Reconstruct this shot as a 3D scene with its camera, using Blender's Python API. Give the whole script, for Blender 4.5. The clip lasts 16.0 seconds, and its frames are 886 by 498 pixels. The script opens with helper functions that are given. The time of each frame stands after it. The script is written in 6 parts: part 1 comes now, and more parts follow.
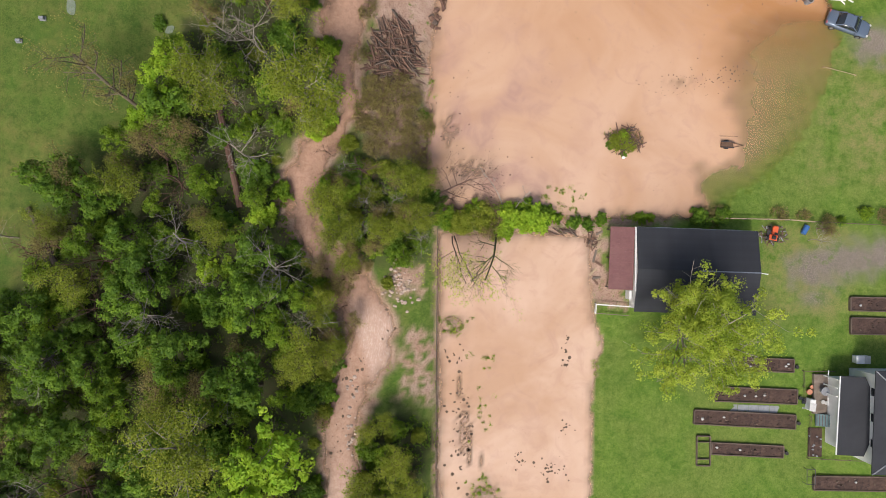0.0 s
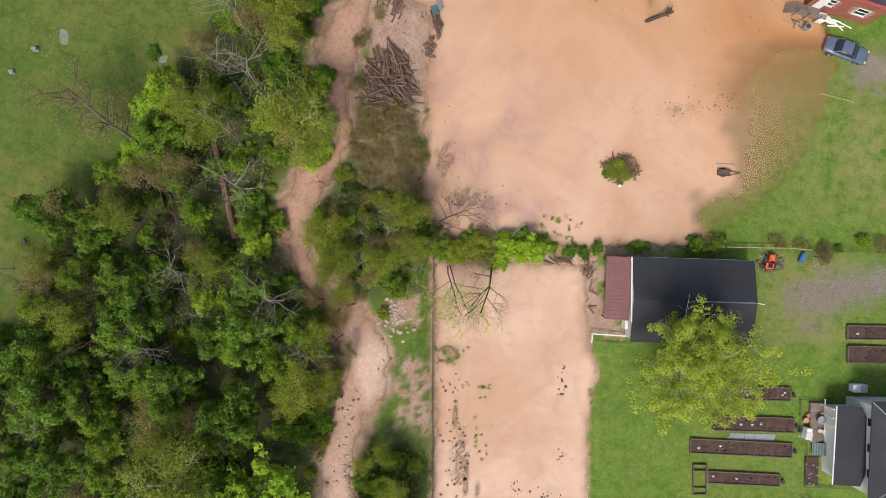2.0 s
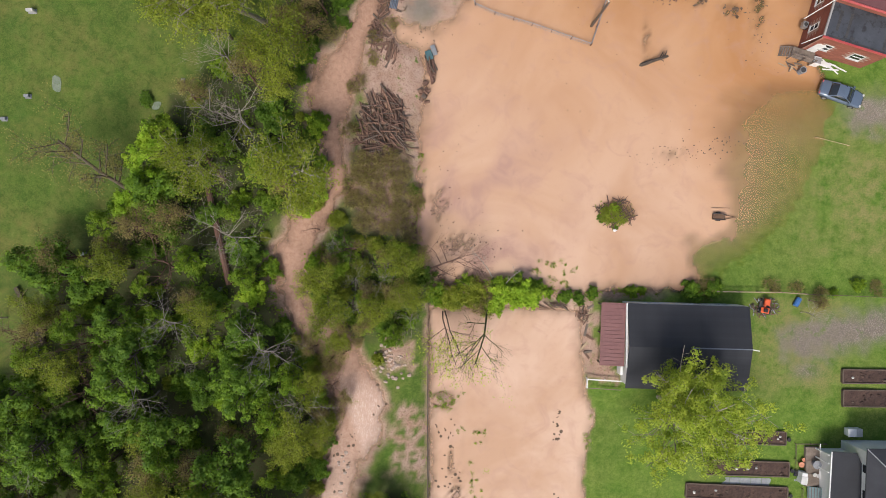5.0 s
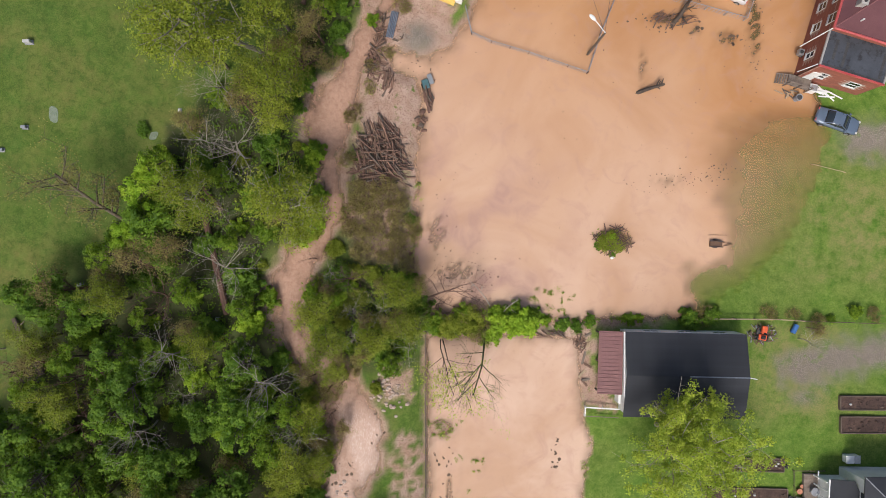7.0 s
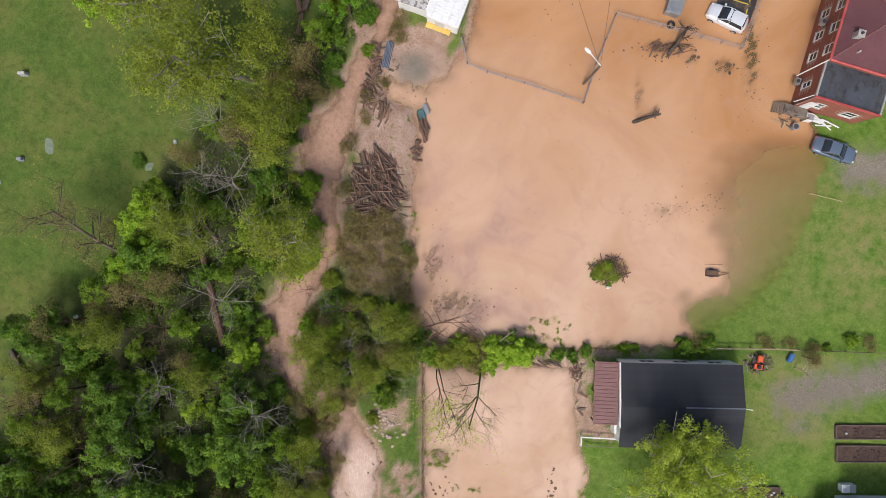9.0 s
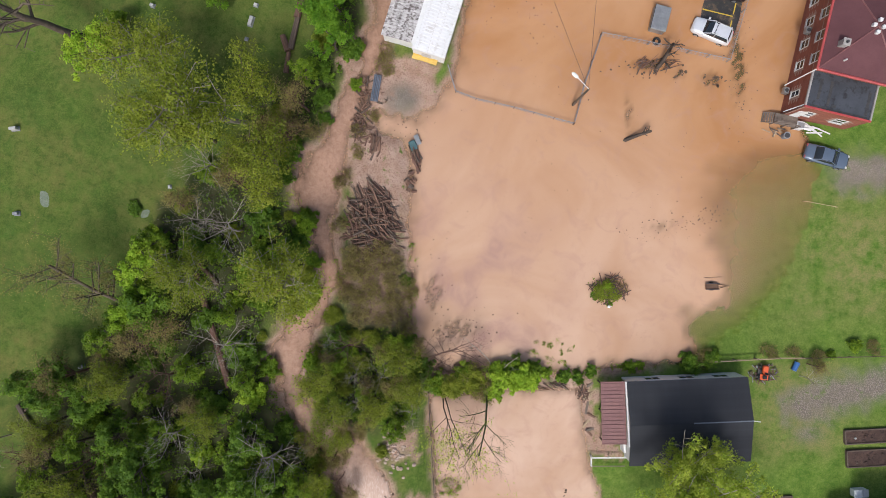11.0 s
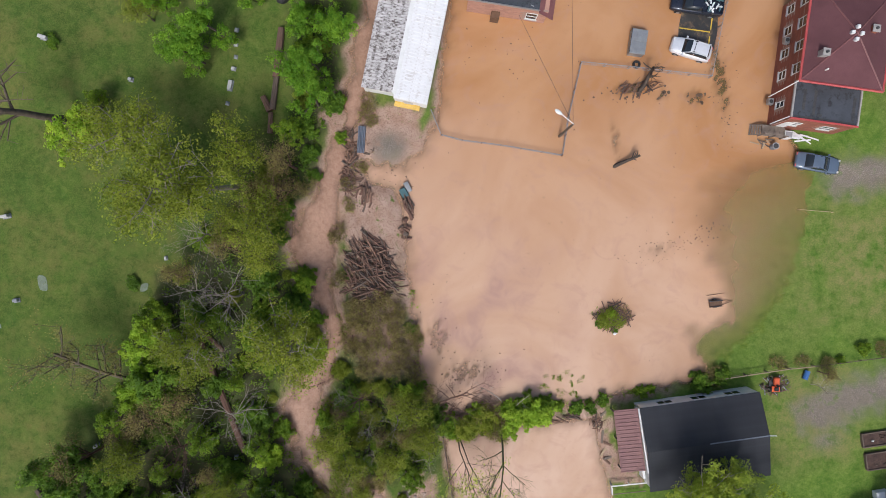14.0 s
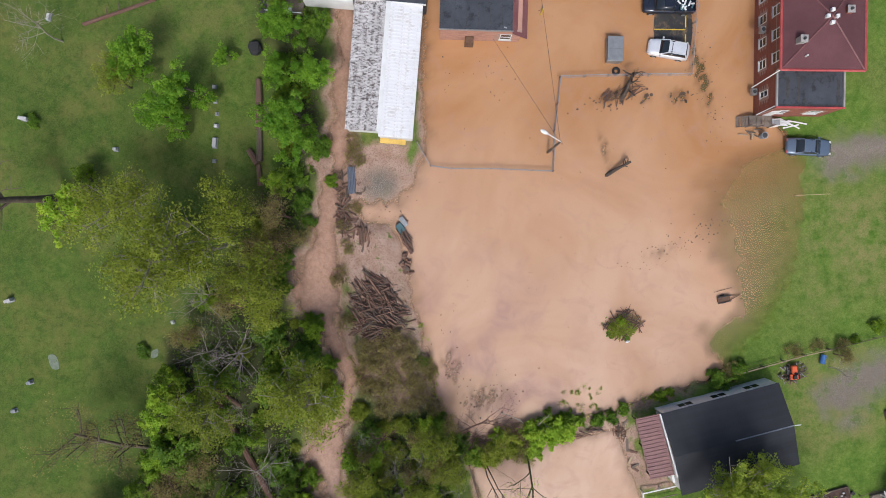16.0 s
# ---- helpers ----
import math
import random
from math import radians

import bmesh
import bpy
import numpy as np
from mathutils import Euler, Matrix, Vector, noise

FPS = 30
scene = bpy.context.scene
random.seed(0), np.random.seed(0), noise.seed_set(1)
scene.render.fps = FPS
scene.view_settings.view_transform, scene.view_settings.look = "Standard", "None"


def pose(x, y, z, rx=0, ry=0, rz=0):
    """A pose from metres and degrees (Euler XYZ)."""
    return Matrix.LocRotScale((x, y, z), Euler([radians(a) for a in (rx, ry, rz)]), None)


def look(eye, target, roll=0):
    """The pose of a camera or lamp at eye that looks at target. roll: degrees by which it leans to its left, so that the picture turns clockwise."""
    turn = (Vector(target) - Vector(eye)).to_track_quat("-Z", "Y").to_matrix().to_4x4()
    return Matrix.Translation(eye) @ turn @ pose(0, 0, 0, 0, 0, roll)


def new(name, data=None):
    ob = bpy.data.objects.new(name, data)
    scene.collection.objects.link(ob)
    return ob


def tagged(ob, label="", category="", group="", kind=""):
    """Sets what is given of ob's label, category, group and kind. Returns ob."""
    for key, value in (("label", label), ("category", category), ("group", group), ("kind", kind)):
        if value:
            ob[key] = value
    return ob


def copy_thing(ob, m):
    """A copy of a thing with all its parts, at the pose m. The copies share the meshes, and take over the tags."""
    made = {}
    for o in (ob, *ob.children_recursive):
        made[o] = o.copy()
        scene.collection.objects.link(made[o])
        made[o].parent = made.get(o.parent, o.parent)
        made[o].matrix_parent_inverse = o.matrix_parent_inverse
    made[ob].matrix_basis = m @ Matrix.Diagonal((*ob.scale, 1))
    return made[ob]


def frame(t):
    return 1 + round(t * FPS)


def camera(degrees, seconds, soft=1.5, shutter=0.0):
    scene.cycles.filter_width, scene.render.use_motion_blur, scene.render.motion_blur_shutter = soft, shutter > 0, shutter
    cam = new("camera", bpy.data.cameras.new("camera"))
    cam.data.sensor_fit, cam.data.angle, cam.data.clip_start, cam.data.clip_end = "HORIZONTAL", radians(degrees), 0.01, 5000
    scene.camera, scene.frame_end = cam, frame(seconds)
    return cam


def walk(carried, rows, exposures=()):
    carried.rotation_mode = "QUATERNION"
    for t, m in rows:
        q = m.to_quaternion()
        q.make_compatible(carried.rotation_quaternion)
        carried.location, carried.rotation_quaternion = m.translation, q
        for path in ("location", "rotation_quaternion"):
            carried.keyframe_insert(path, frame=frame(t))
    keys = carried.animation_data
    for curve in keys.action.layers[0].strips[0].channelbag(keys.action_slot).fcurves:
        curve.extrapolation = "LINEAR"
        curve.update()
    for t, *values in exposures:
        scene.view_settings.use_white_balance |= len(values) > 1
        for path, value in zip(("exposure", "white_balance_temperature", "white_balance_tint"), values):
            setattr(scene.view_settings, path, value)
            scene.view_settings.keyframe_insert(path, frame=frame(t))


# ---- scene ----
cam = camera(70.5, 16.0, soft=0.9)
# seconds, x, y, z, then the turn in degrees
PATH = [
    (0, -1.098, -0.955, 67.069, 0.635, -1.141, 1.234),
    (1, -0.750, 0.945, 66.961, 0.368, -1.037, 1.174),
    (2, -0.555, 2.856, 66.942, 0.081, -1.014, 1.060),
    (3, -0.426, 4.464, 66.886, 0.049, -1.046, 1.026),
    (4, -0.295, 6.272, 66.842, -0.137, -1.064, 0.935),
    (6.5, -0.109, 10.097, 66.797, -0.038, -1.198, 0.734),
    (7, -0.038, 10.854, 66.858, -0.016, -1.177, 0.654),
    (7.5, 0.114, 11.805, 66.812, -0.109, -1.151, 0.663),
    (8, 0.241, 12.602, 66.903, -0.153, -1.128, 0.604),
    (8.5, 0.327, 13.555, 66.859, -0.235, -1.122, 0.573),
    (9, 0.487, 14.581, 66.887, -0.449, -1.064, 0.548),
    (11.5, 0.835, 18.301, 66.994, -0.235, -1.019, -3.918),
    (12, 0.989, 19.187, 66.933, -0.315, -0.968, -4.604),
    (12.5, 1.152, 19.990, 66.908, -0.369, -0.967, -4.620),
    (13, 1.249, 20.783, 66.929, -0.411, -0.988, -4.663),
    (13.5, 1.403, 21.591, 66.909, -0.411, -0.959, -5.990),
    (14, 1.496, 22.466, 66.950, -0.436, -0.968, -8.392),
    (14.5, 1.696, 23.103, 66.928, -0.281, -0.883, -10.776),
    (15, 1.848, 23.908, 66.932, -0.258, -0.871, -12.901),
    (15.5, 2.093, 24.918, 66.862, -0.452, -0.844, -14.469),
    (16, 2.328, 25.793, 66.879, -0.539, -0.804, -15.445),
]
walk(cam, [(r[0], pose(*r[1:])) for r in PATH], exposures=[(0.0, 0.31, 6300, 10), (9.0, 0.19, 6080, 10), (16.0, 0.05, 5820, 10)])

# ---- sky and sun: bright overcast ----
world = bpy.data.worlds.new("world")
scene.world = world
world.use_nodes = True
wn = world.node_tree
sky = wn.nodes.new("ShaderNodeTexSky")
sky.sky_type = 'NISHITA'
sky.sun_disc = False
sky.sun_elevation = radians(52)
sky.sun_rotation = radians(200)
sky.air_density, sky.dust_density, sky.ozone_density = 1.0, 6.0, 1.0
bg = wn.nodes["Background"]
bg.inputs["Strength"].default_value = 0.115
wn.links.new(sky.outputs[0], bg.inputs["Color"])
sun = new("sun", bpy.data.lights.new("sun", "SUN"))
sun.data.energy, sun.data.angle, sun.data.color = 1.95, radians(11), (1.0, 0.95, 0.88)
sun.matrix_world = look((-20, -55, 90), (0, 0, 0))


# ---- materials ----
def nodes_of(name):
    m = bpy.data.materials.new(name)
    m.use_nodes = True
    return m, m.node_tree, m.node_tree.nodes["Principled BSDF"]


def noise_tex(nt, scale, detail=6, vec=None, rough=0.6, distort=0.0):
    n = nt.nodes.new("ShaderNodeTexNoise")
    n.inputs["Scale"].default_value, n.inputs["Detail"].default_value = scale, detail
    n.inputs["Roughness"].default_value, n.inputs["Distortion"].default_value = rough, distort
    if vec is not None:
        nt.links.new(vec, n.inputs["Vector"])
    return n.outputs["Fac"]


def remap(nt, fac, lo, hi, a=0.0, b=1.0):
    r = nt.nodes.new("ShaderNodeMapRange")
    r.inputs["From Min"].default_value, r.inputs["From Max"].default_value = lo, hi
    r.inputs["To Min"].default_value, r.inputs["To Max"].default_value = a, b
    nt.links.new(fac, r.inputs["Value"])
    return r.outputs["Result"]


def blend(nt, fac, a, b, mode='MIX'):
    x = nt.nodes.new("ShaderNodeMix")
    x.data_type, x.blend_type = 'RGBA', mode
    for key, v in ((0, fac), (6, a), (7, b)):
        if isinstance(v, (int, float)):
            x.inputs[key].default_value = v
        elif isinstance(v, tuple):
            x.inputs[key].default_value = (*v, 1)
        else:
            nt.links.new(v, x.inputs[key])
    return x.outputs[2]


def math_node(nt, op, a, b):
    x = nt.nodes.new("ShaderNodeMath")
    x.operation = op
    for key, v in ((0, a), (1, b)):
        if isinstance(v, (int, float)):
            x.inputs[key].default_value = v
        else:
            nt.links.new(v, x.inputs[key])
    return x.outputs[0]


def attr(nt, name):
    a = nt.nodes.new("ShaderNodeAttribute")
    a.attribute_name = name
    return a.outputs["Fac"]


def coords(nt, out="Object"):
    return nt.nodes.new("ShaderNodeTexCoord").outputs[out]


def add_bump(nt, bsdf, fac, strength, distance=0.02):
    b = nt.nodes.new("ShaderNodeBump")
    b.inputs["Strength"].default_value, b.inputs["Distance"].default_value = strength, distance
    nt.links.new(fac, b.inputs["Height"])
    nt.links.new(b.outputs[0], bsdf.inputs["Normal"])


def surface(name, c1, c2, big=0.6, fine=9.0, rough=0.8, metal=0.0, bump=0.3, stain=None, vary=0.0, amount=0.5, stain_at=0.52):
    """A worn surface: two colours mixed by coarse and fine noise, a stain, relief, and a change from piece to piece."""
    m, nt, b = nodes_of(name)
    v = coords(nt)
    f1, f2 = noise_tex(nt, big, 5, v), noise_tex(nt, fine, 6, v)
    col = blend(nt, remap(nt, f1, 0.35, 0.65), c1, c2)
    col = blend(nt, remap(nt, f2, 0.3, 0.75, 0, amount), col, tuple(k * 0.55 for k in c1))
    if stain:
        col = blend(nt, remap(nt, noise_tex(nt, big * 2.3, 8, v, 0.7), stain_at, stain_at + 0.12), col, stain)
    if vary:
        info = nt.nodes.new("ShaderNodeObjectInfo")
        col = blend(nt, remap(nt, info.outputs["Random"], 0, 1, 0, vary), col, tuple(k * 0.4 for k in c2))
    nt.links.new(col, b.inputs["Base Color"])
    b.inputs["Roughness"].default_value, b.inputs["Metallic"].default_value = rough, metal
    add_bump(nt, b, f2, bump)
    return m


def leaf_material(name, c1, c2, dead=(0.16, 0.12, 0.05)):
    m, nt, b = nodes_of(name)
    isl = nt.nodes.new("ShaderNodeNewGeometry").outputs["Random Per Island"]
    info = nt.nodes.new("ShaderNodeObjectInfo")
    spray = math_node(nt, 'ADD', math_node(nt, 'MULTIPLY', attr(nt, "spray"), 0.65), math_node(nt, 'MULTIPLY', isl, 0.35))
    col = blend(nt, remap(nt, spray, 0.08, 0.92), c1, c2)
    col = blend(nt, remap(nt, info.outputs["Random"], 0, 1, 0, 0.5), col, tuple(k * 0.8 for k in c1))
    col = blend(nt, remap(nt, noise_tex(nt, 0.9, 3, coords(nt)), 0.52, 0.8, 0, 0.3), col, dead)
    nt.links.new(col, b.inputs["Base Color"])
    b.inputs["Roughness"].default_value = 0.6
    b.inputs["Specular IOR Level"].default_value = 0.25
    tr = nt.nodes.new("ShaderNodeBsdfTranslucent")
    nt.links.new(blend(nt, 0.35, col, (0.35, 0.45, 0.05)), tr.inputs["Color"])
    mix = nt.nodes.new("ShaderNodeMixShader")
    mix.inputs[0].default_value = 0.38
    nt.links.new(b.outputs[0], mix.inputs[1])
    nt.links.new(tr.outputs[0], mix.inputs[2])
    nt.links.new(mix.outputs[0], nt.nodes["Material Output"].inputs["Surface"])
    return m


LEAF_GREEN = leaf_material("leaf_green", (0.075, 0.165, 0.008), (0.30, 0.43, 0.022))
LEAF_LIME = leaf_material("leaf_lime", (0.20, 0.38, 0.015), (0.46, 0.60, 0.04), (0.3, 0.38, 0.05))
LEAF_OLIVE = leaf_material("leaf_olive", (0.13, 0.185, 0.012), (0.37, 0.41, 0.038), (0.28, 0.23, 0.06))
LEAF_WILLOW = leaf_material("leaf_willow", (0.20, 0.30, 0.02), (0.47, 0.54, 0.06), (0.32, 0.33, 0.06))
LEAF_FRESH = leaf_material("leaf_fresh", (0.09, 0.23, 0.010), (0.28, 0.47, 0.026), (0.14, 0.22, 0.03))
# darker copy of the green leaves, shade included in the colour
LEAF_DARK = leaf_material("leaf_dark", (0.055, 0.13, 0.010), (0.21, 0.34, 0.022), (0.1, 0.12, 0.03))
LEAF_BUD = leaf_material("leaf_bud", (0.20, 0.15, 0.06), (0.38, 0.34, 0.10), (0.22, 0.13, 0.08))
BARK = surface("bark", (0.10, 0.075, 0.055), (0.17, 0.13, 0.10), 2, 14, 0.9, bump=0.8)
BARK_GREY = surface("bark_grey", (0.30, 0.26, 0.21), (0.44, 0.39, 0.32), 2, 14, 0.9, bump=0.6)
BARK_RED = surface("bark_red", (0.13, 0.065, 0.045), (0.20, 0.12, 0.09), 2, 14, 0.9, bump=0.6)
BARK_BRUSH = surface("bark_brush", (0.19, 0.115, 0.085), (0.30, 0.20, 0.155), 2, 14, 0.9, bump=0.6)
BARK_MOSS = surface("bark_moss", (0.07, 0.10, 0.03), (0.13, 0.11, 0.07), 1.2, 14, 0.9, bump=0.8, stain=(0.09, 0.14, 0.03))
LOG = surface("log", (0.17, 0.085, 0.055), (0.30, 0.185, 0.13), 1.5, 16, 0.85, bump=0.7, vary=0.9)
TIMBER = surface("timber", (0.10, 0.07, 0.055), (0.16, 0.12, 0.09), 1.5, 20, 0.85, bump=0.5)
LUMBER = surface("lumber", (0.45, 0.33, 0.20), (0.55, 0.42, 0.28), 2, 18, 0.8, bump=0.3, vary=0.5)
WHITE = surface("white_paint", (0.78, 0.78, 0.76), (0.68, 0.68, 0.66), 0.8, 8, 0.6, bump=0.1, amount=0.15)
SHINGLE = surface("dark_shingle", (0.024, 0.026, 0.032), (0.042, 0.044, 0.052), 0.35, 30, 0.85, bump=0.5, vary=0.35)
ROOFING = surface("black_roofing", (0.045, 0.05, 0.06), (0.075, 0.083, 0.098), 0.5, 18, 0.6, bump=0.3, stain=(0.02, 0.02, 0.024))
RED_METAL = surface("red_roof_metal", (0.20, 0.075, 0.075), (0.25, 0.11, 0.10), 0.7, 14, 0.55, bump=0.1, stain=(0.16, 0.06, 0.06), vary=0.3)
MAROON = surface("maroon_shingle", (0.115, 0.042, 0.046), (0.155, 0.06, 0.065), 0.5, 30, 0.85, bump=0.5, vary=0.25)
RED_TRIM = surface("red_trim", (0.42, 0.06, 0.06), (0.5, 0.10, 0.09), 1, 12, 0.5, bump=0.1)
BRICK = surface("brick", (0.30, 0.10, 0.065), (0.38, 0.14, 0.09), 1.2, 20, 0.85, bump=0.4, vary=0.45)
BRICK_PINK = surface("pale_brick", (0.48, 0.25, 0.18), (0.55, 0.32, 0.24), 1.2, 20, 0.85, bump=0.4, vary=0.4)
MORTAR = surface("mortar", (0.35, 0.24, 0.19), (0.42, 0.30, 0.25), 2, 30, 0.9)
SHED_METAL = surface("white_roof_metal", (0.85, 0.85, 0.85), (0.76, 0.76, 0.75), 0.5, 10, 0.5, bump=0.15, stain=(0.60, 0.57, 0.54), vary=0.12, amount=0.2)
SHED_DIRTY = surface("stained_roof_metal", (0.80, 0.78, 0.77), (0.55, 0.52, 0.50), 0.9, 12, 0.6, bump=0.15, stain=(0.09, 0.065, 0.055), vary=0.25, stain_at=0.47)
STEEL = surface("galvanised_steel", (0.42, 0.43, 0.43), (0.32, 0.33, 0.33), 1.5, 20, 0.45, 0.6, 0.1)
DARK_STEEL = surface("dark_steel", (0.05, 0.05, 0.055), (0.09, 0.085, 0.08), 2, 20, 0.6, 0.3, 0.2)
RUSTY = surface("rusty_steel", (0.13, 0.07, 0.045), (0.20, 0.12, 0.07), 2, 20, 0.8, 0.2, 0.3)
SOIL = surface("garden_soil", (0.055, 0.032, 0.024), (0.10, 0.06, 0.045), 1.0, 6, 0.95, bump=1.0, stain=(0.03, 0.018, 0.015))
STONE = surface("pale_stone", (0.55, 0.54, 0.52), (0.68, 0.67, 0.65), 2, 15, 0.8, bump=0.3, vary=0.4)
GREY_STONE = surface("grey_stone", (0.22, 0.23, 0.25), (0.32, 0.33, 0.35), 2, 15, 0.7, bump=0.3)
CONCRETE = surface("concrete", (0.33, 0.31, 0.29), (0.42, 0.40, 0.37), 0.8, 12, 0.9, bump=0.3)
WEATHERED = surface("weathered_boards", (0.17, 0.13, 0.10), (0.26, 0.21, 0.17), 1.5, 20, 0.85, bump=0.4, vary=0.4)
RUBBER = surface("rubber", (0.02, 0.02, 0.02), (0.03, 0.03, 0.03), 2, 20, 0.8)
BLUE = surface("blue_plastic", (0.05, 0.15, 0.40), (0.08, 0.20, 0.45), 2, 12, 0.4)
ORANGE = surface("orange_paint", (0.75, 0.13, 0.04), (0.65, 0.10, 0.03), 2, 12, 0.45)
YELLOW = surface("yellow_tarp", (0.72, 0.48, 0.10), (0.62, 0.40, 0.08), 1, 8, 0.6, bump=0.6)
YELLOW_LINE = surface("yellow_line", (0.70, 0.50, 0.05), (0.55, 0.38, 0.04), 3, 15, 0.8)
ASPHALT = surface("wet_asphalt", (0.030, 0.030, 0.030), (0.06, 0.055, 0.05), 0.5, 14, 0.5, bump=0.3, stain=(0.16, 0.11, 0.06))
# pale sheen of wet lawn, put into a grey-green colour
WET_SHEEN = surface("wet_lawn_sheen", (0.15, 0.19, 0.13), (0.24, 0.27, 0.21), 2, 15, 0.8, stain=(0.10, 0.15, 0.05))
TEAL = surface("teal_paint", (0.05, 0.12, 0.13), (0.08, 0.15, 0.16), 2, 12, 0.5)
TERRACOTTA = surface("terracotta", (0.50, 0.20, 0.11), (0.58, 0.27, 0.17), 2, 12, 0.8)
WET_BARK = surface("wet_bark", (0.045, 0.032, 0.024), (0.095, 0.07, 0.05), 2, 14, 0.8, bump=0.8)
DEBRIS = surface("debris", (0.10, 0.065, 0.04), (0.18, 0.12, 0.08), 2, 14, 0.9, vary=0.5)
PIPE_GREY = surface("grey_plastic", (0.12, 0.14, 0.18), (0.18, 0.20, 0.24), 2, 12, 0.4)


def paint(name, c, rough=0.25):
    m, nt, b = nodes_of(name)
    col = blend(nt, remap(nt, noise_tex(nt, 1.5, 5, coords(nt)), 0.4, 0.7, 0, 0.35), c, tuple(k * 0.7 + 0.02 for k in c))
    nt.links.new(col, b.inputs["Base Color"])
    b.inputs["Roughness"].default_value, b.inputs["Coat Weight"].default_value = rough, 0.6
    b.inputs["Metallic"].default_value = 0.3
    return m


CAR_BLUE = paint("blue_grey_car_paint", (0.13, 0.17, 0.23))
CAR_WHITE = paint("white_car_paint", (0.75, 0.76, 0.78))
CAR_BLACK = paint("black_car_paint", (0.02, 0.025, 0.04))
m_, nt_, b_ = nodes_of("dark_glass")
b_.inputs["Base Color"].default_value = (0.02, 0.025, 0.03, 1)
b_.inputs["Roughness"].default_value = 0.05
b_.inputs["Specular IOR Level"].default_value = 0.8
GLASS = m_


# ---- building helpers ----
def mesh_from(name, verts, faces, material=None, smooth=False):
    me = bpy.data.meshes.new(name)
    me.from_pydata([tuple(v) for v in verts], [], [tuple(q) for q in faces])
    if material:
        me.materials.append(material)
    if smooth:
        me.polygons.foreach_set("use_smooth", [True] * len(me.polygons))
    me.update()
    return me


def part(name, bm, material, parent, label=""):
    me = bpy.data.meshes.new(name)
    bm.normal_update()
    bm.to_mesh(me)
    bm.free()
    me.materials.append(material)
    ob = new(name, me)
    ob.parent = parent
    if label:
        ob["label"] = label
    return ob


def thing(name, m, label, category, group="", kind=""):
    ob = new(name)
    ob.matrix_world = m
    return tagged(ob, label, category, group, kind)


def box(bm, x0, y0, z0, x1, y1, z1, bevel=0.0, m=None):
    mm = Matrix.LocRotScale(((x0 + x1) / 2, (y0 + y1) / 2, (z0 + z1) / 2), None, (abs(x1 - x0), abs(y1 - y0), abs(z1 - z0)))
    r = bmesh.ops.create_cube(bm, size=1, matrix=(m @ mm) if m else mm)
    if bevel:
        es = {e for v in r["verts"] for e in v.link_edges}
        bmesh.ops.bevel(bm, geom=list(es), offset=bevel, segments=1, affect='EDGES')
    return bm


def boxed(*a, **k):
    return box(bmesh.new(), *a, **k)


def rod(bm, p, q, r0, r1=None, seg=8):
    p, q = Vector(p), Vector(q)
    d = q - p
    mm = Matrix.Translation((p + q) / 2) @ d.to_track_quat("Z", "Y").to_matrix().to_4x4()
    bmesh.ops.create_cone(bm, cap_ends=True, segments=seg, radius1=r0, radius2=r0 if r1 is None else r1, depth=d.length, matrix=mm)
    return bm


def rodded(*a, **k):
    return rod(bmesh.new(), *a, **k)


def prism(bm, outline, z0, z1):
    """A solid over a plan outline, its top following z1 (a number or a list, one for each corner)."""
    n = len(outline)
    tops = z1 if isinstance(z1, (list, tuple)) else [z1] * n
    lo = [bm.verts.new((x, y, z0)) for x, y in outline]
    hi = [bm.verts.new((x, y, z)) for (x, y), z in zip(outline, tops)]
    bm.faces.new(hi)
    bm.faces.new(lo[::-1])
    for i in range(n):
        bm.faces.new((lo[i], lo[(i + 1) % n], hi[(i + 1) % n], hi[i]))
    return bm


def slab(bm, corners, thick):
    """A sheet of that thickness over corners in space, counter-clockwise from above."""
    hi = [bm.verts.new(c) for c in corners]
    lo = [bm.verts.new((c[0], c[1], c[2] - thick)) for c in corners]
    n = len(corners)
    bm.faces.new(hi)
    bm.faces.new(lo[::-1])
    for i in range(n):
        bm.faces.new((lo[i], lo[(i + 1) % n], hi[(i + 1) % n], hi[i]))
    return bm


def blob(bm, c, s, seed, rough=0.25, sub=2):
    r = bmesh.ops.create_icosphere(bm, subdivisions=sub, radius=1)
    for v in r["verts"]:
        k = 1 + rough * noise.noise(v.co * 1.7 + Vector((seed * 3.1, seed, 0)))
        v.co = Vector(c) + Vector((v.co.x * s[0] * k, v.co.y * s[1] * k, v.co.z * s[2] * k))
    return bm


# ---- the lie of the land ----
def sdf_poly(X, Y, pts):
    """Distance to a closed outline, negative inside."""
    d = np.full(X.shape, 1e9)
    inside = np.zeros(X.shape, bool)
    n = len(pts)
    for i in range(n):
        (ax, ay), (bx, by) = pts[i], pts[(i + 1) % n]
        ex, ey = bx - ax, by - ay
        t = np.clip(((X - ax) * ex + (Y - ay) * ey) / (ex * ex + ey * ey), 0, 1)
        d = np.minimum(d, np.hypot(X - ax - t * ex, Y - ay - t * ey))
        if ay != by:
            inside ^= ((ay > Y) != (by > Y)) & (X < (bx - ax) * (Y - ay) / (by - ay) + ax)
    return np.where(inside, -d, d)


def dist_line(X, Y, pts):
    """Distance to a line of (x, y, half width), less the half width there."""
    d = np.full(X.shape, 1e9)
    for (ax, ay, aw), (bx, by, bw) in zip(pts, pts[1:]):
        ex, ey = bx - ax, by - ay
        t = np.clip(((X - ax) * ex + (Y - ay) * ey) / (ex * ex + ey * ey), 0, 1)
        d = np.minimum(d, np.hypot(X - ax - t * ex, Y - ay - t * ey) - (aw + t * (bw - aw)))
    return d


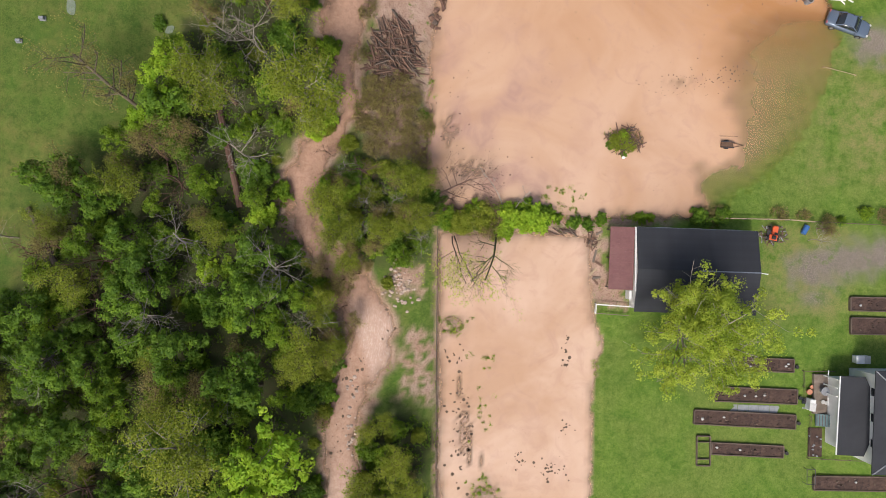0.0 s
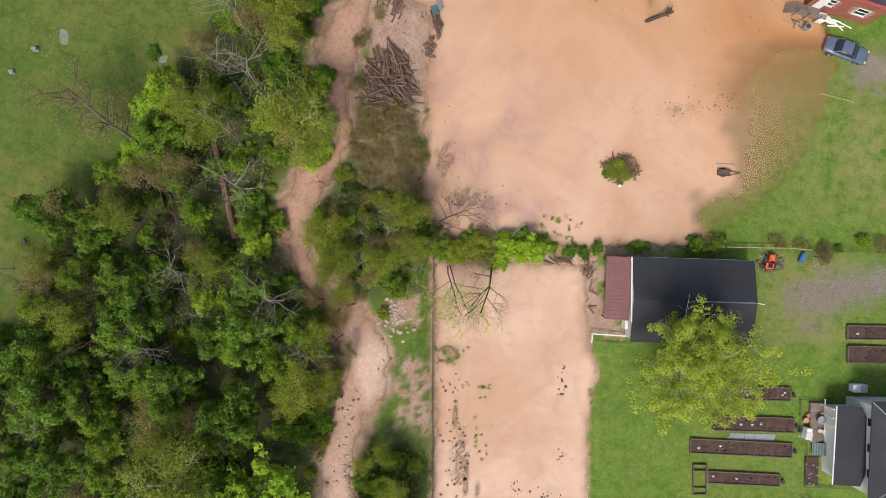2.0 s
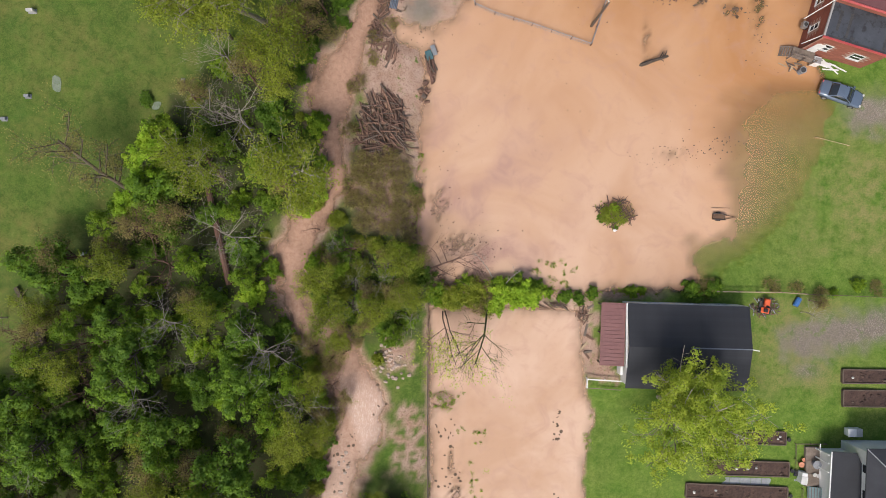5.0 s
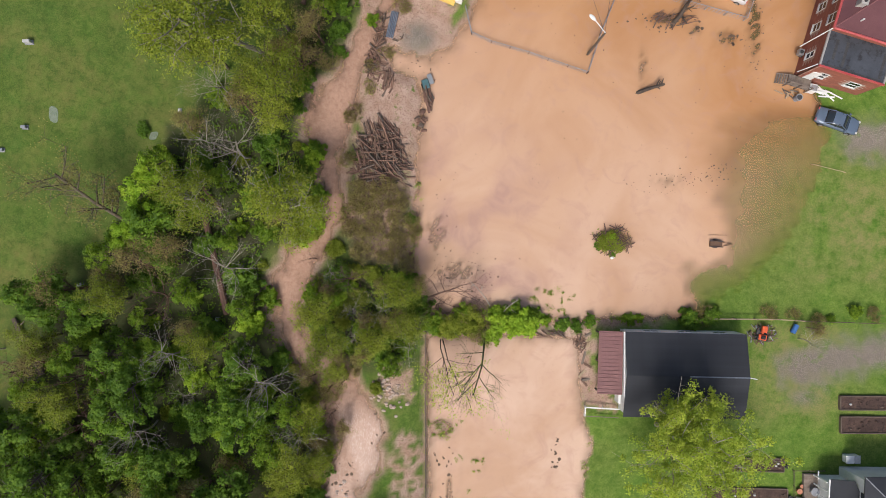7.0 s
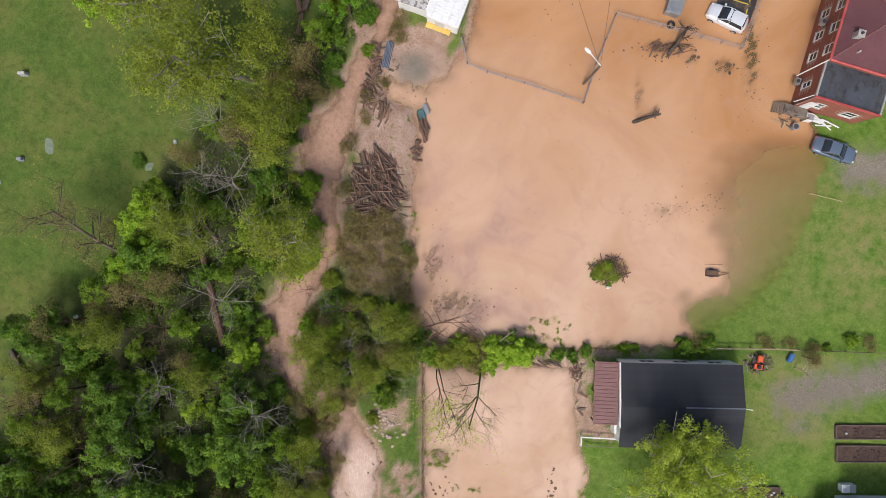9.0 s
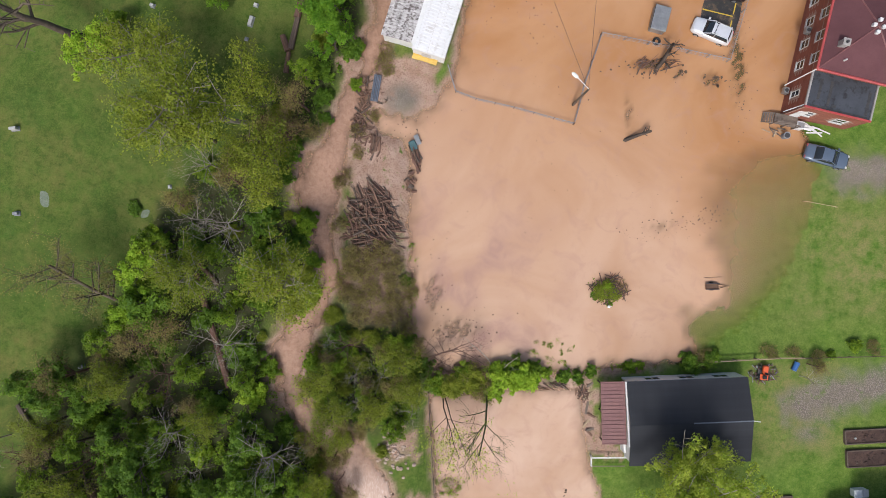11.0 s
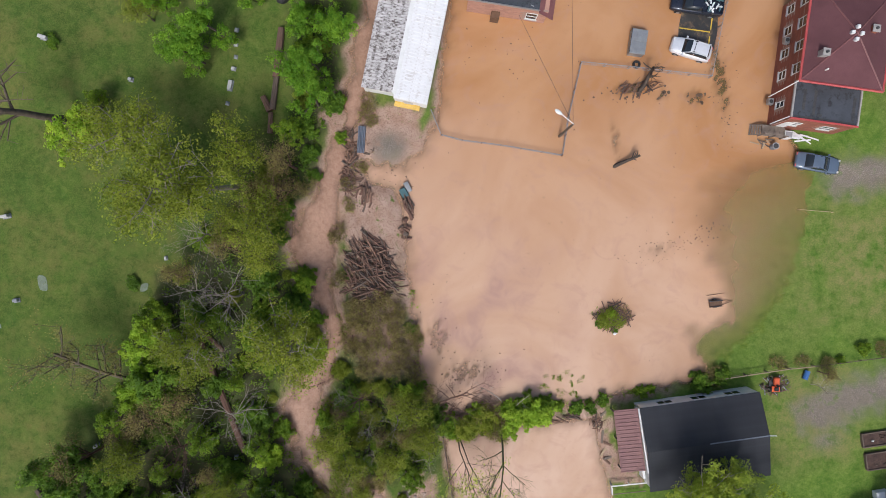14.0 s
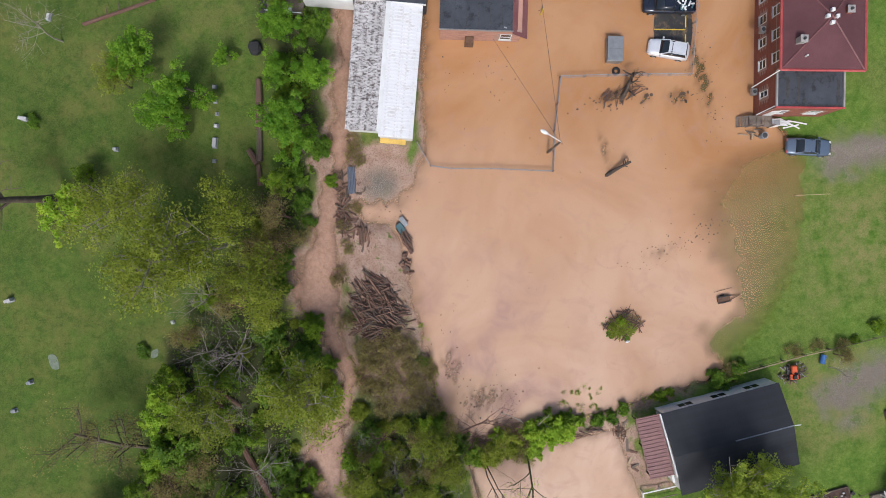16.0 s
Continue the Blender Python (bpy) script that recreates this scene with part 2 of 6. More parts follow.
def waves(X, Y, size, seed):
    """Smooth unevenness of about that size, from -1 to 1."""
    rng = np.random.RandomState(seed)
    out = np.zeros(X.shape)
    for k in range(9):
        a, ph = rng.uniform(0, 6.283), rng.uniform(0, 6.283)
        f = 6.283 / (size * rng.uniform(0.6, 1.7))
        out += np.sin((X * math.cos(a) + Y * math.sin(a)) * f + ph + 0.8 * np.sin((X * math.sin(a) - Y * math.cos(a)) * f * 0.7 + ph))
    return out / 4.0


FLOOD_LOT = [(-1.6, 4.2), (7.2, 3.6), (13.3, 3.0), (16.9, 3.4), (28.8, 3.6), (29.6, 4.8), (34.7, 7.9), (36.6, 9.7), (40.2, 13.4), (43.2, 17.1), (44.5, 19.3), (44.8, 22.6),
             (43.4, 25.2), (41.6, 28.2), (42.4, 35), (45, 42), (50, 78), (12, 78), (7.6, 50), (5.0, 40.7), (4.2, 36.3), (2.2, 33.2), (-0.6, 31.2), (-3.2, 32.3),
             (-5.0, 32.2), (-4.2, 29.6), (-1.6, 28.8), (-1.2, 26), (-1.4, 22.9), (-1.8, 18.6), (-1.8, 14.4), (-2.4, 10.7)]
# the stretch of it that is too muddy to see through
OPAQUE = [(-4, 4.2), (7.2, 0), (28.6, 0), (29.2, 4.8), (28.0, 8.7), (32.3, 9.1), (32.8, 11.5), (32.6, 16.4), (33.9, 22.1), (37.2, 24.3), (41.3, 25.3), (60, 28), (60, 80), (-8, 80)]
FLOOD_FIELD = [(-0.4, 1.6), (8, 1.9), (16, 1.6), (16.2, -2), (16.6, -7), (17.9, -9.6), (16.7, -14.3), (16.7, -21.6), (16.8, -44), (0.5, -44), (-0.1, -12)]
CREEK = [(2.5, 62, 1.1), (-0.6, 49.7, 1.1), (-2.4, 45.0, 1.1), (-3.9, 40.5, 1.2), (-4.6, 38.1, 1.1), (-6.0, 35.4, 1.0), (-7.5, 32.1, 1.4), (-8.6, 29.3, 1.4), (-10.2, 26.6, 2.4), (-11.3, 23.8, 2.4), (-10.9, 19.6, 1.2),
         (-10.5, 16.6, 1.2), (-10.1, 14.2, 1.1), (-11.6, 11.4, 1.2), (-14.1, 9.5, 1.9), (-15.1, 6.2, 1.8), (-15.0, 2.6, 1.4), (-13.6, 0.2, 1.2), (-10.8, -2.5, 2.0), (-8.6, -6.0, 2.4), (-7.1, -9.3, 2.6),
         (-8.2, -12.6, 2.3), (-9.5, -16.6, 2.1), (-10.2, -20.8, 1.8), (-10.0, -25.0, 1.9), (-10.2, -34, 2.0), (-11.5, -48, 2.0)]
GRAVEL_DRIVE = [(39.2, -1.6, 1.4), (43.5, -0.6, 1.7), (49, 0.4, 1.3), (62, 3.5, 1.3)]
ROAD = [(51.6, 35, 0.9), (55.5, 50, 1.3), (62, 78, 1.5)]
SIDE_DRIVE = [(46.0, 23.2, 1.5), (52, 22.8, 1.4), (64, 21, 1.4)]


# rises of the bed; (22.6, 30.4) draws the long streak north of the snag
SHOALS = [(31.6, 34.0, 1.3, 1.0), (28.2, 34.8, 0.9, 0.7), (24.8, 35.8, 2.2, 0.7), (34.6, 35.4, 1.0, 5.0), (26.4, 18.4, 2.6, 0.9), (31.6, 19.6, 2.0, 0.8), (28.8, 19.0, 1.6, 0.5), (1.6, 33.2, 1.3, 0.6),
          (-3.0, 25.4, 1.8, 2.0), (22.6, 30.4, 0.5, 2.4), (3.0, 8.4, 2.6, 1.6), (0.6, 12.6, 1.2, 2.4)]


def distances(X, Y):
    wob = waves(X, Y, 2.3, 4) * 0.28 + waves(X, Y, 0.9, 9) * 0.12
    return sdf_poly(X, Y, FLOOD_LOT) + wob, sdf_poly(X, Y, FLOOD_FIELD) + wob * 0.7, dist_line(X, Y, CREEK) + wob * 1.1 + 0.4 * waves(X, Y, 4.2, 14)


def smooth(v, a, b):
    t = np.clip((v - a) / (b - a), 0, 1)
    return t * t * (3 - 2 * t)


def height(X, Y):
    d1, d2, dc = distances(X, Y)
    s1 = 0.30 - 0.278 * smooth(X, 24, 31) * (1 - smooth(Y, 22, 27))
    s2 = 0.32 + 0.1 * smooth(X, 12, 15.5) * (1 - smooth(Y, -8, -5))
    h = np.minimum(np.clip(d1 * s1, -0.7, 0.45), np.clip(d2 * s2, -0.5, 0.35))
    h = np.minimum(h, np.clip(dc * 0.3, -0.8, 0.45))
    h += 0.05 * waves(X, Y, 6, 2) * smooth(h, 0.0, 0.3) + 0.02 * waves(X, Y, 1.4, 3)
    h += 0.5 * smooth(-X, 26, 45) + 0.35 * smooth(X, 36, 60)
    # lanes of stubble that just break the flood
    lanes = smooth(np.sin((X - 0.4) * 4.6), 0.2, 0.9) * smooth(waves(X, Y, 5, 12), 0.1, 0.9)
    near = smooth(X, 0, 1) * (1 - smooth(X, 5.5, 8)) * (1 - smooth(Y, -13, -11)) * smooth(d2, -9, -4)
    h = np.where(d2 < 0, np.maximum(h, -0.5 + 0.53 * lanes * near), h)
    tongue = np.exp(-(((X - 1.2) / 1.8) ** 2 + ((Y + 8.2) / 1.3) ** 2)) + np.exp(-(((X - 5.2) / 2.2) ** 2 + ((Y + 27) / 2.5) ** 2))
    h = np.where(d2 < 0, np.maximum(h, -0.5 + 0.62 * tongue + 0.06 * waves(X, Y, 0.8, 5)), h)
    bars = np.exp(-(((X - 2.9) / 1.1) ** 2 + ((Y + 19.5) / 3.6) ** 2)) * (0.7 + 0.5 * waves(X, Y, 0.7, 7))
    h = np.where(d2 < 0, np.maximum(h, -0.5 + 0.66 * bars), h)
    shoal = np.zeros(X.shape)
    for x, y, rx, ry in SHOALS:
        shoal = np.maximum(shoal, np.exp(-(((X - x) / rx) ** 2 + ((Y - y) / ry) ** 2)) * (1 + 0.55 * waves(X, Y, 1.1, 61)))
    return np.where(d1 < 0, np.maximum(h, -0.55 + 0.52 * np.clip(shoal, 0, 1)), h)


# ---- ground ----
def ground_material():
    m, nt, b = nodes_of("ground")
    v = coords(nt)
    big, mid, fine = noise_tex(nt, 0.09, 4, v), noise_tex(nt, 0.7, 6, v, 0.65), noise_tex(nt, 7, 8, v, 0.75)
    lawn = blend(nt, remap(nt, mid, 0.35, 0.68), (0.095, 0.175, 0.022), (0.17, 0.245, 0.04))
    lawn = blend(nt, remap(nt, big, 0.45, 0.68, 0, 0.8), lawn, (0.19, 0.21, 0.055))
    lawn = blend(nt, remap(nt, fine, 0.40, 0.66, 0, 0.75), lawn, (0.045, 0.10, 0.014))
    grain = noise_tex(nt, 2.6, 12, v, 0.85)
    lawn = blend(nt, remap(nt, grain, 0.48, 0.66, 0, 0.55), lawn, (0.17, 0.22, 0.055))
    tuft = noise_tex(nt, 1.3, 7, v, 0.72, 0.5)
    lawn = blend(nt, remap(nt, tuft, 0.36, 0.5, 0.55, 0), lawn, (0.06, 0.115, 0.014))
    lawn = blend(nt, remap(nt, tuft, 0.54, 0.68, 0, 0.5), lawn, (0.21, 0.27, 0.06))
    dry = blend(nt, remap(nt, fine, 0.35, 0.65), (0.26, 0.23, 0.09), (0.15, 0.17, 0.05))
    col = blend(nt, math_node(nt, 'MULTIPLY', attr(nt, "dry"), remap(nt, mid, 0.38, 0.62)), lawn, dry)
    # darker, more olive grass for the western side
    west_grass = blend(nt, remap(nt, fine, 0.35, 0.65), (0.125, 0.165, 0.036), (0.05, 0.09, 0.014))
    west_grass = blend(nt, remap(nt, noise_tex(nt, 0.16, 6, v, 0.7), 0.45, 0.62, 0, 0.75), west_grass, (0.18, 0.165, 0.05))
    west_grass = blend(nt, remap(nt, noise_tex(nt, 0.45, 6, v, 0.7, 0.6), 0.5, 0.7, 0, 0.6), west_grass, (0.05, 0.12, 0.018))
    west_grass = blend(nt, remap(nt, grain, 0.46, 0.66, 0, 0.6), west_grass, (0.045, 0.075, 0.014))
    west_grass = blend(nt, remap(nt, tuft, 0.36, 0.5, 0.6, 0), west_grass, (0.03, 0.075, 0.010))
    west_grass = blend(nt, remap(nt, tuft, 0.54, 0.68, 0, 0.4), west_grass, (0.17, 0.19, 0.05))
    col = blend(nt, math_node(nt, 'MULTIPLY', attr(nt, "west_lawn"), remap(nt, mid, 0.25, 0.6, 0.5, 1.0)), col, west_grass)
    litter = blend(nt, remap(nt, fine, 0.35, 0.65), (0.075, 0.055, 0.035), (0.05, 0.075, 0.022))
    litter = blend(nt, remap(nt, mid, 0.45, 0.65, 0, 0.6), litter, (0.06, 0.09, 0.022))
    col = blend(nt, attr(nt, "litter"), col, litter)
    mud = blend(nt, remap(nt, mid, 0.35, 0.65), (0.33, 0.21, 0.15), (0.45, 0.32, 0.25))
    mud = blend(nt, remap(nt, fine, 0.48, 0.62, 0, 0.75), mud, (0.17, 0.10, 0.07))
    col = blend(nt, math_node(nt, 'MULTIPLY', attr(nt, "mud"), remap(nt, noise_tex(nt, 1.6, 6, v, 0.7), 0.30, 0.42)), col, mud)
    stones = nt.nodes.new("ShaderNodeTexVoronoi")
    stones.inputs["Scale"].default_value = 9
    nt.links.new(v, stones.inputs["Vector"])
    grav = blend(nt, remap(nt, stones.outputs["Distance"], 0.05, 0.6), (0.35, 0.30, 0.25), (0.16, 0.135, 0.11))
    grav = blend(nt, remap(nt, mid, 0.5, 0.72, 0, 0.7), grav, (0.16, 0.14, 0.09))
    col = blend(nt, math_node(nt, 'MULTIPLY', attr(nt, "gravel"), remap(nt, mid, 0.25, 0.45)), col, grav)
    nt.links.new(col, b.inputs["Base Color"])
    b.inputs["Roughness"].default_value = 0.95
    b.inputs["Specular IOR Level"].default_value = 0.15
    add_bump(nt, b, fine, 0.7, 0.08)
    return m


def grid_axis(lo, hi, step, far):
    inner = np.arange(lo, hi + step / 2, step)
    out = np.array([3, 8, 18, 40, 90, 200, 450, 900, far])
    return np.concatenate((lo - out[::-1], inner, hi + out))


WOODS_WEST = [(-13.5, -48), (-13.8, -26), (-12.6, -22), (-12.4, -19.6), (-13.6, -16), (-11.6, -12.4), (-11.6, -7.6), (-13.6, -3), (-15.8, 0.1), (-16.6, 3.7), (-18.2, 7.3), (-17.6, 11), (-12.6, 12.6), (-12.8, 18.4), (-14.6, 22.6), (-13.8, 26.2), (-11.6, 30), (-9.6, 34), (-7.2, 38),
              (-5.4, 42), (-3.9, 48), (-2, 60), (-8.5, 60), (-9.2, 46), (-10, 38), (-14, 36), (-17, 31), (-23, 26), (-28, 21), (-31, 16), (-33, 11), (-35.5, 8), (-39.5, 4), (-42, 0), (-43, -7), (-48, -10), (-58, -11), (-60, -48)]
WOODS_MID = [(-13.2, 6.2), (-12.6, 3.0), (-10.4, 0.6), (-8.4, -1.4), (-4.8, -1.4), (-1.8, 0.2), (-1.2, 2.6), (-1.7, 7.8), (-5.1, 8.4), (-9.9, 9.2)]
WOODS_SOUTH = [(-8.2, -19), (-4.5, -17.4), (-1.2, -19), (-0.8, -46), (-10, -46)]
BRUSH = [(-8.7, 17.4), (-3.0, 17.2), (-2.3, 11.9), (-2.4, 8.9), (-8.1, 9.4), (-9.0, 14.2)]

xs, ys = grid_axis(-62, 64, 0.42, 2500), grid_axis(-50, 78, 0.42, 2500)
GX, GY = np.meshgrid(xs, ys)
GZ = height(GX, GY)
D1, D2, DC = distances(GX, GY)


def sheet(name, X, Y, Z, keep=None):
    ny, nx = X.shape
    idx = np.arange(nx * ny).reshape(ny, nx)
    quads = np.stack((idx[:-1, :-1], idx[:-1, 1:], idx[1:, 1:], idx[1:, :-1]), -1)
    if keep is not None:
        k = keep[:-1, :-1] | keep[:-1, 1:] | keep[1:, 1:] | keep[1:, :-1]
        quads = quads[k]
    quads = quads.reshape(-1, 4)
    me = bpy.data.meshes.new(name)
    me.vertices.add(nx * ny)
    me.vertices.foreach_set("co", np.stack((X, Y, Z), -1).ravel())
    me.loops.add(quads.size)
    me.loops.foreach_set("vertex_index", quads.ravel())
    me.polygons.add(len(quads))
    me.polygons.foreach_set("loop_start", np.arange(len(quads)) * 4)
    me.polygons.foreach_set("use_smooth", np.ones(len(quads), bool))
    me.update(calc_edges=True)
    return me


def put_attr(me, name, values):
    a = me.attributes.new(name, 'FLOAT', 'POINT')
    a.data.foreach_set("value", np.clip(values, 0, 1).astype(np.float32).ravel())


gm = sheet("ground", GX, GY, GZ)
gm.materials.append(ground_material())
woods = np.minimum(np.minimum(sdf_poly(GX, GY, WOODS_WEST), sdf_poly(GX, GY, WOODS_MID)), np.minimum(sdf_poly(GX, GY, WOODS_SOUTH), sdf_poly(GX, GY, BRUSH)))
put_attr(gm, "litter", np.maximum(1 - smooth(woods + waves(GX, GY, 3, 21), -1.5, 2), (1 - smooth(sdf_poly(GX, GY, OPAQUE), -1.5, -0.2)) * smooth(GX, 16, 20) * (GZ < 0.0)))
bank = np.maximum(1 - smooth(DC, 0.1, 1.1), (1 - smooth(D1, 0.2, 1.0)) * (1 - smooth(GX, 22, 27)))
bank = np.maximum(bank, (1 - smooth(D2, 0.1, 0.6)) * (1 - smooth(GX, 12, 15) * (1 - smooth(GY, -3, -1))))
RX, RY = GX + 0.8 * waves(GX, GY, 2.6, 91) + 0.3 * waves(GX, GY, 0.9, 92), GY + 0.8 * waves(GX, GY, 2.6, 93) + 0.3 * waves(GX, GY, 0.9, 94)
flat = smooth(RX, -4.5, -3) * (1 - smooth(RX, -0.6, 0.1)) * (1 - smooth(RY, -9.5, -8)) * smooth(RY, -18, -15) * smooth(waves(GX, GY, 1.6, 31), -0.6, 0.1)
flat = np.maximum(flat, smooth(RX, -6, -4.6) * (1 - smooth(RX, -2.2, -1.4)) * (1 - smooth(RY, -2.4, -1.4)) * smooth(RY, -5.6, -4.4))
flat = np.maximum(flat, smooth(RX, 15.8, 16.4) * (1 - smooth(RX, 19.8, 20.3)) * smooth(RY, -6.2, -5.6) * (1 - smooth(RY, -3.6, -3)))
flat = np.maximum(flat, smooth(RX, 8, 9) * (1 - smooth(RX, 17.2, 17.7)) * smooth(RY, -4.4, -4) * (1 - smooth(RY, 2.4, 2.8)))
flat = np.maximum(flat, 0.7 * (1 - smooth(sdf_poly(GX, GY, BRUSH), -1.5, 0.5)))
flat = np.maximum(flat, smooth(RX, -8.6, -7.4) * (1 - smooth(RX, 2, 3)) * smooth(RY, 11, 24) * (1 - smooth(RY, 37.5, 38.5)))
under = (1 - smooth(GZ, -0.06, 0.0)) * smooth(-GX, -26, -20)
put_attr(gm, "mud", np.maximum(np.maximum(bank, flat), under))
grav = 1 - smooth(np.minimum(dist_line(GX, GY, GRAVEL_DRIVE), dist_line(GX, GY, SIDE_DRIVE)) + 0.7 * waves(GX, GY, 2.2, 51), -1.0, 1.6)
grav = np.maximum(grav, 1 - smooth(dist_line(GX, GY, ROAD), -0.2, 0.2))
grav = np.maximum(grav, np.exp(-(((GX + 1.6) / 2.0) ** 2 + ((GY - 33.2) / 1.8) ** 2) ** 2))
grav = np.maximum(grav, np.exp(-(((GX - 40.2) / 1.5) ** 2 + ((GY + 4.6) / 0.9) ** 2)) * 0.8)
put_attr(gm, "gravel", grav)
dry = smooth(GX, 33, 36) * (1 - smooth(GX, 42, 46)) * (1 - smooth(GY, 2.5, 4)) * smooth(GY, -9, -5)
dry = np.maximum(dry, smooth(GX, 41, 45) * smooth(GY, 8, 12) * (1 - smooth(GY, 18, 21)))
dry = np.maximum(dry, (1 - smooth(GX, -30, -24)) * 0.55 * smooth(waves(GX, GY, 12, 41), -0.2, 0.8))
dry = np.maximum(dry, smooth(GY, 48, 53) * (1 - smooth(GX, -6, -4)) * 0.9)
dry = np.maximum(dry, smooth(GX, 36, 40) * smooth(GY, 5, 9) * (1 - smooth(GY, 24, 27)) * (0.45 + 0.4 * waves(GX, GY, 4, 43)))
put_attr(gm, "dry", dry)
# 1 in the far west, 0.8 up to x = 0, none beyond
put_attr(gm, "west_lawn", np.maximum(1 - smooth(GX, -24, -12), 0.8 * (1 - smooth(GX, -0.5, 0.5))))
tagged(new("ground", gm), "grassy ground with mud, leaf litter and gravel", "ground", kind="structure")


# ---- flood water ----
def water_material():
    m, nt, b = nodes_of("muddy_water")
    v = coords(nt)
    warp = noise_tex(nt, 0.06, 4, v, 0.55, 1.2)
    mid = noise_tex(nt, 0.35, 5, v, 0.6, 1.5)
    fine = noise_tex(nt, 2.2, 6, v, 0.7, 0.8)
    pale = blend(nt, remap(nt, warp, 0.38, 0.62), (0.62, 0.43, 0.315), (0.51, 0.32, 0.205))
    tan = blend(nt, remap(nt, warp, 0.40, 0.60), (0.49, 0.27, 0.135), (0.42, 0.21, 0.09))
    col = blend(nt, attr(nt, "tone"), pale, tan)
    col = blend(nt, remap(nt, mid, 0.52, 0.72, 0, 0.35), col, (0.42, 0.25, 0.19))
    col = blend(nt, remap(nt, fine, 0.6, 0.75, 0, 0.25), col, (0.30, 0.17, 0.10))
    col = blend(nt, math_node(nt, 'MULTIPLY', attr(nt, "silt"), remap(nt, mid, 0.3, 0.65, 0.3, 0.9)), col, (0.40, 0.24, 0.195))
    creek = blend(nt, remap(nt, fine, 0.35, 0.65), (0.47, 0.285, 0.195), (0.33, 0.19, 0.125))
    creek = blend(nt, math_node(nt, 'MULTIPLY', attr(nt, "riffle"), 0.6), creek, (0.58, 0.41, 0.33))
    streak = nt.nodes.new("ShaderNodeMapping")
    streak.inputs["Scale"].default_value = (3.2, 0.7, 1)
    nt.links.new(v, streak.inputs["Vector"])
    foam = noise_tex(nt, 2.4, 9, streak.outputs[0], 0.78, 1.6)
    creek = blend(nt, math_node(nt, 'MULTIPLY', attr(nt, "riffle"), remap(nt, foam, 0.50, 0.62)), creek, (0.66, 0.52, 0.43))
    col = blend(nt, attr(nt, "creek"), col, creek)
    nt.links.new(col, b.inputs["Base Color"])
    b.inputs["Roughness"].default_value = 0.22
    b.inputs["IOR"].default_value = 1.33
    add_bump(nt, b, blend(nt, attr(nt, "creek"), fine, foam), 0.12, 0.05)
    clear = nt.nodes.new("ShaderNodeBsdfTransparent")
    clear.inputs["Color"].default_value = (0.95, 0.93, 0.86, 1)
    mix = nt.nodes.new("ShaderNodeMixShader")
    nt.links.new(attr(nt, "murk"), mix.inputs[0])
    nt.links.new(clear.outputs[0], mix.inputs[1])
    nt.links.new(b.outputs[0], mix.inputs[2])
    nt.links.new(mix.outputs[0], nt.nodes["Material Output"].inputs["Surface"])
    return m


deep = np.maximum(-GZ, 0)
wet = (GZ < 0.02) & (GX > -62) & (GX < 64) & (GY > -50) & (GY < 78)
wm = sheet("water", GX, GY, np.zeros(GX.shape), wet)
wm.materials.append(water_material())
d_op = sdf_poly(GX, GY, OPAQUE) + 0.5 * waves(GX, GY, 3.0, 71)
d_sh = np.maximum(-D1, 0)
clearing = np.where(d_op < 0, 1 - 0.48 * smooth(d_op, -1.6 - 4.0 * smooth(GY, 12, 22), 0), 0.52 * (d_sh / (d_sh + np.maximum(d_op, 0) + 0.01)) ** 0.85 * (0.45 + 0.55 * smooth(GY, 8, 13)))
east = smooth(GX, 23, 28) * (1 - smooth(GY, 25, 28))
murk = 1 - np.exp(-deep * 6.5)
put_attr(wm, "murk", murk + east * (np.minimum(clearing, murk + smooth(d_sh, 0.0, 4.0)) - murk))
put_attr(wm, "silt", (1 - smooth(GX, 6, 20)) * (1 - smooth(GY, 12, 30)) * smooth(GY, 3, 5) * smooth(waves(GX, GY, 6, 81), -0.5, 0.9))
put_attr(wm, "creek", (1 - smooth(DC, -0.4, 0.5)) * (GX < 2) * smooth(np.minimum(D1, D2), -0.5, 0.6))
put_attr(wm, "riffle", np.maximum((1 - smooth(GY, -9, -4)) * smooth(GX + 0.35 * GY, -12.6, -11.4), 0.12))
put_attr(wm, "tone", 0.22 + 0.75 * smooth(GY, 6, 42) * smooth(GX, -6, 16) + 0.35 * smooth(GX, 24, 33) + 0.35 * smooth(GY, 34, 42) - 0.99 * (1 - smooth(GY, 1, 3)))
tagged(new("water", wm), "opaque muddy brown flood water over field, lot and creek", "water", kind="structure")


# ---- trees ----
def tubes(name, segs, material):
    """All the limbs of a tree as tapered tubes: (p, q, r0, r1, sides)."""
    V, F = [], []
    for p, q, r0, r1, n in segs:
        d = (q - p)
        if d.length < 1e-5:
            continue
        u = d.orthogonal().normalized()
        w = d.normalized().cross(u)
        k = len(V)
        for c, r in ((p, r0), (q, r1)):
            for i in range(n):
                a = 6.2832 * i / n
                V.append(c + u * (r * math.cos(a)) + w * (r * math.sin(a)))
        for i in range(n):
            j = (i + 1) % n
            F.append((k + i, k + j, k + n + j, k + n + i))
    return mesh_from(name, V, F, material, smooth=True)


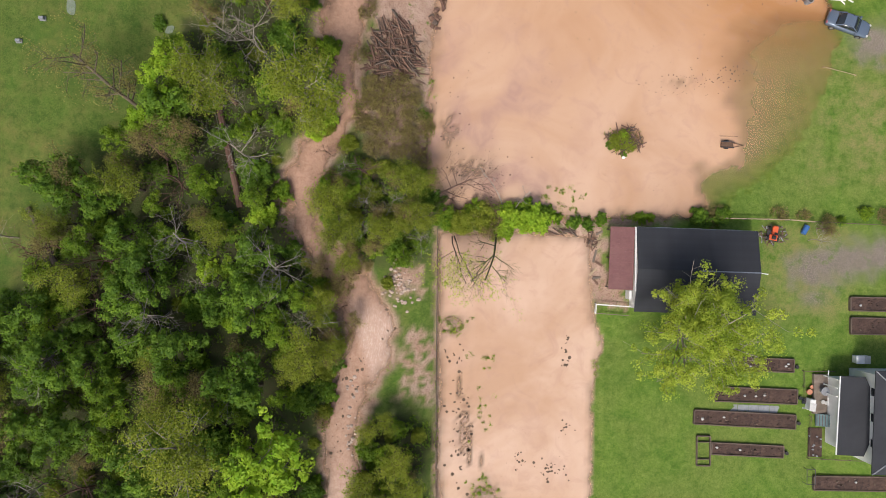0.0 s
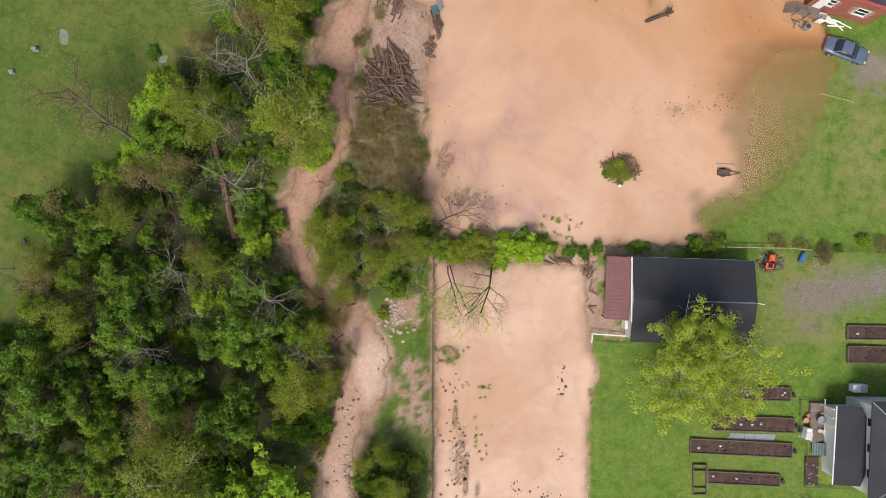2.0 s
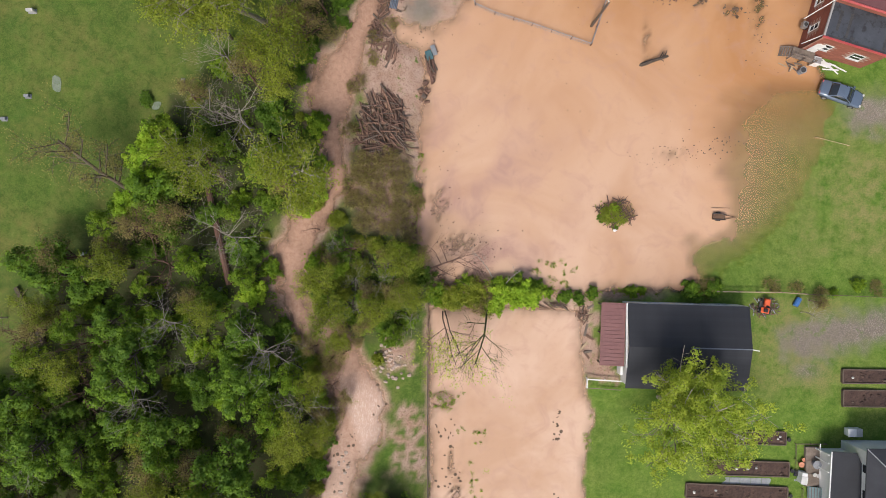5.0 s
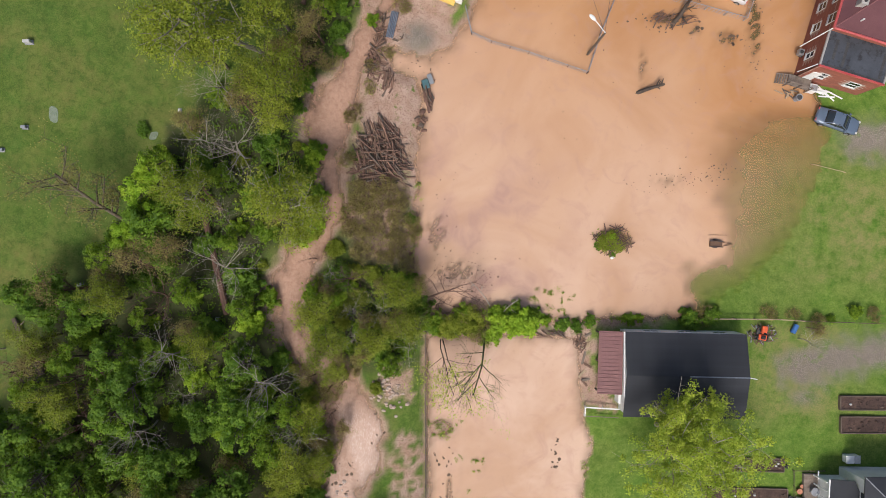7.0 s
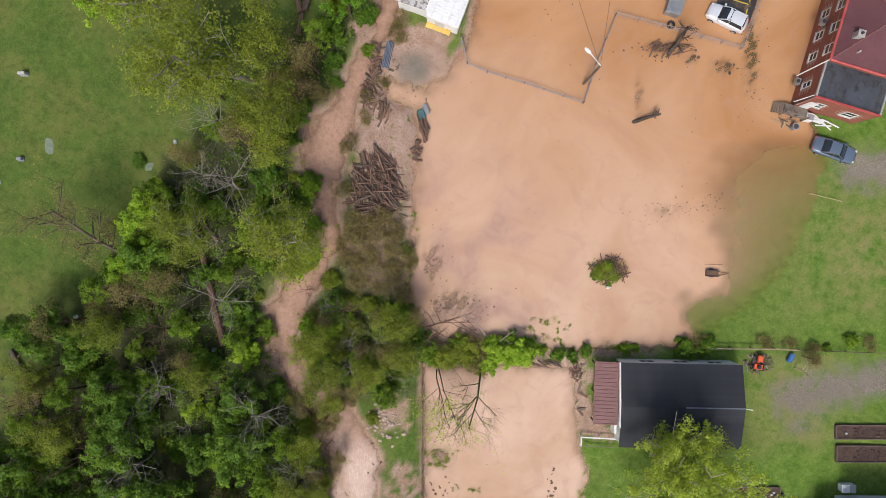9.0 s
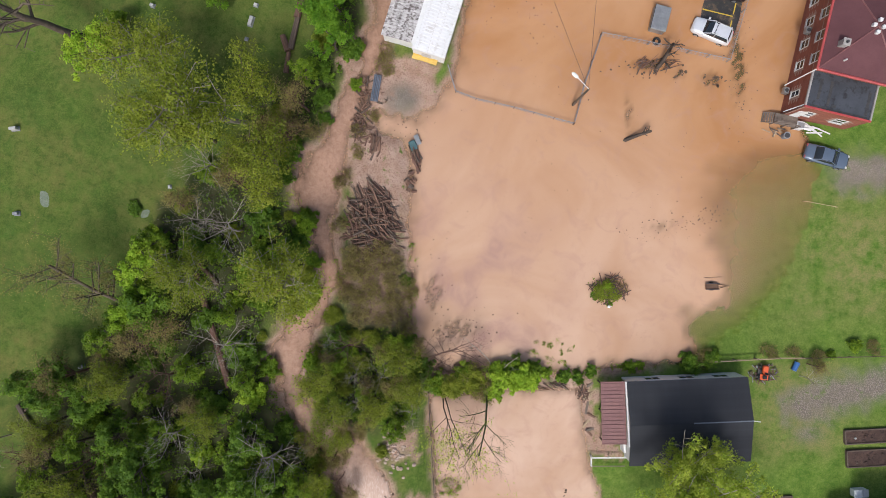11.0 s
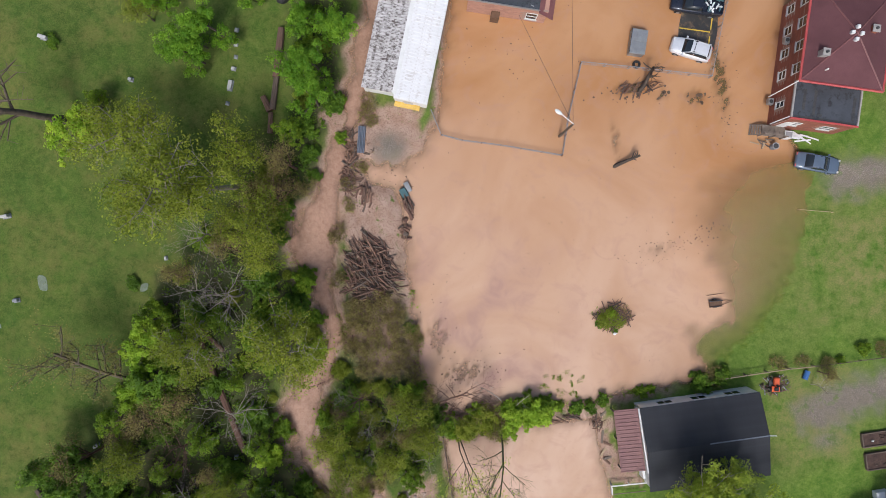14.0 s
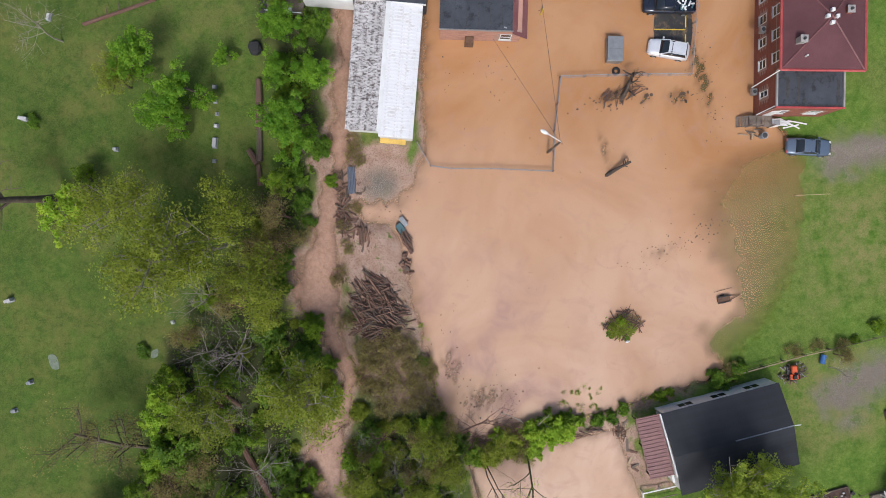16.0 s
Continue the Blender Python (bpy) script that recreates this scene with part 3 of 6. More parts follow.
def leaves(name, clumps, per, spread, size, material, rng, bare=0.0):
    """A crown of single leaves in sprays round the twigs: folded blades that face outwards and up; bare: the share of twigs with none."""
    P = np.array([tuple(c) for c in clumps])
    if bare:
        P = P[rng.random_sample(len(P)) > bare]
    k = len(P)
    n = k * per
    full = np.repeat(rng.uniform(0.55, 1.25, k), per)
    D = rng.normal(0, 1, (n, 3))
    D /= np.linalg.norm(D, axis=1)[:, None]
    reach = (rng.random_sample(n) ** 0.5 * full * spread * 1.75)[:, None]
    C = np.repeat(P, per, 0) + D * reach * np.array([1, 1, 0.62])
    N = D * 0.75 + rng.normal(0, 0.45, (n, 3)) + np.array([0, 0, 0.95])
    N /= np.linalg.norm(N, axis=1)[:, None]
    A = np.cross(N, rng.normal(0, 1, (n, 3)))
    A /= np.linalg.norm(A, axis=1)[:, None]
    B = np.cross(N, A)
    s = (size * 1.1 * rng.uniform(0.55, 1.3, n))[:, None]
    V = np.stack((C - A * s * 0.5, C + B * s * 0.30 - N * s * 0.12, C + A * s * 0.6, C - B * s * 0.30 - N * s * 0.12), 1).reshape(-1, 3)
    V[:, 2] = np.maximum(V[:, 2], 0.05)
    me = bpy.data.meshes.new(name)
    me.vertices.add(n * 4)
    me.vertices.foreach_set("co", V.ravel())
    me.loops.add(n * 4)
    me.loops.foreach_set("vertex_index", np.arange(n * 4))
    me.polygons.add(n)
    me.polygons.foreach_set("loop_start", np.arange(n) * 4)
    me.materials.append(material)
    me.update(calc_edges=True)
    put_attr(me, "spray", np.repeat(rng.random_sample(k), per * 4))
    return me


def grow(rng, segs, tips, p, d, length, r, level, top, spec):
    steps = (5, 3, 2, 2)[level]
    pts = [(p, r)]
    for i in range(steps):
        d = (d + Vector(rng.normal(0, spec["bend"], 3)) + Vector((0, 0, spec["lift"] * (0.3 if level else 0)))).normalized()
        q = p + d * (length / steps)
        r1 = r * (0.80 if level else 0.86)
        segs.append((p, q, r, r1, (7, 5, 4, 3, 3)[level]))
        p, r = q, r1
        pts.append((p, r))
    if level >= top:
        tips.extend([pts[-1][0], pts[-2][0]])
        return
    for i in range(spec["kids"][level]):
        k = rng.uniform(spec["from"] if level == 0 else 0.25, 1.0) * steps
        a = min(int(k), steps - 1)
        at = pts[a][0].lerp(pts[a + 1][0], k - a)
        side = Vector(rng.normal(0, 1, 3)).cross(d).normalized()
        nd = (d * rng.uniform(0.25, 0.7) + side * spec["open"] + Vector((0, 0, 0.15))).normalized()
        grow(rng, segs, tips, at, nd, length * spec["ratio"][level] * rng.uniform(0.7, 1.25), pts[a + 1][1] * 0.62, level + 1, top, spec)


def tree(name, seed, h, r, style, leaf, bark, label, category="tree", per=28, size=0.25, spread=0.33, kids=(9, 4, 3), start=0.3, top=3, stems=1, lean=0.0, thick=1.0, spread_out=0.95, bare=0.22, lift=0.35):
    rng = np.random.RandomState(seed)
    spec = {"bend": 0.10, "lift": lift, "kids": kids, "from": start, "open": spread_out, "ratio": (r / h * 1.05, 0.55, 0.5)}
    segs, tips = [], []
    for s in range(stems):
        base = Vector((rng.normal(0, 0.15), rng.normal(0, 0.15), -0.2)) if stems > 1 else Vector((0, 0, -0.2))
        d0 = Vector((lean + rng.normal(0, 0.06 + 0.2 * (stems > 1)), rng.normal(0, 0.06 + 0.2 * (stems > 1)), 1)).normalized()
        grow(rng, segs, tips, base, d0, h * 0.78, (0.016 * h + 0.05) * thick / math.sqrt(stems), 0, top, spec)
    root = thing(name, Matrix(), label, category)
    t = new("trunk", tubes("trunk", segs, bark))
    t.parent = root
    if leaf:
        c = new("crown", leaves("crown", tips, per, spread, size, leaf, rng, bare))
        c.parent = root
    return root


def bush(name, seed, r, h, leaf, label, clumps=70, per=22, size=0.24, bark=BARK, stems=8, foot=0.15):
    rng = np.random.RandomState(seed)
    segs, tips = [], []
    for i in range(stems):
        a = rng.uniform(0, 6.283)
        q = foot * r * (1 if foot < 0.3 else math.sqrt(rng.uniform(0, 1)))
        p = Vector((q * math.cos(a), q * math.sin(a), -0.1))
        d = Vector((math.cos(a) * rng.uniform(0.1, 0.9), math.sin(a) * rng.uniform(0.1, 0.9), 1)).normalized()
        grow(rng, segs, tips, p, d, h * 0.8, 0.03 + 0.01 * r, 1, 3, {"bend": 0.2, "lift": 0.3, "kids": (3, 4, 3), "from": 0.2, "open": 0.8, "ratio": (0.5, 0.55, 0.5)})
    lobes = [(rng.uniform(0, 6.283), r * rng.uniform(0.15, 0.8), r * rng.uniform(0.22, 0.5), rng.uniform(0.55, 1.15)) for j in range(7)]
    for i in range(clumps):
        la, lr, ls, lh = lobes[i % 7]
        a, q = rng.uniform(0, 6.283), math.sqrt(rng.uniform(0, 1))
        x, y = lr * math.cos(la) + ls * q * math.cos(a), lr * math.sin(la) + ls * q * math.sin(a)
        tips.append(Vector((x, y, h * lh * rng.uniform(0.3, 1) * (1 - 0.6 * q * q))))
    root = thing(name, Matrix(), label, "bush")
    t = new("stem", tubes("stem", segs, bark))
    t.parent = root
    c = new("crown", leaves("crown", tips, per, 0.16 * r / 1.5 + 0.05, size, leaf, rng))
    c.parent = root
    return root


def ground_z(x, y):
    return float(height(np.array([[float(x)]]), np.array([[float(y)]]))[0, 0])


KINDS = {
    "green_a": tree("tree", 1, 9.5, 3.0, "full", LEAF_GREEN, BARK, "leafy green woodland tree in spring leaf"),
    "green_b": tree("tree", 2, 8.0, 2.7, "full", LEAF_GREEN, BARK, "leafy green woodland tree in spring leaf", kids=(8, 4, 3), per=29),
    "fresh_a": tree("tree", 21, 8.5, 3.3, "full", LEAF_FRESH, BARK, "dense fresh-green tree on the cemetery lawn", per=42, size=0.25, spread=0.38),
    "dark_a": tree("tree", 3, 7.5, 2.6, "full", LEAF_DARK, BARK, "dark green shaded tree with fresh leaves", per=28),
    "lime_a": tree("tree", 4, 9.0, 3.4, "full", LEAF_LIME, BARK, "bright yellow-green tree in fresh leaf", per=38, size=0.26),
    "olive_a": tree("tree", 5, 10.0, 3.3, "thin", LEAF_OLIVE, BARK_GREY, "thin olive-green budding tree with visible branches", per=19, size=0.15, spread=0.5, kids=(11, 6, 4), bare=0.35),
    "olive_b": tree("tree", 6, 8.5, 2.8, "thin", LEAF_OLIVE, BARK, "thin olive-green budding tree with visible branches", per=19, size=0.16, spread=0.44, kids=(10, 6, 3), bare=0.3),
    "bud_a": tree("tree", 7, 7.5, 3.0, "thin", LEAF_BUD, BARK_RED, "reddish-brown budding tree with fine twigs", per=8, size=0.125, spread=0.38, kids=(10, 6, 4)),
    "bare_grey": tree("bare_tree", 8, 9.0, 3.6, "bare", None, BARK_GREY, "bare grey tree without any leaves", kids=(9, 5, 5), thick=0.55),
    "bare_brown": tree("bare_tree", 9, 8.5, 3.2, "bare", None, BARK_RED, "bare brown tree without any leaves", kids=(9, 5, 5), thick=0.7),
    "bush_green": bush("bush", 11, 1.5, 1.9, LEAF_GREEN, "dense green bush on the muddy bank"),
    "bush_dark": bush("bush", 12, 1.6, 1.8, LEAF_DARK, "dark green shaded undergrowth bush"),
    "bush_lime": bush("bush", 13, 1.5, 1.8, LEAF_LIME, "bright green bush in fresh leaf"),
    "bush_olive": bush("bush", 14, 1.6, 1.8, LEAF_OLIVE, "thin olive-green bush with twigs showing", per=24, size=0.15),
    "bush_drift": bush("bush", 16, 1.7, 1.3, LEAF_OLIVE, "ragged bush full of drift standing in flood water", clumps=26, per=6, size=0.17, bark=BARK_BRUSH, stems=26),
    "bush_bud": bush("bush", 15, 1.5, 1.5, LEAF_BUD, "brown twiggy bush with few leaves", clumps=24, per=5, size=0.12, bark=BARK_BRUSH, stems=20, foot=0.85),
}
used = set()


def plant(kind, x, y, scale=1.0, turn=None, squash=1.0, group=""):
    """Stands a tree of that kind at x, y: the first one itself, then copies."""
    turn = random.uniform(0, 360) if turn is None else turn
    m = pose(x, y, max(ground_z(x, y), -0.25), 0, 0, turn) @ Matrix.Diagonal((scale, scale, scale * squash, 1))
    if kind in used:
        ob = copy_thing(KINDS[kind], m)
    else:
        used.add(kind)
        ob = KINDS[kind]
        ob.matrix_world = m
    if group:
        ob["group"] = group
    return ob


def scatter(poly, gap, mix, lo, hi, group, edge=0.3, seed=5, squash=1.0, clear=()):
    """Fills an outline with plants no nearer than gap to one another."""
    rng = random.Random(seed)
    px, py = [p[0] for p in poly], [p[1] for p in poly]
    got = list(clear)
    n = int((max(px) - min(px)) * (max(py) - min(py)) / gap / gap * 14)
    cand = np.array([(rng.uniform(min(px), max(px)), rng.uniform(min(py), max(py))) for i in range(n)])
    cand = cand[sdf_poly(cand[:, 0], cand[:, 1], poly) < -edge]
    for x, y in cand:
        if min((x - a) ** 2 + (y - b) ** 2 for a, b in got + [(1e6, 1e6)]) < gap * gap:
            continue
        got.append((float(x), float(y)))
        kinds, weights = zip(*mix(x, y))
        plant(rng.choices(kinds, weights)[0], float(x), float(y), rng.uniform(lo, hi), rng.uniform(0, 360), squash, group)


def west_mix(x, y):
    if y > 33:
        return (("fresh_a", 4), ("green_b", 4), ("olive_b", 3), ("bush_green", 2))
    if y > 16:
        return (("olive_a", 2), ("olive_b", 3), ("green_b", 3), ("bud_a", 3), ("bare_grey", 2), ("bush_green", 3))
    if y > 2 and x > -22:
        return (("olive_b", 3), ("green_b", 4), ("green_a", 2), ("bud_a", 3), ("bare_grey", 2), ("bush_green", 4), ("bush_olive", 2))
    # mostly dark leaves: dark woods, plus corner vignetting put into the colour
    if x < -26:
        return (("dark_a", 6), ("green_a", 2), ("olive_b", 1), ("green_b", 2), ("bud_a", 2), ("bare_grey", 2), ("bare_brown", 1))
    if y > -8:
        return (("dark_a", 4), ("green_a", 3), ("olive_b", 3), ("bud_a", 2), ("bush_dark", 3), ("bare_grey", 2))
    return (("green_a", 5), ("green_b", 4), ("dark_a", 3), ("olive_a", 4), ("olive_b", 4), ("bud_a", 2), ("bare_grey", 2))


PLACED = [("lime_a", -16.2, -22.0, 1.3), ("bare_grey", -21.0, 26.5, 0.95), ("bare_grey", -22.4, 21.5, 0.8), ("bud_a", -18.5, 24.5, 0.9), ("bare_brown", -27.0, 5.5, 0.9),
          ("lime_a", -28.2, 17.4, 0.6), ("lime_a", -29.8, 11.6, 0.5), ("green_b", -27.0, 20.5, 0.7), ("olive_a", -22.0, 34.5, 1.3), ("olive_a", -18.0, 31.5, 1.15), ("olive_b", -25.6, 31.5, 1.05), ("olive_b", -15.2, 33.8, 1.1), ("olive_b", -21.5, 29.6, 1.0),
          ("fresh_a", -17.0, 47.4, 0.85), ("fresh_a", -19.4, 44.8, 0.8), ("fresh_a", -22.6, 51.0, 0.95), ("fresh_a", -18.9, 46.4, 0.7), ("olive_b", -24.0, 50.0, 0.7), ("fresh_a", -13.0, 50.4, 0.42), ("bare_grey", -29.5, 56.5, 1.0),
          ("lime_a", -31.4, 39.2, 0.62), ("green_b", -30.6, 41.6, 0.65), ("bare_grey", -44.0, 0.0, 0.9), ("fresh_a", -7.3, 42.0, 0.95), ("fresh_a", -8.2, 38.6, 0.9), ("fresh_a", -5.8, 46.0, 0.8)]
for k, x, y, s in PLACED:
    plant(k, x, y, s, group="trees by the cemetery lawn")
ALONG_LOG = [(-21.2 - 3.0 * k / 8, 3.8 + 12.2 * k / 8) for k in range(9)]
scatter(WOODS_WEST, 2.5, west_mix, 0.55, 1.15, "woodland trees west of the creek", seed=5, edge=0.9, clear=[(p[1], p[2]) for p in PLACED] + ALONG_LOG + [(-16.2 + 2.4 * math.cos(a), -22.0 + 2.4 * math.sin(a)) for a in (0, 1.05, 2.1, 3.14, 4.2, 5.25)])
scatter(WOODS_WEST, 3.5, lambda x, y: (("bush_dark", 4), ("bush_green", 4), ("bush_olive", 2), ("bush_lime", 1)), 0.6, 1.1, "undergrowth west of the creek", seed=8, edge=0.2)
scatter(WOODS_MID, 1.95, lambda x, y: (("green_b", 4), ("olive_b", 5), ("dark_a", 1), ("bud_a", 6), ("bare_grey", 7), ("bare_brown", 4)), 0.45, 0.8, "trees on the creek's east bank", seed=11)
scatter(WOODS_MID, 1.8, lambda x, y: (("bush_green", 4), ("bush_olive", 2), ("bush_dark", 2)), 0.6, 1.0, "undergrowth on the creek's east bank", seed=12)
scatter(WOODS_SOUTH, 1.5, lambda x, y: (("olive_b", 5), ("green_b", 3), ("bush_olive", 4), ("bush_green", 3), ("bud_a", 2)), 0.4, 0.75, "bushes south of the fence strip", seed=13)
scatter(BRUSH, 1.6, lambda x, y: (("bush_bud", 8), ("bare_brown", 0.25)), 0.65, 1.2, "brown brush beside the log pile", seed=14, edge=0.0)
# thin twiggy growth over the muddy basin
for k, x, y, sc in (("bud_a", -12.0, -2.6, 0.6), ("bud_a", -10.2, -3.6, 0.55), ("bare_brown", -9.8, -6.4, 0.5), ("bud_a", -9.4, -7.6, 0.5), ("bud_a", -8.6, -3.0, 0.55), ("olive_b", -9.8, -1.6, 0.5), ("bud_a", -11.0, -12.4, 0.5), ("bare_brown", -12.0, 9.6, 0.45), ("bush_bud", -12.4, 3.4, 0.7), ("olive_b", -12.4, -6.2, 0.65), ("bud_a", -11.2, -8.4, 0.6), ("olive_b", -10.9, -11.0, 0.6), ("bush_bud", -10.6, -4.8, 0.8), ("bush_bud", -10.4, -9.2, 0.8), ("bush_olive", -11.6, -13.4, 0.8),
                    ("bush_green", -12.3, 21.0, 1.0), ("bush_lime", -12.5, 20.4, 0.8), ("bush_lime", -12.6, 13.0, 0.9), ("bush_lime", -13.6, 12.0, 0.8), ("olive_b", -13.8, 12.4, 0.55), ("bush_olive", -10.0, 10.8, 0.8), ("bush_lime", -9.8, 5.6, 0.8), ("bush_lime", -3.4, 7.4, 0.7)):
    plant(k, x, y, sc, group="bushes along the banks and hedge line")
# bushes that lean over the creek
rb = random.Random(77)
for (ax, ay, aw), (bx, by, bw) in zip(CREEK[3:], CREEK[4:]):
    n = max(1, int(math.hypot(bx - ax, by - ay) / 1.9))
    for i in range(n):
        t = (i + rb.random()) / n
        nx, ny = (by - ay) / math.hypot(bx - ax, by - ay), -(bx - ax) / math.hypot(bx - ax, by - ay)
        x, y, hw = ax + (bx - ax) * t, ay + (by - ay) * t, aw + (bw - aw) * t
        kind = rb.choice(["bush_green", "bush_dark", "bush_olive", "bush_olive", "bush_dark", "bush_bud"])
        off = hw + rb.uniform(0.1, 1.3)
        plant(kind, x + nx * off, y + ny * off, rb.uniform(0.4, 0.95), rb.uniform(0, 360), group="bushes along the banks and hedge line")
        if rb.random() < (0.75 if y > -8 else 0.35):
            plant("bush_bud" if y > 8 else rb.choice(["bush_bud", "bush_olive"]), x - nx * off, y - ny * off, rb.uniform(0.4, 0.7), rb.uniform(0, 360), group="bushes along the banks and hedge line")
# low growth that covers the forest floor
ru = np.random.RandomState(55)
for mat_u, count, lift in ((LEAF_DARK, 2300, 0.5), (LEAF_GREEN, 900, 0.7)):
    low = []
    for poly, share in ((WOODS_WEST, 0.84), (WOODS_MID, 0.07), (WOODS_SOUTH, 0.09)):
        px, py = [p[0] for p in poly], [p[1] for p in poly]
        c = np.stack((ru.uniform(min(px), max(px), 9000), ru.uniform(min(py), max(py), 9000)), -1)
        c = c[sdf_poly(c[:, 0], c[:, 1], poly) < 0.3][: int(count * share)]
        gz = np.maximum(height(c[:, 0], c[:, 1]), -0.1)
        low += [(x, y, z + 0.1 + lift * ru.random_sample()) for (x, y), z in zip(c, gz)]
    tagged(new("undergrowth", leaves("undergrowth", low, 16, 0.42, 0.24, mat_u, ru)), "low green undergrowth on the forest floor", "undergrowth", kind="stuff")
# hedge between lot and field
for k, x, y, s in [("bush_green", 0.6, 2.9, 1.0), ("bush_olive", 2.2, 2.6, 1.1), ("bush_olive", 4.2, 3.2, 1.25), ("bush_bud", 5.4, 2.7, 1.3), ("bush_green", 3.6, 4.1, 0.9), ("bush_lime", 7.4, 3.4, 1.0), ("bush_green", 8.6, 3.9, 1.1),
                   ("bush_lime", 9.6, 3.0, 1.15), ("bush_green", 10.9, 3.8, 0.9), ("bush_lime", 6.6, 2.0, 0.8), ("bush_green", 12.3, 3.4, 0.5), ("bush_dark", 14.0, 2.9, 0.45), ("bush_dark", 15.6, 2.9, 0.4), ("bush_dark", 17.0, 3.2, 0.4),
                   ("bush_green", 21.3, 3.6, 0.55), ("bush_green", 22.4, 3.7, 0.4), ("bush_bud", 29.2, 4.0, 0.8), ("bush_dark", 27.6, 3.9, 0.7), ("bush_dark", 30.2, 4.2, 0.6), ("bush_bud", 41.6, 3.4, 0.7), ("bush_bud", 39.0, 4.3, 0.5), ("bush_bud", 36.4, 4.4, 0.6), ("bush_green", 45.6, 4.6, 0.6), ("bush_bud", 47.5, 4.4, 0.6),
                   ("bush_green", 43.0, 3.8, 0.4), ("bush_bud", -1.6, 12.6, 0.6), ("bush_dark", -2.0, 13.8, 0.4), ("bush_green", -8.0, 6.4, 0.7), ("bush_green", -6.4, 35.0, 0.6), ("bush_bud", -8.4, 25.0, 0.7)]:
    plant(k, x, y, s, group="bushes along the banks and hedge line")
plant("bare_brown", 1.2, 5.0, 0.62, group="bushes along the banks and hedge line")
plant("bud_a", -1.6, 7.6, 0.55, group="bushes along the banks and hedge line")
plant("bud_a", 40.5, 2.9, 0.4, group="bushes along the banks and hedge line")
plant("bare_grey", 39.6, 1.6, 0.5, group="bushes along the banks and hedge line")
hedge_tree = tree("bare_tree", 31, 11.5, 4.6, "bare", None, BARK_MOSS, "tall bare mossy tree leaning out over the flooded field", kids=(7, 6, 5), start=0.33, thick=0.55, lean=1.0, spread_out=0.36, lift=0.0)
hedge_tree.matrix_world = pose(5.9, 2.3, 0, 0, 0, -88)
bud_tree = tree("tree", 32, 9.5, 4.2, "thin", LEAF_WILLOW, BARK, "thin leaning tree with sparse yellow-green buds over flood water", kids=(7, 6, 4), per=3, size=0.15, start=0.3, thick=0.5, lean=0.85, spread_out=0.5, stems=2, bare=0.3, lift=0.0)
bud_tree.matrix_world = pose(1.2, 1.3, 0, 0, 0, -78)
limb_tree = tree("bare_tree", 35, 7.5, 3.6, "bare", None, BARK_RED, "dark leaning bare tree with reddish twigs over flood water", kids=(8, 6, 5), start=0.3, thick=0.8, lean=1.5, spread_out=0.7, lift=0.0)
limb_tree.matrix_world = pose(-1.6, 5.4, 0, 0, 0, 20)
for x, y, s, a in ((6.6, 4.2, 1.0, 98), (7.4, 3.6, 0.8, 70)):
    slim = tree("bare_tree", 36 + int(x), 7.5 * s, 1.6, "bare", None, BARK_GREY, "slender pale bare tree leaning from the hedge", kids=(4, 3, 3), start=0.5, thick=0.4, lean=0.8, spread_out=0.4, lift=0.0)
    slim.matrix_world = pose(x, y, 0, 0, 0, a)
lawn_tree = tree("tree", 39, 14.0, 3.4, "thin", LEAF_BUD, BARK, "tall leaning tree with dark trunk and sparse brown buds", kids=(13, 6, 4), per=8, size=0.13, spread=0.45, start=0.4, thick=0.9, lean=0.52)
lawn_tree.matrix_world = pose(-29.2, 12.3, ground_z(-29.2, 12.3), 0, 0, 152)
cemetery_tree = tree("bare_tree", 34, 15, 4.5, "bare", None, BARK, "tall dark-trunked bare tree on the cemetery lawn", kids=(8, 5, 3), start=0.55, thick=1.7)
cemetery_tree.matrix_world = pose(-33.4, 40.7, 0.5)
barn_tree = tree("tree", 33, 10.5, 6.3, "thin", LEAF_WILLOW, BARK_GREY, "large spreading yellow-green tree in front of the barn", kids=(18, 6, 4), per=60, size=0.175, spread=0.40, start=0.25, thick=1.2, lean=0.16)
barn_tree.matrix_world = pose(24.3, -7.6, 0.3, 0, 0, 90)


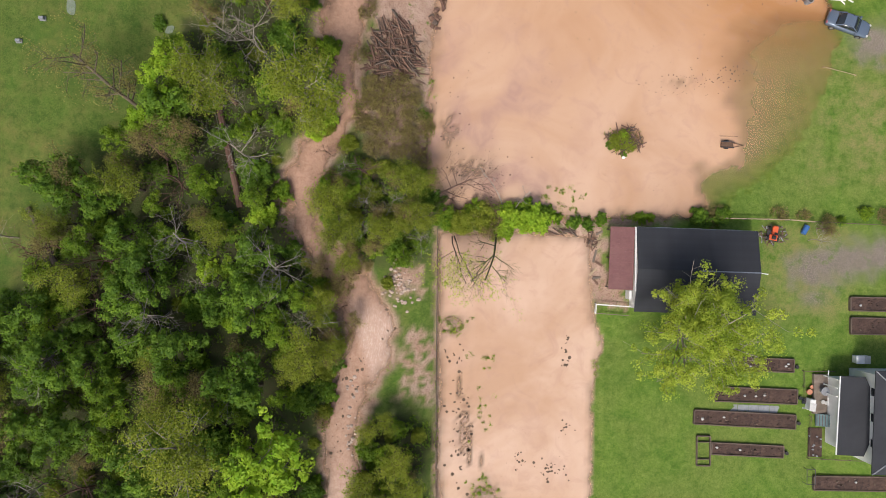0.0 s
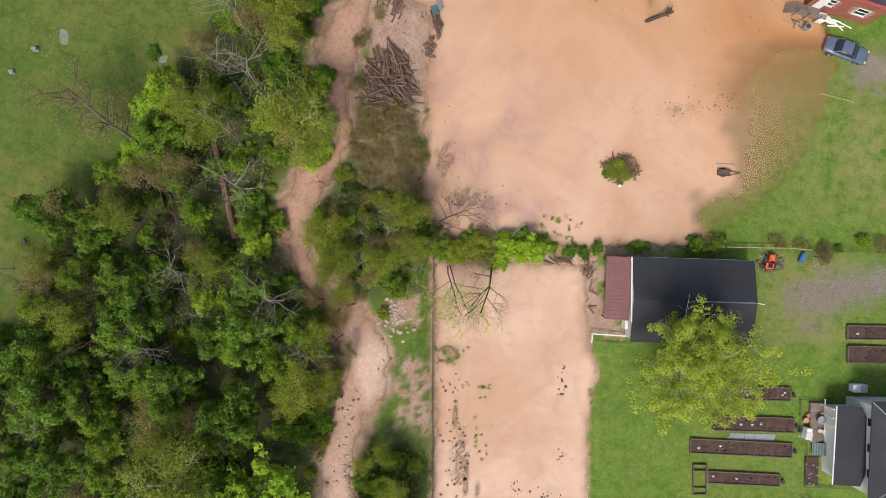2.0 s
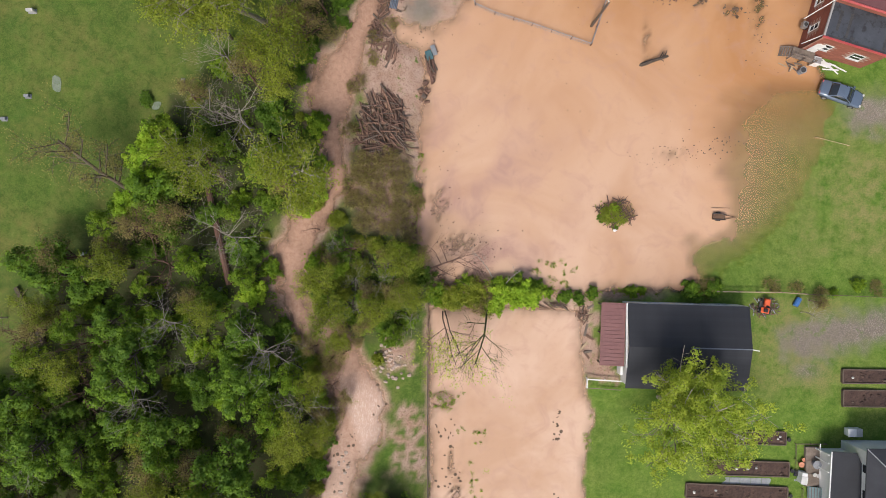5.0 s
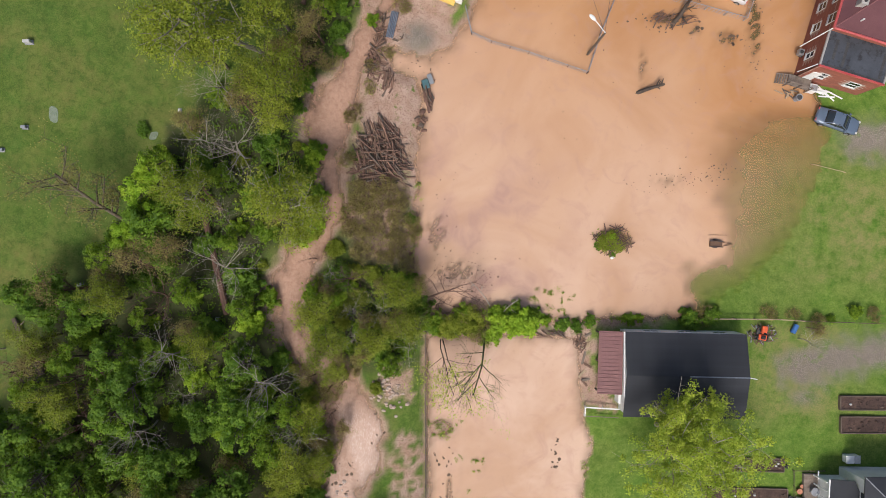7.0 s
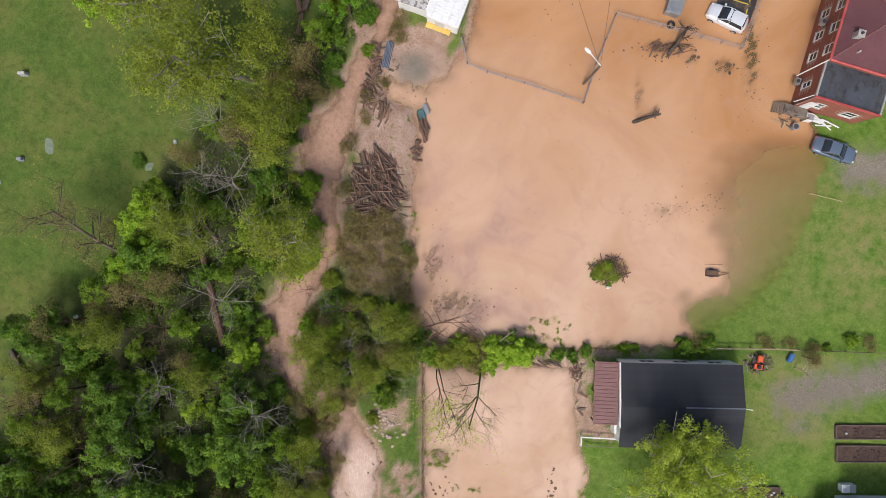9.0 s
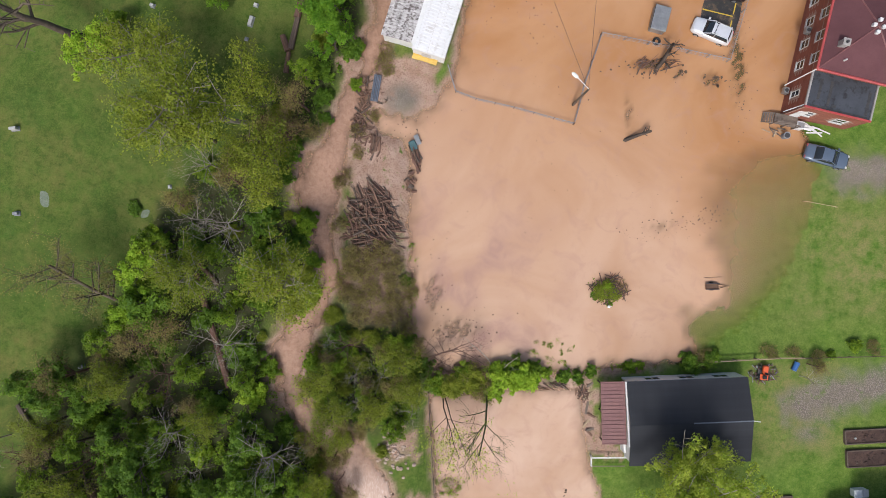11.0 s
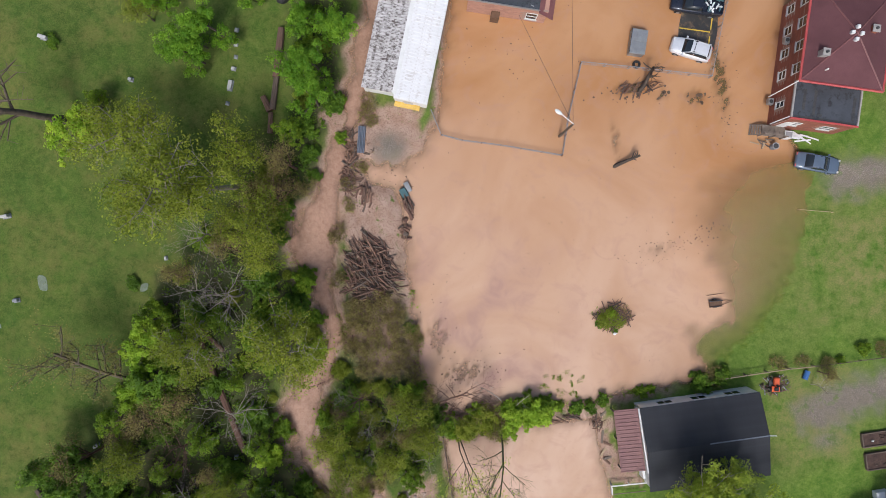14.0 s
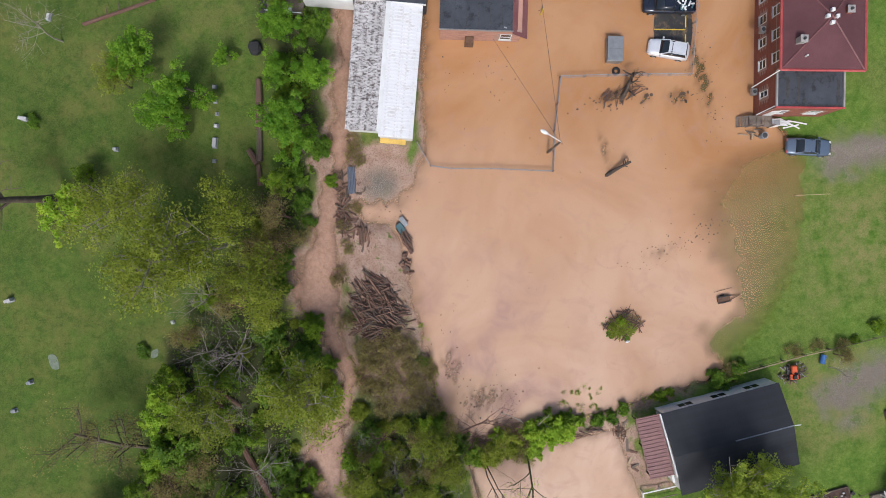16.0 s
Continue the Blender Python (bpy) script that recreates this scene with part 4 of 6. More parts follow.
# ---- barn ----
def barn():
    root = thing("barn", pose(20.2, 2.55, 0, 0, 0, -0.8), "low barn with dark shingle roof and white north wall", "barn")
    W, D, E, R = 12.7, 8.7, 2.55, 3.45
    walls = bmesh.new()
    box(walls, 0.15, -0.2, 0, W - 0.2, 0.0, E - 0.06)
    box(walls, 0.15, -D + 0.22, 0, W - 0.2, -D + 0.4, E - 0.1)
    for x in (0.15, W - 0.38):
        prism(walls, [(x, -D + 0.4), (x + 0.18, -D + 0.4), (x + 0.18, -D / 2), (x + 0.18, -0.4), (x, -0.4), (x, -D / 2)], 0, [E - 0.1, E - 0.1, R - 0.15, E - 0.1, E - 0.1, R - 0.15])
    wall = part("wall", walls, WHITE, root, "white painted wall")
    for x in (2.2, 5.8, 9.4):
        w = part("window", boxed(x, -0.04, 1.2, x + 1.5, 0.012, 2.2), GLASS, root)
        fr = bmesh.new()
        for z in (1.14, 2.2):
            box(fr, x - 0.06, -0.04, z, x + 1.56, 0.04, z + 0.06)
        for q in (x - 0.06, x + 0.72, x + 1.5):
            box(fr, q, -0.04, 1.2, q + 0.06, 0.036, 2.2)
        part("frame", fr, WHITE, w)
    # two roof slopes in courses of shingles
    for side, y0, y1 in (("north", -0.03, -D / 2), ("south", -D - 0.1, -D / 2)):
        r = part("roof", slab(bmesh.new(), [(0, y0, E), (0, y1, R), (W, y1, R), (W, y0, E)][:: 1 if side == "south" else -1], 0.08), SHINGLE, root, "dark grey shingle roof slope")
        n = 22
        strip = bmesh.new()
        box(strip, 0, 0, 0, W, 0.215 * (1 if side == "south" else -1), 0.02)
        strip_me = bpy.data.meshes.new("shingle_course")
        strip.to_mesh(strip_me)
        strip.free()
        strip_me.materials.append(SHINGLE)
        tilt = math.degrees(math.atan2(R - E, D / 2))
        for i in range(n):
            k = i / n
            c = new("shingle_course", strip_me)
            c.parent = r
            c.matrix_local = pose(0, y0 + (y1 - y0) * k, E + (R - E) * k + 0.004, tilt if side == "south" else -tilt)
    part("ridge_cap", boxed(6.5, -D / 2 - 0.06, R, W + 0.02, -D / 2 + 0.06, R + 0.05), PIPE_GREY, root, "grey metal ridge cap")
    part("ridge_pole", rodded((W - 0.1, -D / 2, R), (W + 0.7, -D / 2 - 0.12, R + 0.03), 0.05), WHITE, root, "white pipe at the ridge end")
    part("bargeboard", slab(bmesh.new(), [(-0.14, -D / 2 - 2.3, E + 0.5), (0.0, -D / 2 - 2.3, E + 0.5), (0.0, -0.02, E + 0.03), (-0.14, -0.02, E + 0.03)], 0.16), WHITE, root, "chipped white edge board")
    # lean-to on the west
    lean = part("lean_to_roof", slab(bmesh.new(), [(-2.6, -6.6, 2.0), (-0.12, -6.6, 2.35), (-0.12, -0.05, 2.35), (-2.55, -0.05, 2.0)], 0.05), RED_METAL, root, "faded red ribbed metal roof")
    rib = bmesh.new()
    box(rib, -2.57, -0.03, 0, -0.14, 0.03, 0.035)
    rib_me = bpy.data.meshes.new("rib")
    rib.to_mesh(rib_me)
    rib.free()
    rib_me.materials.append(RED_METAL)
    for i in range(17):
        c = new("rib", rib_me)
        c.parent = lean
        c.matrix_local = Matrix.Translation((0, -0.25 - i * 0.39, 2.372)) @ Matrix.Translation((-0.12, 0, 0)) @ pose(0, 0, 0, 0, -8.03, 0) @ Matrix.Translation((0.12, 0, -0.012))
    for y in (-6.4, -3.3, -0.3):
        part("post", boxed(-2.45, y - 0.06, 0, -2.33, y + 0.06, 2.0), TIMBER, root)
    part("corner_board", boxed(-0.35, -7.6, 0.6, -0.1, -6.7, 1.9), WHITE, root, "white corner board")
    return root


barn()
for i, (x, y, r, l) in enumerate([(16.7, 0.6, 20, 1.1), (16.5, -0.6, 75, 1.4), (16.9, -1.4, -30, 0.9), (16.4, -2.2, 50, 1.3), (16.8, -2.9, 10, 1.0), (16.3, 1.3, -15, 1.2), (15.6, 1.9, 5, 0.9), (16.9, 1.9, 30, 0.8), (16.6, -3.3, -50, 0.9)]):
    ob = thing("scrap_board", pose(x, y, ground_z(x, y) + 0.08, 0, random.uniform(-6, 6), r), "weathered scrap board lying in mud by the barn", "board", "scrap beside the barn")
    part("board", boxed(-l / 2, -0.12, -0.04, l / 2, 0.12, 0.03, 0.01), (LUMBER, WEATHERED, LOG)[i % 3], ob)
yard = thing("yard_fence", pose(16.6, -5.7, 0.2, 0, 0, -3), "low white railing round a small grassy yard", "fence")
part("rail", boxed(0, -0.06, 0.75, 3.9, 0.06, 0.85), WHITE, yard)
part("rail", boxed(0, -1.0, 0.55, 3.6, -0.92, 0.63), WEATHERED, yard)
for x in (0.05, 1.9, 3.8):
    part("post", boxed(x - 0.05, -0.05, -0.3, x + 0.05, 0.05, 0.75), WHITE, yard)
part("side_board", boxed(-0.04, -1.0, 0.2, 0.04, 0, 0.7), WHITE, yard)


# ---- fences ----
def fence(name, pts, label, top=1.1, gap=2.4, rail=STEEL, post=STEEL, wires=3, radius=0.03):
    root = thing(name, Matrix(), label, "fence")
    for (ax, ay), (bx, by) in zip(pts, pts[1:]):
        n = max(1, round(math.hypot(bx - ax, by - ay) / gap))
        for i in range(n + 1):
            if i == n and (bx, by) != pts[-1]:
                continue
            x, y = ax + (bx - ax) * i / n, ay + (by - ay) * i / n
            z = ground_z(x, y)
            part("post", rodded((x, y, z - 0.1), (x + random.uniform(-0.04, 0.04), y, top + 0.06), radius * 1.3, seg=6), post, root)
        part("top_rail", rodded((ax, ay, top), (bx, by, top), radius, seg=6), rail, root)
        for k in range(wires):
            z = top * (k + 0.5) / (wires + 0.5)
            part("wire", rodded((ax, ay, z), (bx, by, z), 0.012, seg=4), rail, root)
    return root


fence("chain_link_fence", [(3.4, 36.6), (4.1, 33.8), (6.2, 32.9), (10.2, 31.8), (16.5, 29.8)], "rusty chain-link fence standing in flood water", 0.8, post=RUSTY, radius=0.036, rail=GREY_STONE)
fence("chain_link_fence", [(16.5, 29.8), (17.8, 33.9), (19.9, 39.2)], "rusty chain-link fence beside the lamp post", 0.9, post=RUSTY, radius=0.036, rail=GREY_STONE)
fence("parking_fence", [(19.9, 39.2), (24.9, 38.0), (33.4, 35.8), (35.2, 41.0), (36.1, 43.2), (38.6, 51)], "grey steel fence round the flooded parking", 1.0, radius=0.036, rail=GREY_STONE)
fence("wire_fence", [(-0.4, 2.0), (-0.25, -12), (0.1, -30), (0.4, -46)], "old wire fence along the flooded field", 0.7, post=TIMBER, rail=TIMBER, radius=0.05)
fence("board_fence", [(30.3, 3.75), (37.2, 3.75), (40, 3.6)], "pale weathered rail fence behind the barn", 0.9, rail=LUMBER, post=WEATHERED, radius=0.06, wires=1)
fence("wire_fence", [(40, 3.6), (47.5, 3.4), (60, 3.2)], "thin wire fence along the lawn", 0.9, post=TIMBER, rail=TIMBER, radius=0.03)
fence("cemetery_edge_fence", [(44.5, 19.6), (41.0, 20.4)], "thin poles lying low beside the lawn", 0.35, post=LUMBER, rail=LUMBER, radius=0.03, wires=0)


# ---- garden ----
def raised_bed(x0, y0, x1, y1, turn, seed, filled=True):
    rng = random.Random(seed)
    cx, cy = (x0 + x1) / 2, (y0 + y1) / 2
    z = ground_z(cx, cy)
    hx, hy = (x1 - x0) / 2, (y1 - y0) / 2
    root = thing("raised_bed", pose(cx, cy, z, 0, 0, turn), "timber raised bed of dark soil on the lawn" if filled else "empty timber frame with grass inside on the lawn", "garden bed", "raised beds in the garden")
    for y in (-hy, hy):
        part("side_board", boxed(-hx, y - 0.06, -0.15, hx, y + 0.06, 0.28, 0.01), TIMBER, root)
    for x in (-hx, hx):
        part("end_board", boxed(x - 0.06, -hy + 0.06, -0.15, x + 0.06, hy - 0.06, 0.28, 0.01), TIMBER, root)
    if not filled:
        for y in (-hy * 0.55, hy * 0.6):
            part("cross_board", boxed(-hx + 0.06, y - 0.04, 0.0, hx - 0.06, y + 0.04, 0.26), TIMBER, root)
        return
    bm = bmesh.new()
    nx, ny = max(6, int(hx * 8)), 6
    bmesh.ops.create_grid(bm, x_segments=nx, y_segments=ny, size=1, matrix=Matrix.Diagonal((hx - 0.06, hy - 0.06, 1, 1)))
    for v in bm.verts:
        v.co.z = 0.17 + 0.06 * noise.noise(v.co * 2.2 + Vector((seed, 0, 0))) + 0.04 * noise.noise(v.co * 7)
    part("soil", bm, SOIL, root, "dark turned soil")
    for i in range(int(hx * 3.2)):
        px, py = rng.uniform(-hx + 0.3, hx - 0.3), rng.uniform(-hy + 0.25, hy - 0.25)
        s = rng.uniform(0.05, 0.14)
        part("clod", blob(bmesh.new(), (px, py, 0.22), (s * 1.3, s, s * 0.8), seed + i, sub=1), rng.choice([SOIL, SOIL, TIMBER]), root)
    for i in range(rng.randint(2, 4)):
        px = rng.uniform(-hx + 0.5, hx - 0.5)
        part("pale_stone", blob(bmesh.new(), (px, rng.uniform(-0.3, 0.3), 0.24), (0.16, 0.13, 0.1), seed + 40 + i, sub=1), STONE, root)
    part("compost_bucket", rodded((hx + 0.3, -0.1, -0.05), (hx + 0.3, -0.1, 0.32), 0.17, 0.21, 12), RUBBER, root)


for i, b in enumerate([(32.1, -12.55, 38.1, -11.15, -0.8), (29.6, -15.9, 38.5, -14.35, -1.2), (27.4, -18.45, 38.35, -16.95, -2), (29.35, -21.6, 37.1, -20.35, -2), (40.4, -25.1, 49.5, -23.6, 0), (44.0, -5.85, 52, -4.4, 0), (44.1, -8.35, 52, -6.6, 0)]):
    raised_bed(*b, 100 + i * 7)
raised_bed(27.75, -22.7, 29.2, -19.55, 0, 160, False)
path = thing("garden_path", pose(0, 0, ground_z(35, -16.5)), "grey concrete garden path with worn edges", "path", kind="structure")
for i in range(8):
    x = 31.0 + i * 1.16
    part("slab", boxed(x, -16.95 - 0.02 * i, -0.1, x + 1.13, -16.15 - 0.02 * i, 0.05, 0.015), GREY_STONE, path)
swing = thing("garden_rack", pose(39.3, -24.3, ground_z(39.3, -24.3)), "dark metal garden rack standing on the lawn", "rack")
for x, y in ((0, 0), (0.9, 0), (0, 1.6), (0.9, 1.6)):
    part("leg", rodded((x, y, 0), (x, y, 0.8), 0.03, seg=6), DARK_STEEL, swing)
for y in (0, 0.8, 1.6):
    part("bar", rodded((0, y, 0.8), (0.9, y, 0.8), 0.035, seg=6), DARK_STEEL, swing)
for x in (0, 0.9):
    part("side_bar", rodded((x, 0, 0.8), (x, 1.6, 0.8), 0.035, seg=6), DARK_STEEL, swing)


# ---- white house ----
def house():
    z = ground_z(46, -16)
    root = thing("house", pose(0, 0, z), "white house with dark shingle roofs and west porch", "house")
    part("wall", boxed(44.1, -21.2, 0, 56, -12.0, 4.6), WHITE, root, "white siding wall")
    part("porch_wall", boxed(41.6, -20.0, 0, 44.1, -12.9, 2.6), WHITE, root, "white porch wall")
    part("porch_roof", slab(bmesh.new(), [(41.05, -20.5, 2.75), (43.6, -20.5, 3.2), (44.1, -19.2, 3.3), (44.1, -13.4, 3.3), (43.7, -12.4, 3.2), (41.4, -12.4, 2.75)], 0.12), SHINGLE, root, "dark grey porch roof")
    part("gutter", rodded((41.05, -20.5, 2.72), (41.38, -12.4, 2.72), 0.07, seg=6), WHITE, root, "white gutter")
    r = bmesh.new()
    a = [(43.45, -21.9, 4.6), (56.5, -21.9, 4.6), (56.5, -11.5, 4.6), (43.75, -11.5, 4.6), (48.5, -16.7, 6.6), (52, -16.7, 6.6)]
    vs = [r.verts.new(p) for p in a] + [r.verts.new((p[0], p[1], 4.48)) for p in a[:4]]
    for q in ((0, 1, 5, 4), (1, 2, 5), (2, 3, 4, 5), (3, 0, 4), (6, 9, 8, 7), (0, 6, 7, 1), (1, 7, 8, 2), (2, 8, 9, 3), (3, 9, 6, 0)):
        r.faces.new([vs[i] for i in q])
    part("main_roof", r, SHINGLE, root, "dark grey hipped shingle roof")
    for p, q in ((0, 4), (3, 4)):
        part("hip_cap", rodded(tuple(np.array(a[p]) + (0, 0, 0.02)), tuple(np.array(a[q]) + (0, 0, 0.02)), 0.06, seg=6), GREY_STONE, root)
    for y in (-13.8, -16.4, -19.0):
        w = part("window", boxed(44.06, y - 0.4, 3.5, 44.11, y + 0.4, 4.3), GLASS, root)
        part("frame", boxed(44.07, y - 0.46, 3.42, 44.10, y + 0.46, 3.5), WHITE, w)
    deck = part("deck", boxed(40.1, -16.9, 0, 41.6, -12.7, 0.35), WEATHERED, root, "weathered deck boards")
    for i in range(9):
        part("board", boxed(40.1, -16.85 + i * 0.46, 0.35, 41.58, -16.43 + i * 0.46, 0.38), WEATHERED, deck)
    for y in (-14.6, -13.7, -12.8):
        part("porch_post", boxed(41.1, y - 0.06, 0.3, 41.22, y + 0.06, 2.6), WHITE, root)
    for y in (-15.9, -13.0):
        part("porch_rail", boxed(41.12, y, 1.1, 41.2, y + 0.9, 1.18), WHITE, root)
    steps = part("cellar_door", slab(bmesh.new(), [(40.4, -18.2, 0.3), (41.6, -18.2, 0.8), (41.6, -16.9, 0.8), (40.4, -16.9, 0.3)], 0.1), TEAL, root, "green slatted cellar hatch")
    for i in range(5):
        part("slat", slab(bmesh.new(), [(40.45 + i * 0.24, -18.15, 0.335 + i * 0.1), (40.53 + i * 0.24, -18.15, 0.368 + i * 0.1), (40.53 + i * 0.24, -16.95, 0.368 + i * 0.1), (40.45 + i * 0.24, -16.95, 0.335 + i * 0.1)], 0.02), DARK_STEEL, steps)


house()
fence("garden_fence", [(42.4, -12.4), (39.1, -12.4), (39.2, -15.7)], "low dark wooden garden fence by the house", 0.8, rail=TIMBER, post=TIMBER, gap=1.4)
fence("garden_fence", [(39.9, -17.2), (39.7, -21.7), (45.7, -21.9)], "low dark wooden garden fence by the house", 0.8, rail=TIMBER, post=TIMBER, gap=1.4)
bed = thing("planting_bed", pose(40.4, -19.7, ground_z(40.4, -19.7)), "dark planting bed beside the house wall", "garden bed")
part("soil", boxed(-0.6, -1.9, -0.1, 0.9, 1.2, 0.08, 0.03), SOIL, bed)
for i in range(9):
    part("rock", blob(bmesh.new(), (random.uniform(-0.5, 0.8), random.uniform(-1.8, 1.1), 0.12), (0.14, 0.11, 0.1), i, sub=1), GREY_STONE, bed)
tank = thing("storage_box", pose(45.1, -11.0, ground_z(45, -11)), "white plastic storage box beside the house", "box")
part("body", boxed(-0.75, -0.4, 0, 0.75, 0.4, 0.75, 0.06), WHITE, tank)
part("lid", boxed(-0.78, -0.43, 0.75, 0.1, 0.43, 0.84, 0.03), WHITE, tank)
part("lid", boxed(0.14, -0.43, 0.75, 0.78, 0.43, 0.82, 0.03), STONE, tank)
for x, y, s, mt, lab, nm in [(39.7, -14.6, 0.28, TERRACOTTA, "terracotta plant pot on the patio", "plant_pot"), (40.0, -14.1, 0.2, TERRACOTTA, "terracotta plant pot on the patio", "plant_pot"), (41.0, -15.6, 0.2, STONE, "pale round plant pot on the deck", "plant_pot"), (41.4, -15.7, 0.2, STONE, "pale round plant pot on the deck", "plant_pot"),
                             (41.0, -14.4, 0.42, GREY_STONE, "round grey garden table on the deck", "garden_table")]:
    zt = ground_z(x, y) + (0.38 if x > 40.1 else 0)
    ob = thing(nm, pose(x, y, zt), lab, nm.split("_")[1])
    part("body", rodded((0, 0, 0), (0, 0, s * 1.3), s * 0.7, s, 12), mt, ob)
    part("rim", rodded((0, 0, s * 1.3), (0, 0, s * 1.45), s * 1.1, s * 1.1, 12), mt, ob)
grill = thing("white_cabinet", pose(39.75, -15.9, ground_z(39.7, -15.9), 0, 0, -8), "white cabinet standing open on the patio", "cabinet")
part("body", boxed(-0.3, -0.6, 0, 0.3, 0.6, 0.9, 0.04), WHITE, grill)
part("top", boxed(-0.34, -0.64, 0.9, 0.34, 0.2, 0.95), STONE, grill)
part("door", boxed(-0.75, -0.1, 0.1, -0.32, 0.5, 0.16), CAR_BLACK, grill)

# tractor on its junk heap, barrel
tr = thing("garden_tractor", pose(35.6, 2.1, ground_z(35.6, 2.1), 0, 0, 80), "small orange garden tractor among scrap", "tractor")
part("hood", boxed(0.1, -0.28, 0.45, 0.95, 0.28, 0.85, 0.08), ORANGE, tr)
part("fender", boxed(-0.6, -0.45, 0.5, 0.0, 0.45, 0.62, 0.05), ORANGE, tr)
part("seat", boxed(-0.5, -0.22, 0.62, -0.1, 0.22, 0.85, 0.06), RUBBER, tr)
part("steering_wheel", rodded((0.1, 0, 0.95), (0.13, 0, 0.98), 0.18, seg=12), RUBBER, tr)
part("deck", boxed(-0.3, -0.6, 0.15, 0.5, 0.6, 0.35, 0.05), DARK_STEEL, tr)
for x, y, r in ((-0.4, -0.5, 0.3), (-0.4, 0.5, 0.3), (0.7, -0.4, 0.2), (0.7, 0.4, 0.2)):
    w = part("wheel", rodded((x, y - 0.1, r), (x, y + 0.1, r), r, seg=14), RUBBER, tr)
    part("rim", rodded((x, y - 0.11, r), (x, y + 0.11, r), r * 0.5, seg=10), STEEL, w)
heap = thing("scrap_heap", pose(35.7, 2.1, ground_z(35.7, 2.1)), "dark heap of branches and scrap round the tractor", "heap")
rg = random.Random(71)
for i in range(70):
    a, q = rg.uniform(0, 6.283), math.sqrt(rg.uniform(0.15, 1))
    p = Vector((1.7 * q * math.cos(a), 1.05 * q * math.sin(a), rg.uniform(0.05, 0.35)))
    b = rg.uniform(0, 6.283)
    L_ = rg.uniform(0.25, 0.7)
    part("stick", rodded(p - Vector((math.cos(b), math.sin(b), 0.1)) * L_ / 2, p + Vector((math.cos(b), math.sin(b), 0.1)) * L_ / 2, rg.uniform(0.025, 0.07), seg=5), rg.choice([TIMBER, TIMBER, BARK_RED, GREY_STONE]), heap)
bar = thing("barrel", pose(39.2, 2.7, ground_z(39.2, 2.7)), "blue plastic barrel lying by the fence", "barrel")
part("body", rodded((-0.3, -0.4, 0.28), (0.15, 0.45, 0.28), 0.28, seg=14), BLUE, bar)
for k in (0.3, 0.7):
    p = Vector((-0.3, -0.4, 0.28)).lerp(Vector((0.15, 0.45, 0.28)), k)
    q = p + Vector((0.02, 0.04, 0))
    part("hoop", rodded(p, q, 0.3, seg=14), BLUE, bar)


# ---- vehicles ----
def loft(sections, material, parent, name, label=""):
    """A body through cross-sections (x, half width low, half width high, z low, z high), rounded at the shoulder."""
    bm = bmesh.new()
    rings = []
    for x, w0, w1, z0, z1 in sections:
        zz = z1 - z0
        pr = [(w0 * 0.92, z0), (w0, z0 + zz * 0.25), (w0, z0 + zz * 0.55), (w1 + (w0 - w1) * 0.25, z0 + zz * 0.88), (w1 * 0.86, z1), (w1 * 0.4, z1 + 0.025)]
        ring = [bm.verts.new((x, y, z)) for y, z in pr] + [bm.verts.new((x, -y, z)) for y, z in pr[::-1]]
        rings.append(ring)
    for a, b in zip(rings, rings[1:]):
        for i in range(len(a)):
            j = (i + 1) % len(a)
            bm.faces.new((a[i], b[i], b[j], a[j]))
    bm.faces.new(rings[0])
    bm.faces.new(rings[-1][::-1])
    ob = part(name, bm, material, parent, label)
    ob.data.polygons.foreach_set("use_smooth", [True] * len(ob.data.polygons))
    return ob


